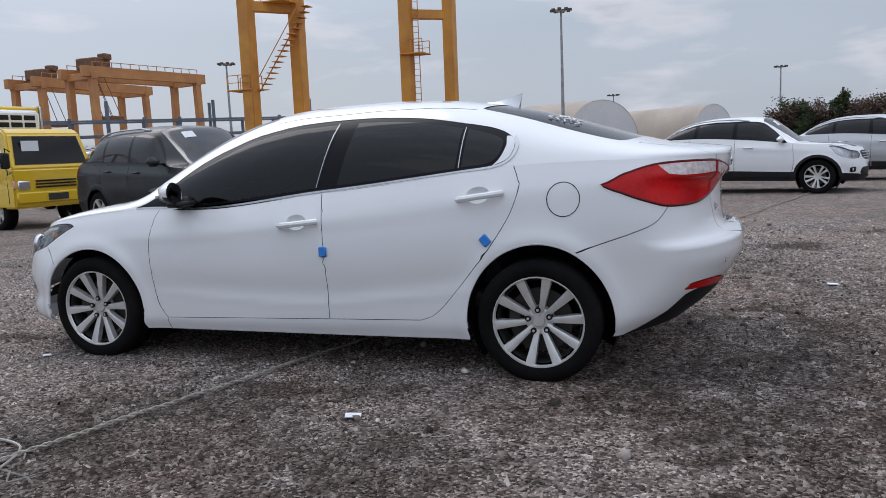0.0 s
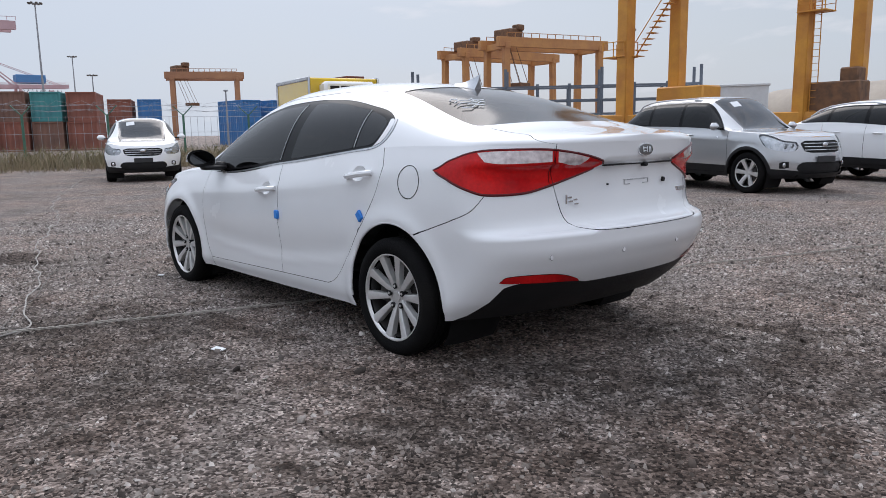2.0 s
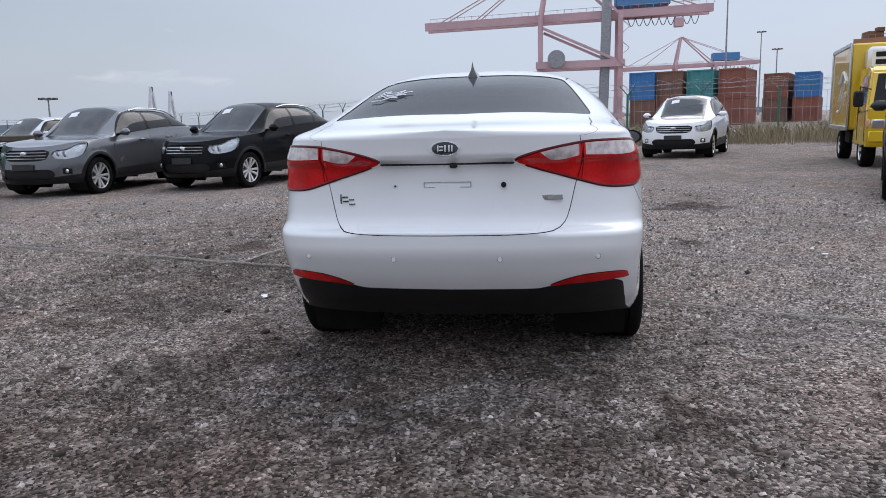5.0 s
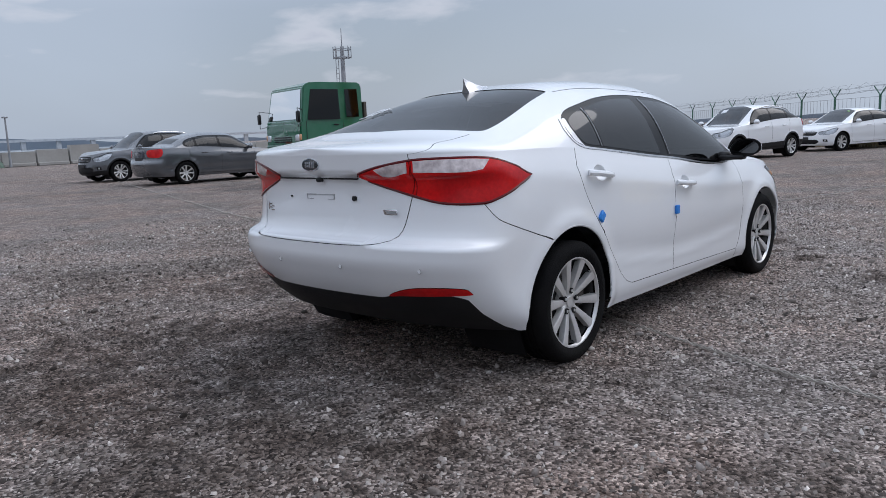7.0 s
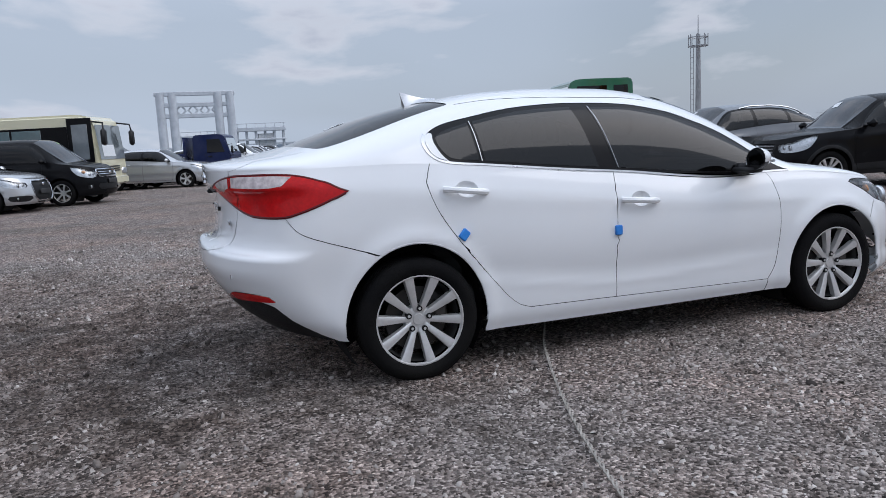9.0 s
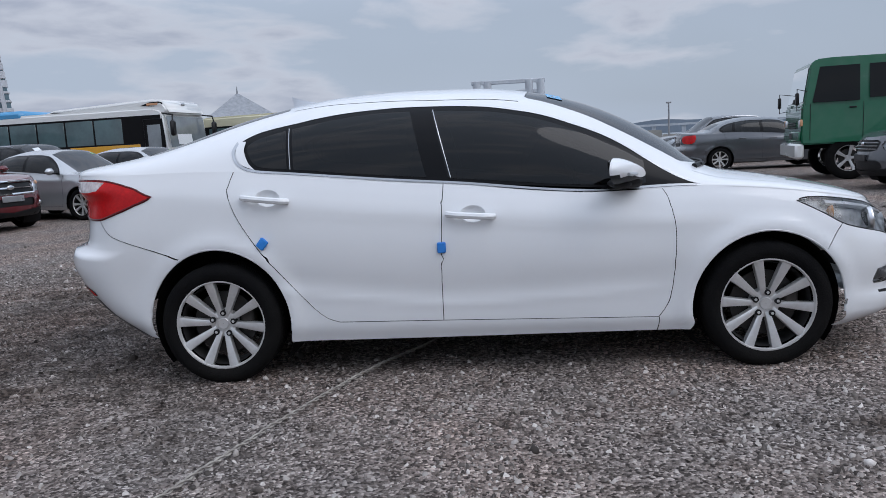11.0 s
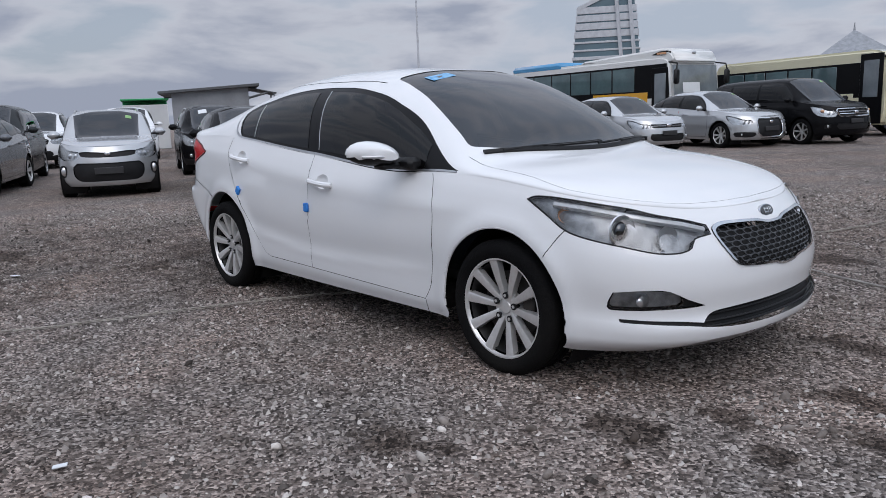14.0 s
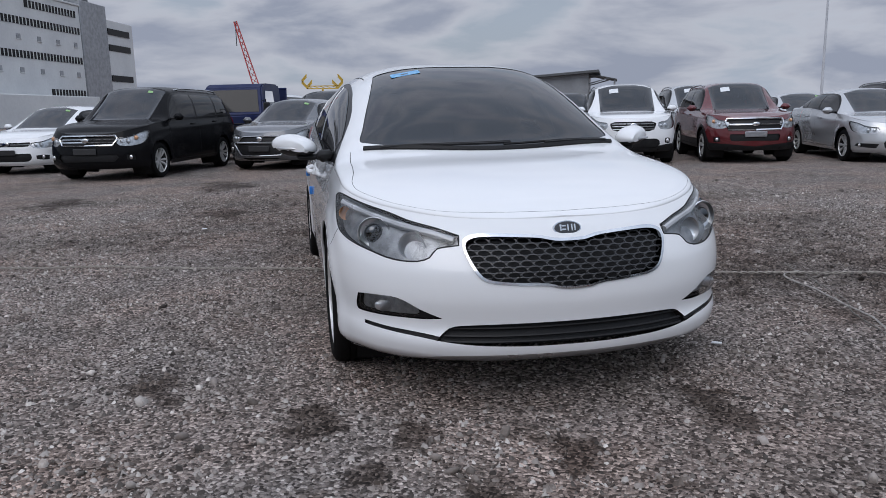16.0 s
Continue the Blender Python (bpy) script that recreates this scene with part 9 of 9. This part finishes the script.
def kiosk(x, y, rz):
    t = thing("green_kiosk", "bright green and white kiosk", "kiosk")
    part("wall", MB().box((0, 0, 1.1), (1.8, 2.1, 2.2), 0.03), WALLW, t, "white panel wall")
    green = surf("bright green panel", (0.03, 0.36, 0.12), (0.02, 0.28, 0.10), rough=0.5)
    part("fascia", MB().box((-0.92, 0, 2.06), (0.08, 2.14, 0.78), 0.02), green, t, "green sign fascia")
    part("roof", MB().box((0, 0, 2.46), (2.0, 2.25, 0.08), 0.02), green, t, "green roof edge")
    for yy in (-0.55, 0.45):
        part("white_panel", MB().box((-0.97, yy, 1.98), (0.02, 0.5, 0.42), 0.01), WALLW, t, "pale sheet on the fascia")
    part("hatch", MB().box((-0.93, 0.2, 1.15), (0.08, 1.0, 0.7), 0.02), GLOSSBLACK, t, "dark serving hatch")
    t.matrix_basis = pose(x, y, 0, 0, 0, rz)


awning_shed(27.8, -11.2, 155)
kiosk(34.9, -10.9, 160)


def warehouse(x, y, rz):
    """A tall white block seen along its front: long strips of dark windows, small square ones between, a blank grey stair tower and a lower wing."""
    t = thing("warehouse", "large white warehouse block with long strip windows", "warehouse")
    part("wall", MB().box((9.0, 30.0, 10.4), (18.0, 60.0, 20.8), 0.1), WALLW, t)
    part("roof", MB().box((9.0, 30.0, 20.95), (18.4, 60.4, 0.3), 0.05), WALLW, t)
    for z, y0, y1, h in ((19.2, 1.4, 16.0, 1.15), (16.4, 0.6, 58.0, 1.15), (11.3, 0.6, 58.0, 1.15), (5.6, 0.6, 11.0, 1.1)):
        wd = part("strip_window", MB().box((-0.03, (y0 + y1) / 2, z), (0.12, y1 - y0, h), 0.02), GLOSSBLACK, t, "long dark strip window")
        n = int((y1 - y0) / 0.9)
        for k in range(1, n):
            part("mullion", MB().box((-0.12, y0 + (y1 - y0) * k / n, z), (0.08, 0.16, h), 0.01), WALLW, wd)
    for z in (14.0, 8.9):
        for k in range(10):
            w = part("window", MB().box((-0.03, 2.2 + 5.4 * k, z), (0.12, 1.0, 0.75), 0.02), STEEL, t, "small square window")
            part("sill", MB().box((-0.1, 2.2 + 5.4 * k, z - 0.45), (0.2, 1.2, 0.1), 0.01), WALLW, w)
    part("stair_tower", MB().box((7.0, -4.6, 11.0), (14.4, 9.2, 22.0), 0.1), STEEL, t, "grey windowless stair tower")
    part("roof_house", MB().box((6.0, 4.0, 22.6), (8.0, 6.0, 3.4), 0.1), WALLW, t)
    part("roof_plant", MB().box((5.0, -6.5, 22.7), (5.0, 3.4, 1.4), 0.1), ROOFG, t)
    wing = part("side_wing", MB().box((7.4, -14.9, 9.9), (14.0, 11.4, 19.8), 0.1), WALLW, t)
    for z in (17.6, 14.6, 8.8):
        part("window", MB().box((0.35, -14.6, z), (0.2, 8.6, 1.2), 0.02), GLOSSBLACK, wing, "dark strip window")
    part("porch", MB().box((-3.0, 22.0, 2.4), (6.0, 30.0, 4.8), 0.1), WALLW, t, "low white loading porch")
    t.matrix_basis = pose(x, y, 0, 0, 0, rz)


warehouse(142.3, 35.3, 74.4)


def office_tower(x, y, rz):
    t = thing("office_tower", "tapering grey glass office tower with slanting top", "tower")
    W, D, H = 36.0, 26.0, 52.0
    floors = 13
    core = MB()
    vs = [(-W / 2, -D / 2, 0), (W / 2, -D / 2, 0), (W / 2, D / 2, 0), (-W / 2, D / 2, 0), (-W / 2 + 5, -D / 2 + 2, H * 0.92), (W / 2 - 6, -D / 2 + 2, H * 1.12), (W / 2 - 6, D / 2 - 2, H * 1.12), (-W / 2 + 5, D / 2 - 2, H * 0.92)]
    part("core", core.add(vs, [(0, 1, 2, 3), (4, 5, 6, 7), (0, 1, 5, 4), (1, 2, 6, 5), (2, 3, 7, 6), (3, 0, 4, 7)]), PALE_T, t)
    for k in range(floors):
        z = 3 + (H * 0.90 - 3) * k / (floors - 1)
        f = z / H
        a, b_ = -W / 2 + 5 * f / 0.92 - 0.6, W / 2 - 6 * f / 1.12 + 0.6
        d2 = D / 2 - 2 * f + 0.5
        part("floor_band", MB().box(((a + b_) / 2, 0, z), (b_ - a, 2 * d2, 3.0 if k > 8 else 0.9 if k % 3 else 1.5), 0.1), PALESTEEL, t)
    for px in (W / 2 - 9, W / 2 - 3):
        part("fin", MB().beam((px, -D / 2 - 0.5, 0), (px - 5.0, -D / 2 + 1.2, H * 1.12), 1.4), PALESTEEL, t)
    part("crown", MB().beam((-W / 2 + 5, -D / 2 + 2, H * 0.92), (W / 2 - 6, -D / 2 + 2, H * 1.12), 1.6).beam((-W / 2 + 5, D / 2 - 2, H * 0.92), (W / 2 - 6, D / 2 - 2, H * 1.12), 1.6), PALESTEEL, t)
    part("aerial", MB().cyl((4, 0, H), (4, 0, H * 1.28), 0.4, 0.15, 6).beam((1, 0, H * 1.2), (7, 0, H * 1.2), 0.4), STEEL, t)
    t.matrix_basis = pose(x, y, 0, 0, 0, rz)


PALE_T = surf("blue green tower glass", (0.10, 0.16, 0.19), (0.07, 0.11, 0.14), scale=0.05, rough=0.15, coat=0.5)
office_tower(220.0, -304.0, 215.6)


def pyramid_hall(x, y, rz, w, h0, h1, label):
    t = thing("pyramid_hall", label, "hall", "pyramid roofs")
    part("wall", MB().box((0, 0, h0 / 2), (w * 0.92, w * 0.92, h0), 0.05), WALLW, t)
    part("pyramid_roof", MB().add([(-w / 2, -w / 2, h0), (w / 2, -w / 2, h0), (w / 2, w / 2, h0), (-w / 2, w / 2, h0), (0, 0, h1)], [(0, 1, 4), (1, 2, 4), (2, 3, 4), (3, 0, 4), (3, 2, 1, 0)]), STEEL, t, angle=5)
    part("finial", MB().cyl((0, 0, h1 - 0.3), (0, 0, h1 + 1.2), 0.2, 0.05, 6), STEEL, t)
    t.matrix_basis = pose(x, y, 0, 0, 0, rz)


pyramid_hall(47.8, -138.9, 25, 17.0, 6.5, 13.0, "grey pyramid-roofed hall beyond the buses")
pyramid_hall(29.0, -214.0, 10, 18.0, 2.6, 7.4, "second grey pyramid roof far off")


def steel_gate():
    t = thing("harbour_gate", "pale steel gateway with paired columns and diamond truss", "gate")
    y = -236.0
    for x in (1.5, 5.0, -15.3, -11.7):
        part("column", MB().cyl((x, y, 0), (x, y, 19.9), 1.32, 1.25, 12), PALESTEEL, t)
    for z, a, b_ in ((19.6, 6.6, -16.8), (16.3, 5.7, -15.9), (13.0, 5.1, -14.7)):
        part("cross_beam", MB().beam((a, y, z), (b_, y, z), 1.2, 1.26, 0.15), PALESTEEL, t)
    for k in range(4):
        c = -0.05 - 3.45 * k - 0.75
        q = [(c - 1.35, 14.65), (c, 16.15), (c + 1.35, 14.65), (c, 13.15), (c - 1.35, 14.65)]
        part("diamond", MB().tube([(x, y, z) for x, z in q], 0.3, 6), PALESTEEL, t)
    for x0, x1, z, d in ((0.4, -11.0, 6.6, 14.0), (-16.4, -32.0, 8.2, 4.0)):
        part("side_deck", MB().box(((x0 + x1) / 2, y - d, z), (x0 - x1, 4.0, 1.2), 0.1), PALESTEEL, t)
        part("side_deck", MB().box(((x0 + x1) / 2, y - d, z - 3.2), (x0 - x1, 4.0, 0.6), 0.1), PALESTEEL, t)
        for k in range(6):
            xx = x0 + (x1 - x0) * (k + 0.2) / 5.4
            part("deck_post", MB().box((xx, y - d, z / 2), (0.7, 1.6, z), 0.05), PALESTEEL, t)
            part("deck_rail", MB().beam((xx, y - d + 2.0, z + 0.5), (xx, y - d + 2.0, z + 1.8), 0.16), PALESTEEL, t)
        part("deck_rail", MB().beam((x0, y - d + 2.0, z + 1.8), (x1, y - d + 2.0, z + 1.8), 0.16), PALESTEEL, t)
    part("deck_pier", MB().box((-26.0, y - 5.0, 3.4), (5.0, 3.0, 6.8), 0.1), WALLW, t)
    t.matrix_basis = pose(-2.6, 0, 0)


steel_gate()


def lattice_boom(name, label, base, tip, w, n, material):
    t = thing(name, label, "crane")
    b0, b1 = Vector(base), Vector(tip)
    d = (b1 - b0).normalized()
    u = d.cross(Vector((1, 0, 0))).normalized()
    v = d.cross(u)
    co = [(u + v) * w / 2, (u - v) * w / 2, (-u - v) * w / 2, (v - u) * w / 2]
    for c in co:
        part("chord", MB().beam(b0 + c, b1 + c * 0.4, w * 0.16), material, t)
    lac = MB()
    for k in range(n):
        f0, f1 = k / n, (k + 1) / n
        s0, s1 = 1 - 0.6 * f0, 1 - 0.6 * f1
        for i in range(4):
            lac.beam(b0 + (b1 - b0) * f0 + co[i] * s0, b0 + (b1 - b0) * f1 + co[(i + 1) % 4] * s1, w * 0.09)
    part("lacing", lac, material, t)
    part("carrier", MB().box((base[0], base[1], base[2] / 2), (8, 6, base[2]), 0.3), material, t)
    part("hoist_rope", MB().tube([b1, b1 - Vector((0, 0, 6))], 0.1, 4), TRIM, t)


lattice_boom("crawler_crane", "red lattice boom crane leaning over the roofs", (195.0, 6.4, 6.0), (195.0, 11.2, 24.5), 1.6, 12, surf("red lattice paint", (0.45, 0.06, 0.06), rough=0.6))
CY = surf("yellow sign steel", (0.62, 0.40, 0.05), rough=0.6)
sign = thing("arrow_board", "yellow lattice arrow board on a trailer", "traffic sign")
sb = MB()
for y0, y1, z0, z1 in ((-3.4, -1.0, 3.1, 3.1), (-3.4, -3.8, 3.1, 3.55), (-3.4, -2.95, 3.1, 3.55), (-1.0, -1.4, 3.1, 3.55), (-1.0, -0.6, 3.1, 3.55), (-3.8, -3.4, 3.55, 4.0), (-0.6, -1.0, 3.55, 4.0)):
    for o in (0, 0.2):
        sb.beam((55.0, y0, z0 + o), (55.0, y1, z1 + o), 0.07)
    for k in range(5):
        f = k / 5
        sb.beam((55.0, y0 + (y1 - y0) * f, z0 + (z1 - z0) * f), (55.0, y0 + (y1 - y0) * (f + 0.2), z0 + (z1 - z0) * (f + 0.2) + 0.2), 0.05)
part("arrow_frame", sb, CY, sign)
part("mount", MB().beam((55.0, -2.2, 0.5), (55.0, -2.2, 3.1), 0.15).box((55.0, -2.2, 0.45), (1.8, 2.2, 0.4), 0.05), CY, sign)

# ---- trees behind the SUVs ----
BARK = surf("grey brown bark", (0.12, 0.09, 0.07), (0.07, 0.05, 0.04), scale=3, rough=0.95, bump=0.4, bscale=12)
LEAF = surf("dark pine green leaves", (0.035, 0.060, 0.025), (0.06, 0.075, 0.03), scale=0.7, rough=0.9)
LEAFB = surf("russet winter leaves", (0.12, 0.075, 0.05), (0.08, 0.06, 0.045), scale=0.7, rough=0.9)


def tree(x, y, h, seed, conifer, leaf, label):
    rg = random.Random(seed)
    t = thing("tree", label, "tree", "trees behind the lot")
    tr = MB()
    tr.tube([(x + 0.15 * math.sin(k + seed), y + 0.12 * math.cos(k * 1.3), h * (0.95 if conifer else 0.6) * k / 5) for k in range(6)], 0.14, 7)
    limbs = []
    for k in range(14):
        f = 0.25 + 0.7 * k / 14
        a = rg.uniform(0, 2 * math.pi)
        L = h * (0.34 * (1 - f) + 0.05) if conifer else h * rg.uniform(0.2, 0.38)
        z0 = h * f * (0.9 if conifer else 0.6)
        tip = (x + L * math.cos(a), y + L * math.sin(a), z0 + L * (0.1 if conifer else 0.8))
        tr.tube([(x, y, z0), ((x + tip[0]) / 2, (y + tip[1]) / 2, (z0 + tip[2]) / 2 + 0.1), tip], 0.045, 5)
        limbs.append(((x, y, z0), tip))
    part("trunk", tr, BARK, t)
    V, F = [], []
    for a, b in limbs:
        for _ in range(260):
            f = rg.uniform(0.2, 1.0)
            s = 0.10 * h * (0.6 if conifer else 1.0)
            c = [a[i] + (b[i] - a[i]) * f + rg.gauss(0, s * 0.55) for i in range(3)]
            u = Vector((rg.gauss(0, 1), rg.gauss(0, 1), rg.gauss(0, 0.6))).normalized() * 0.17
            v = Vector((rg.gauss(0, 1), rg.gauss(0, 1), rg.gauss(0, 1))).normalized() * 0.10
            o = len(V)
            V += [tuple(Vector(c) - u), tuple(Vector(c) + v), tuple(Vector(c) + u), tuple(Vector(c) - v)]
            F.append((o, o + 1, o + 2, o + 3))
    me = bpy.data.meshes.new("crown")
    me.from_pydata(V, [], F)
    part("crown", me, leaf, t)


rg = random.Random(5)
for k in range(24):
    f = k / 23
    con = k in (2, 3, 5, 6, 15, 19)
    tree(12.9 + 24 * f + rg.uniform(-0.6, 0.6), 95 - 6 * f + rg.uniform(-3, 3), (6.3 + 0.8 * math.sin(k * 1.7) + (1.4 if k == 15 else 0)), k + 3, con, LEAF if con or k % 4 == 1 else LEAFB, "dark green conifer behind the parked cars" if con else "russet bare-looking tree behind the parked cars")

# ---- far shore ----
# the hills' pale blue-grey has the distance haze put into it
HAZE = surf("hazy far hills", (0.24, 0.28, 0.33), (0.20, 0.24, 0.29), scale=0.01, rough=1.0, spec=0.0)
WATER = surf("pale grey water", (0.16, 0.19, 0.21), rough=0.25, bump=0.15, bscale=0.6, spec=0.5)
me = bpy.data.meshes.new("water")
me.from_pydata([(-900, -1800, 0.06), (-95, -75, 0.06), (-30, -75, 0.06), (-8, -64, 0.06), (600, -1800, 0.06)], [], [(0, 4, 3, 2, 1)])
me.materials.append(WATER)
tagged(new("water", me), "pale grey harbour water beyond the fence", "water", kind="structure")
n = 220
V = []
for k in range(n):
    a = radians(165 + 130 * k / (n - 1))
    hgt = 5 + 34 * max(0.0, float(lattice(np.array([k * 1.0]), np.array([0.0]), 22, 3)[0])) + 5 * abs(float(lattice(np.array([k * 1.0]), np.array([5.0]), 5, 4)[0]))
    V += [(1600 * math.cos(a), 1600 * math.sin(a), -2.0), (1600 * math.cos(a), 1600 * math.sin(a), hgt)]
F = [(2 * k, 2 * k + 2, 2 * k + 3, 2 * k + 1) for k in range(n - 1)]
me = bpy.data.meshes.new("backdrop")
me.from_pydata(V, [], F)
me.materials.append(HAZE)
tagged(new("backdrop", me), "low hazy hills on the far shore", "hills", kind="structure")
bridge = thing("long_bridge", "long low pale bridge across the water", "bridge")
b0, b1 = Vector((-640, -640, 0)), Vector((80, -900, 0))
part("deck", MB().beam(b0 + Vector((0, 0, 9)), b1 + Vector((0, 0, 9)), 6, 2.2), PALESTEEL, bridge)
for k in range(26):
    q = b0 + (b1 - b0) * k / 25
    part("pier", MB().beam(q, q + Vector((0, 0, 8)), 4, 3), PALESTEEL, bridge)
for x, y, s_ in ((-420, -240, 1), (-480, -260, 1)):
    q = thing("bridge_pylon", "faint pale bridge pylon on the far shore", "bridge", "bridge pylons")
    part("pylon_leg", MB().beam((x - 6, y, 0), (x, y, 26), 1.6), PALESTEEL, q)
    part("pylon_leg", MB().beam((x + 6, y, 0), (x, y, 26), 1.6), PALESTEEL, q)
WALLC = surf("weathered concrete", (0.36, 0.35, 0.33), (0.28, 0.27, 0.25), scale=0.6, rough=0.9, bump=0.2, bscale=8)
for k in range(15):
    x = -7.8 - 2.15 * k
    m = pose(x, -52.6 + 0.10 * k, 0, 0, 0, 180 - 3 + 2 * math.sin(k * 1.7))
    h = 1.0 + 0.12 * math.sin(k * 2.1) + (0.45 if k in (2, 5) else 0)
    tagged(part("concrete_barrier", MB().prism([(-1.02, 0), (-1.02, h * 0.94), (-0.98, h), (0.98, h), (1.02, h * 0.94), (1.02, 0)], -0.22, 0.22).box((0, 0, 0.12), (2.02, 0.75, 0.24), 0.04), WALLC), "weathered concrete quay barrier with stained faces", "barrier", "quay barriers").matrix_basis = m
tagged(part("tarpaulin", MB().ball((-11.4, -51.4, 0.05), 0.95, 14, (1.0, 0.7, 0.85)).ball((-12.4, -51.6, 0.0), 0.8, 12, (0.9, 0.7, 0.8)), surf("faded green tarpaulin", (0.13, 0.19, 0.15), (0.09, 0.13, 0.10), scale=3, rough=0.8, bump=0.4, bscale=4)), "faded green tarpaulin thrown over rubble by the quay", "tarpaulin")
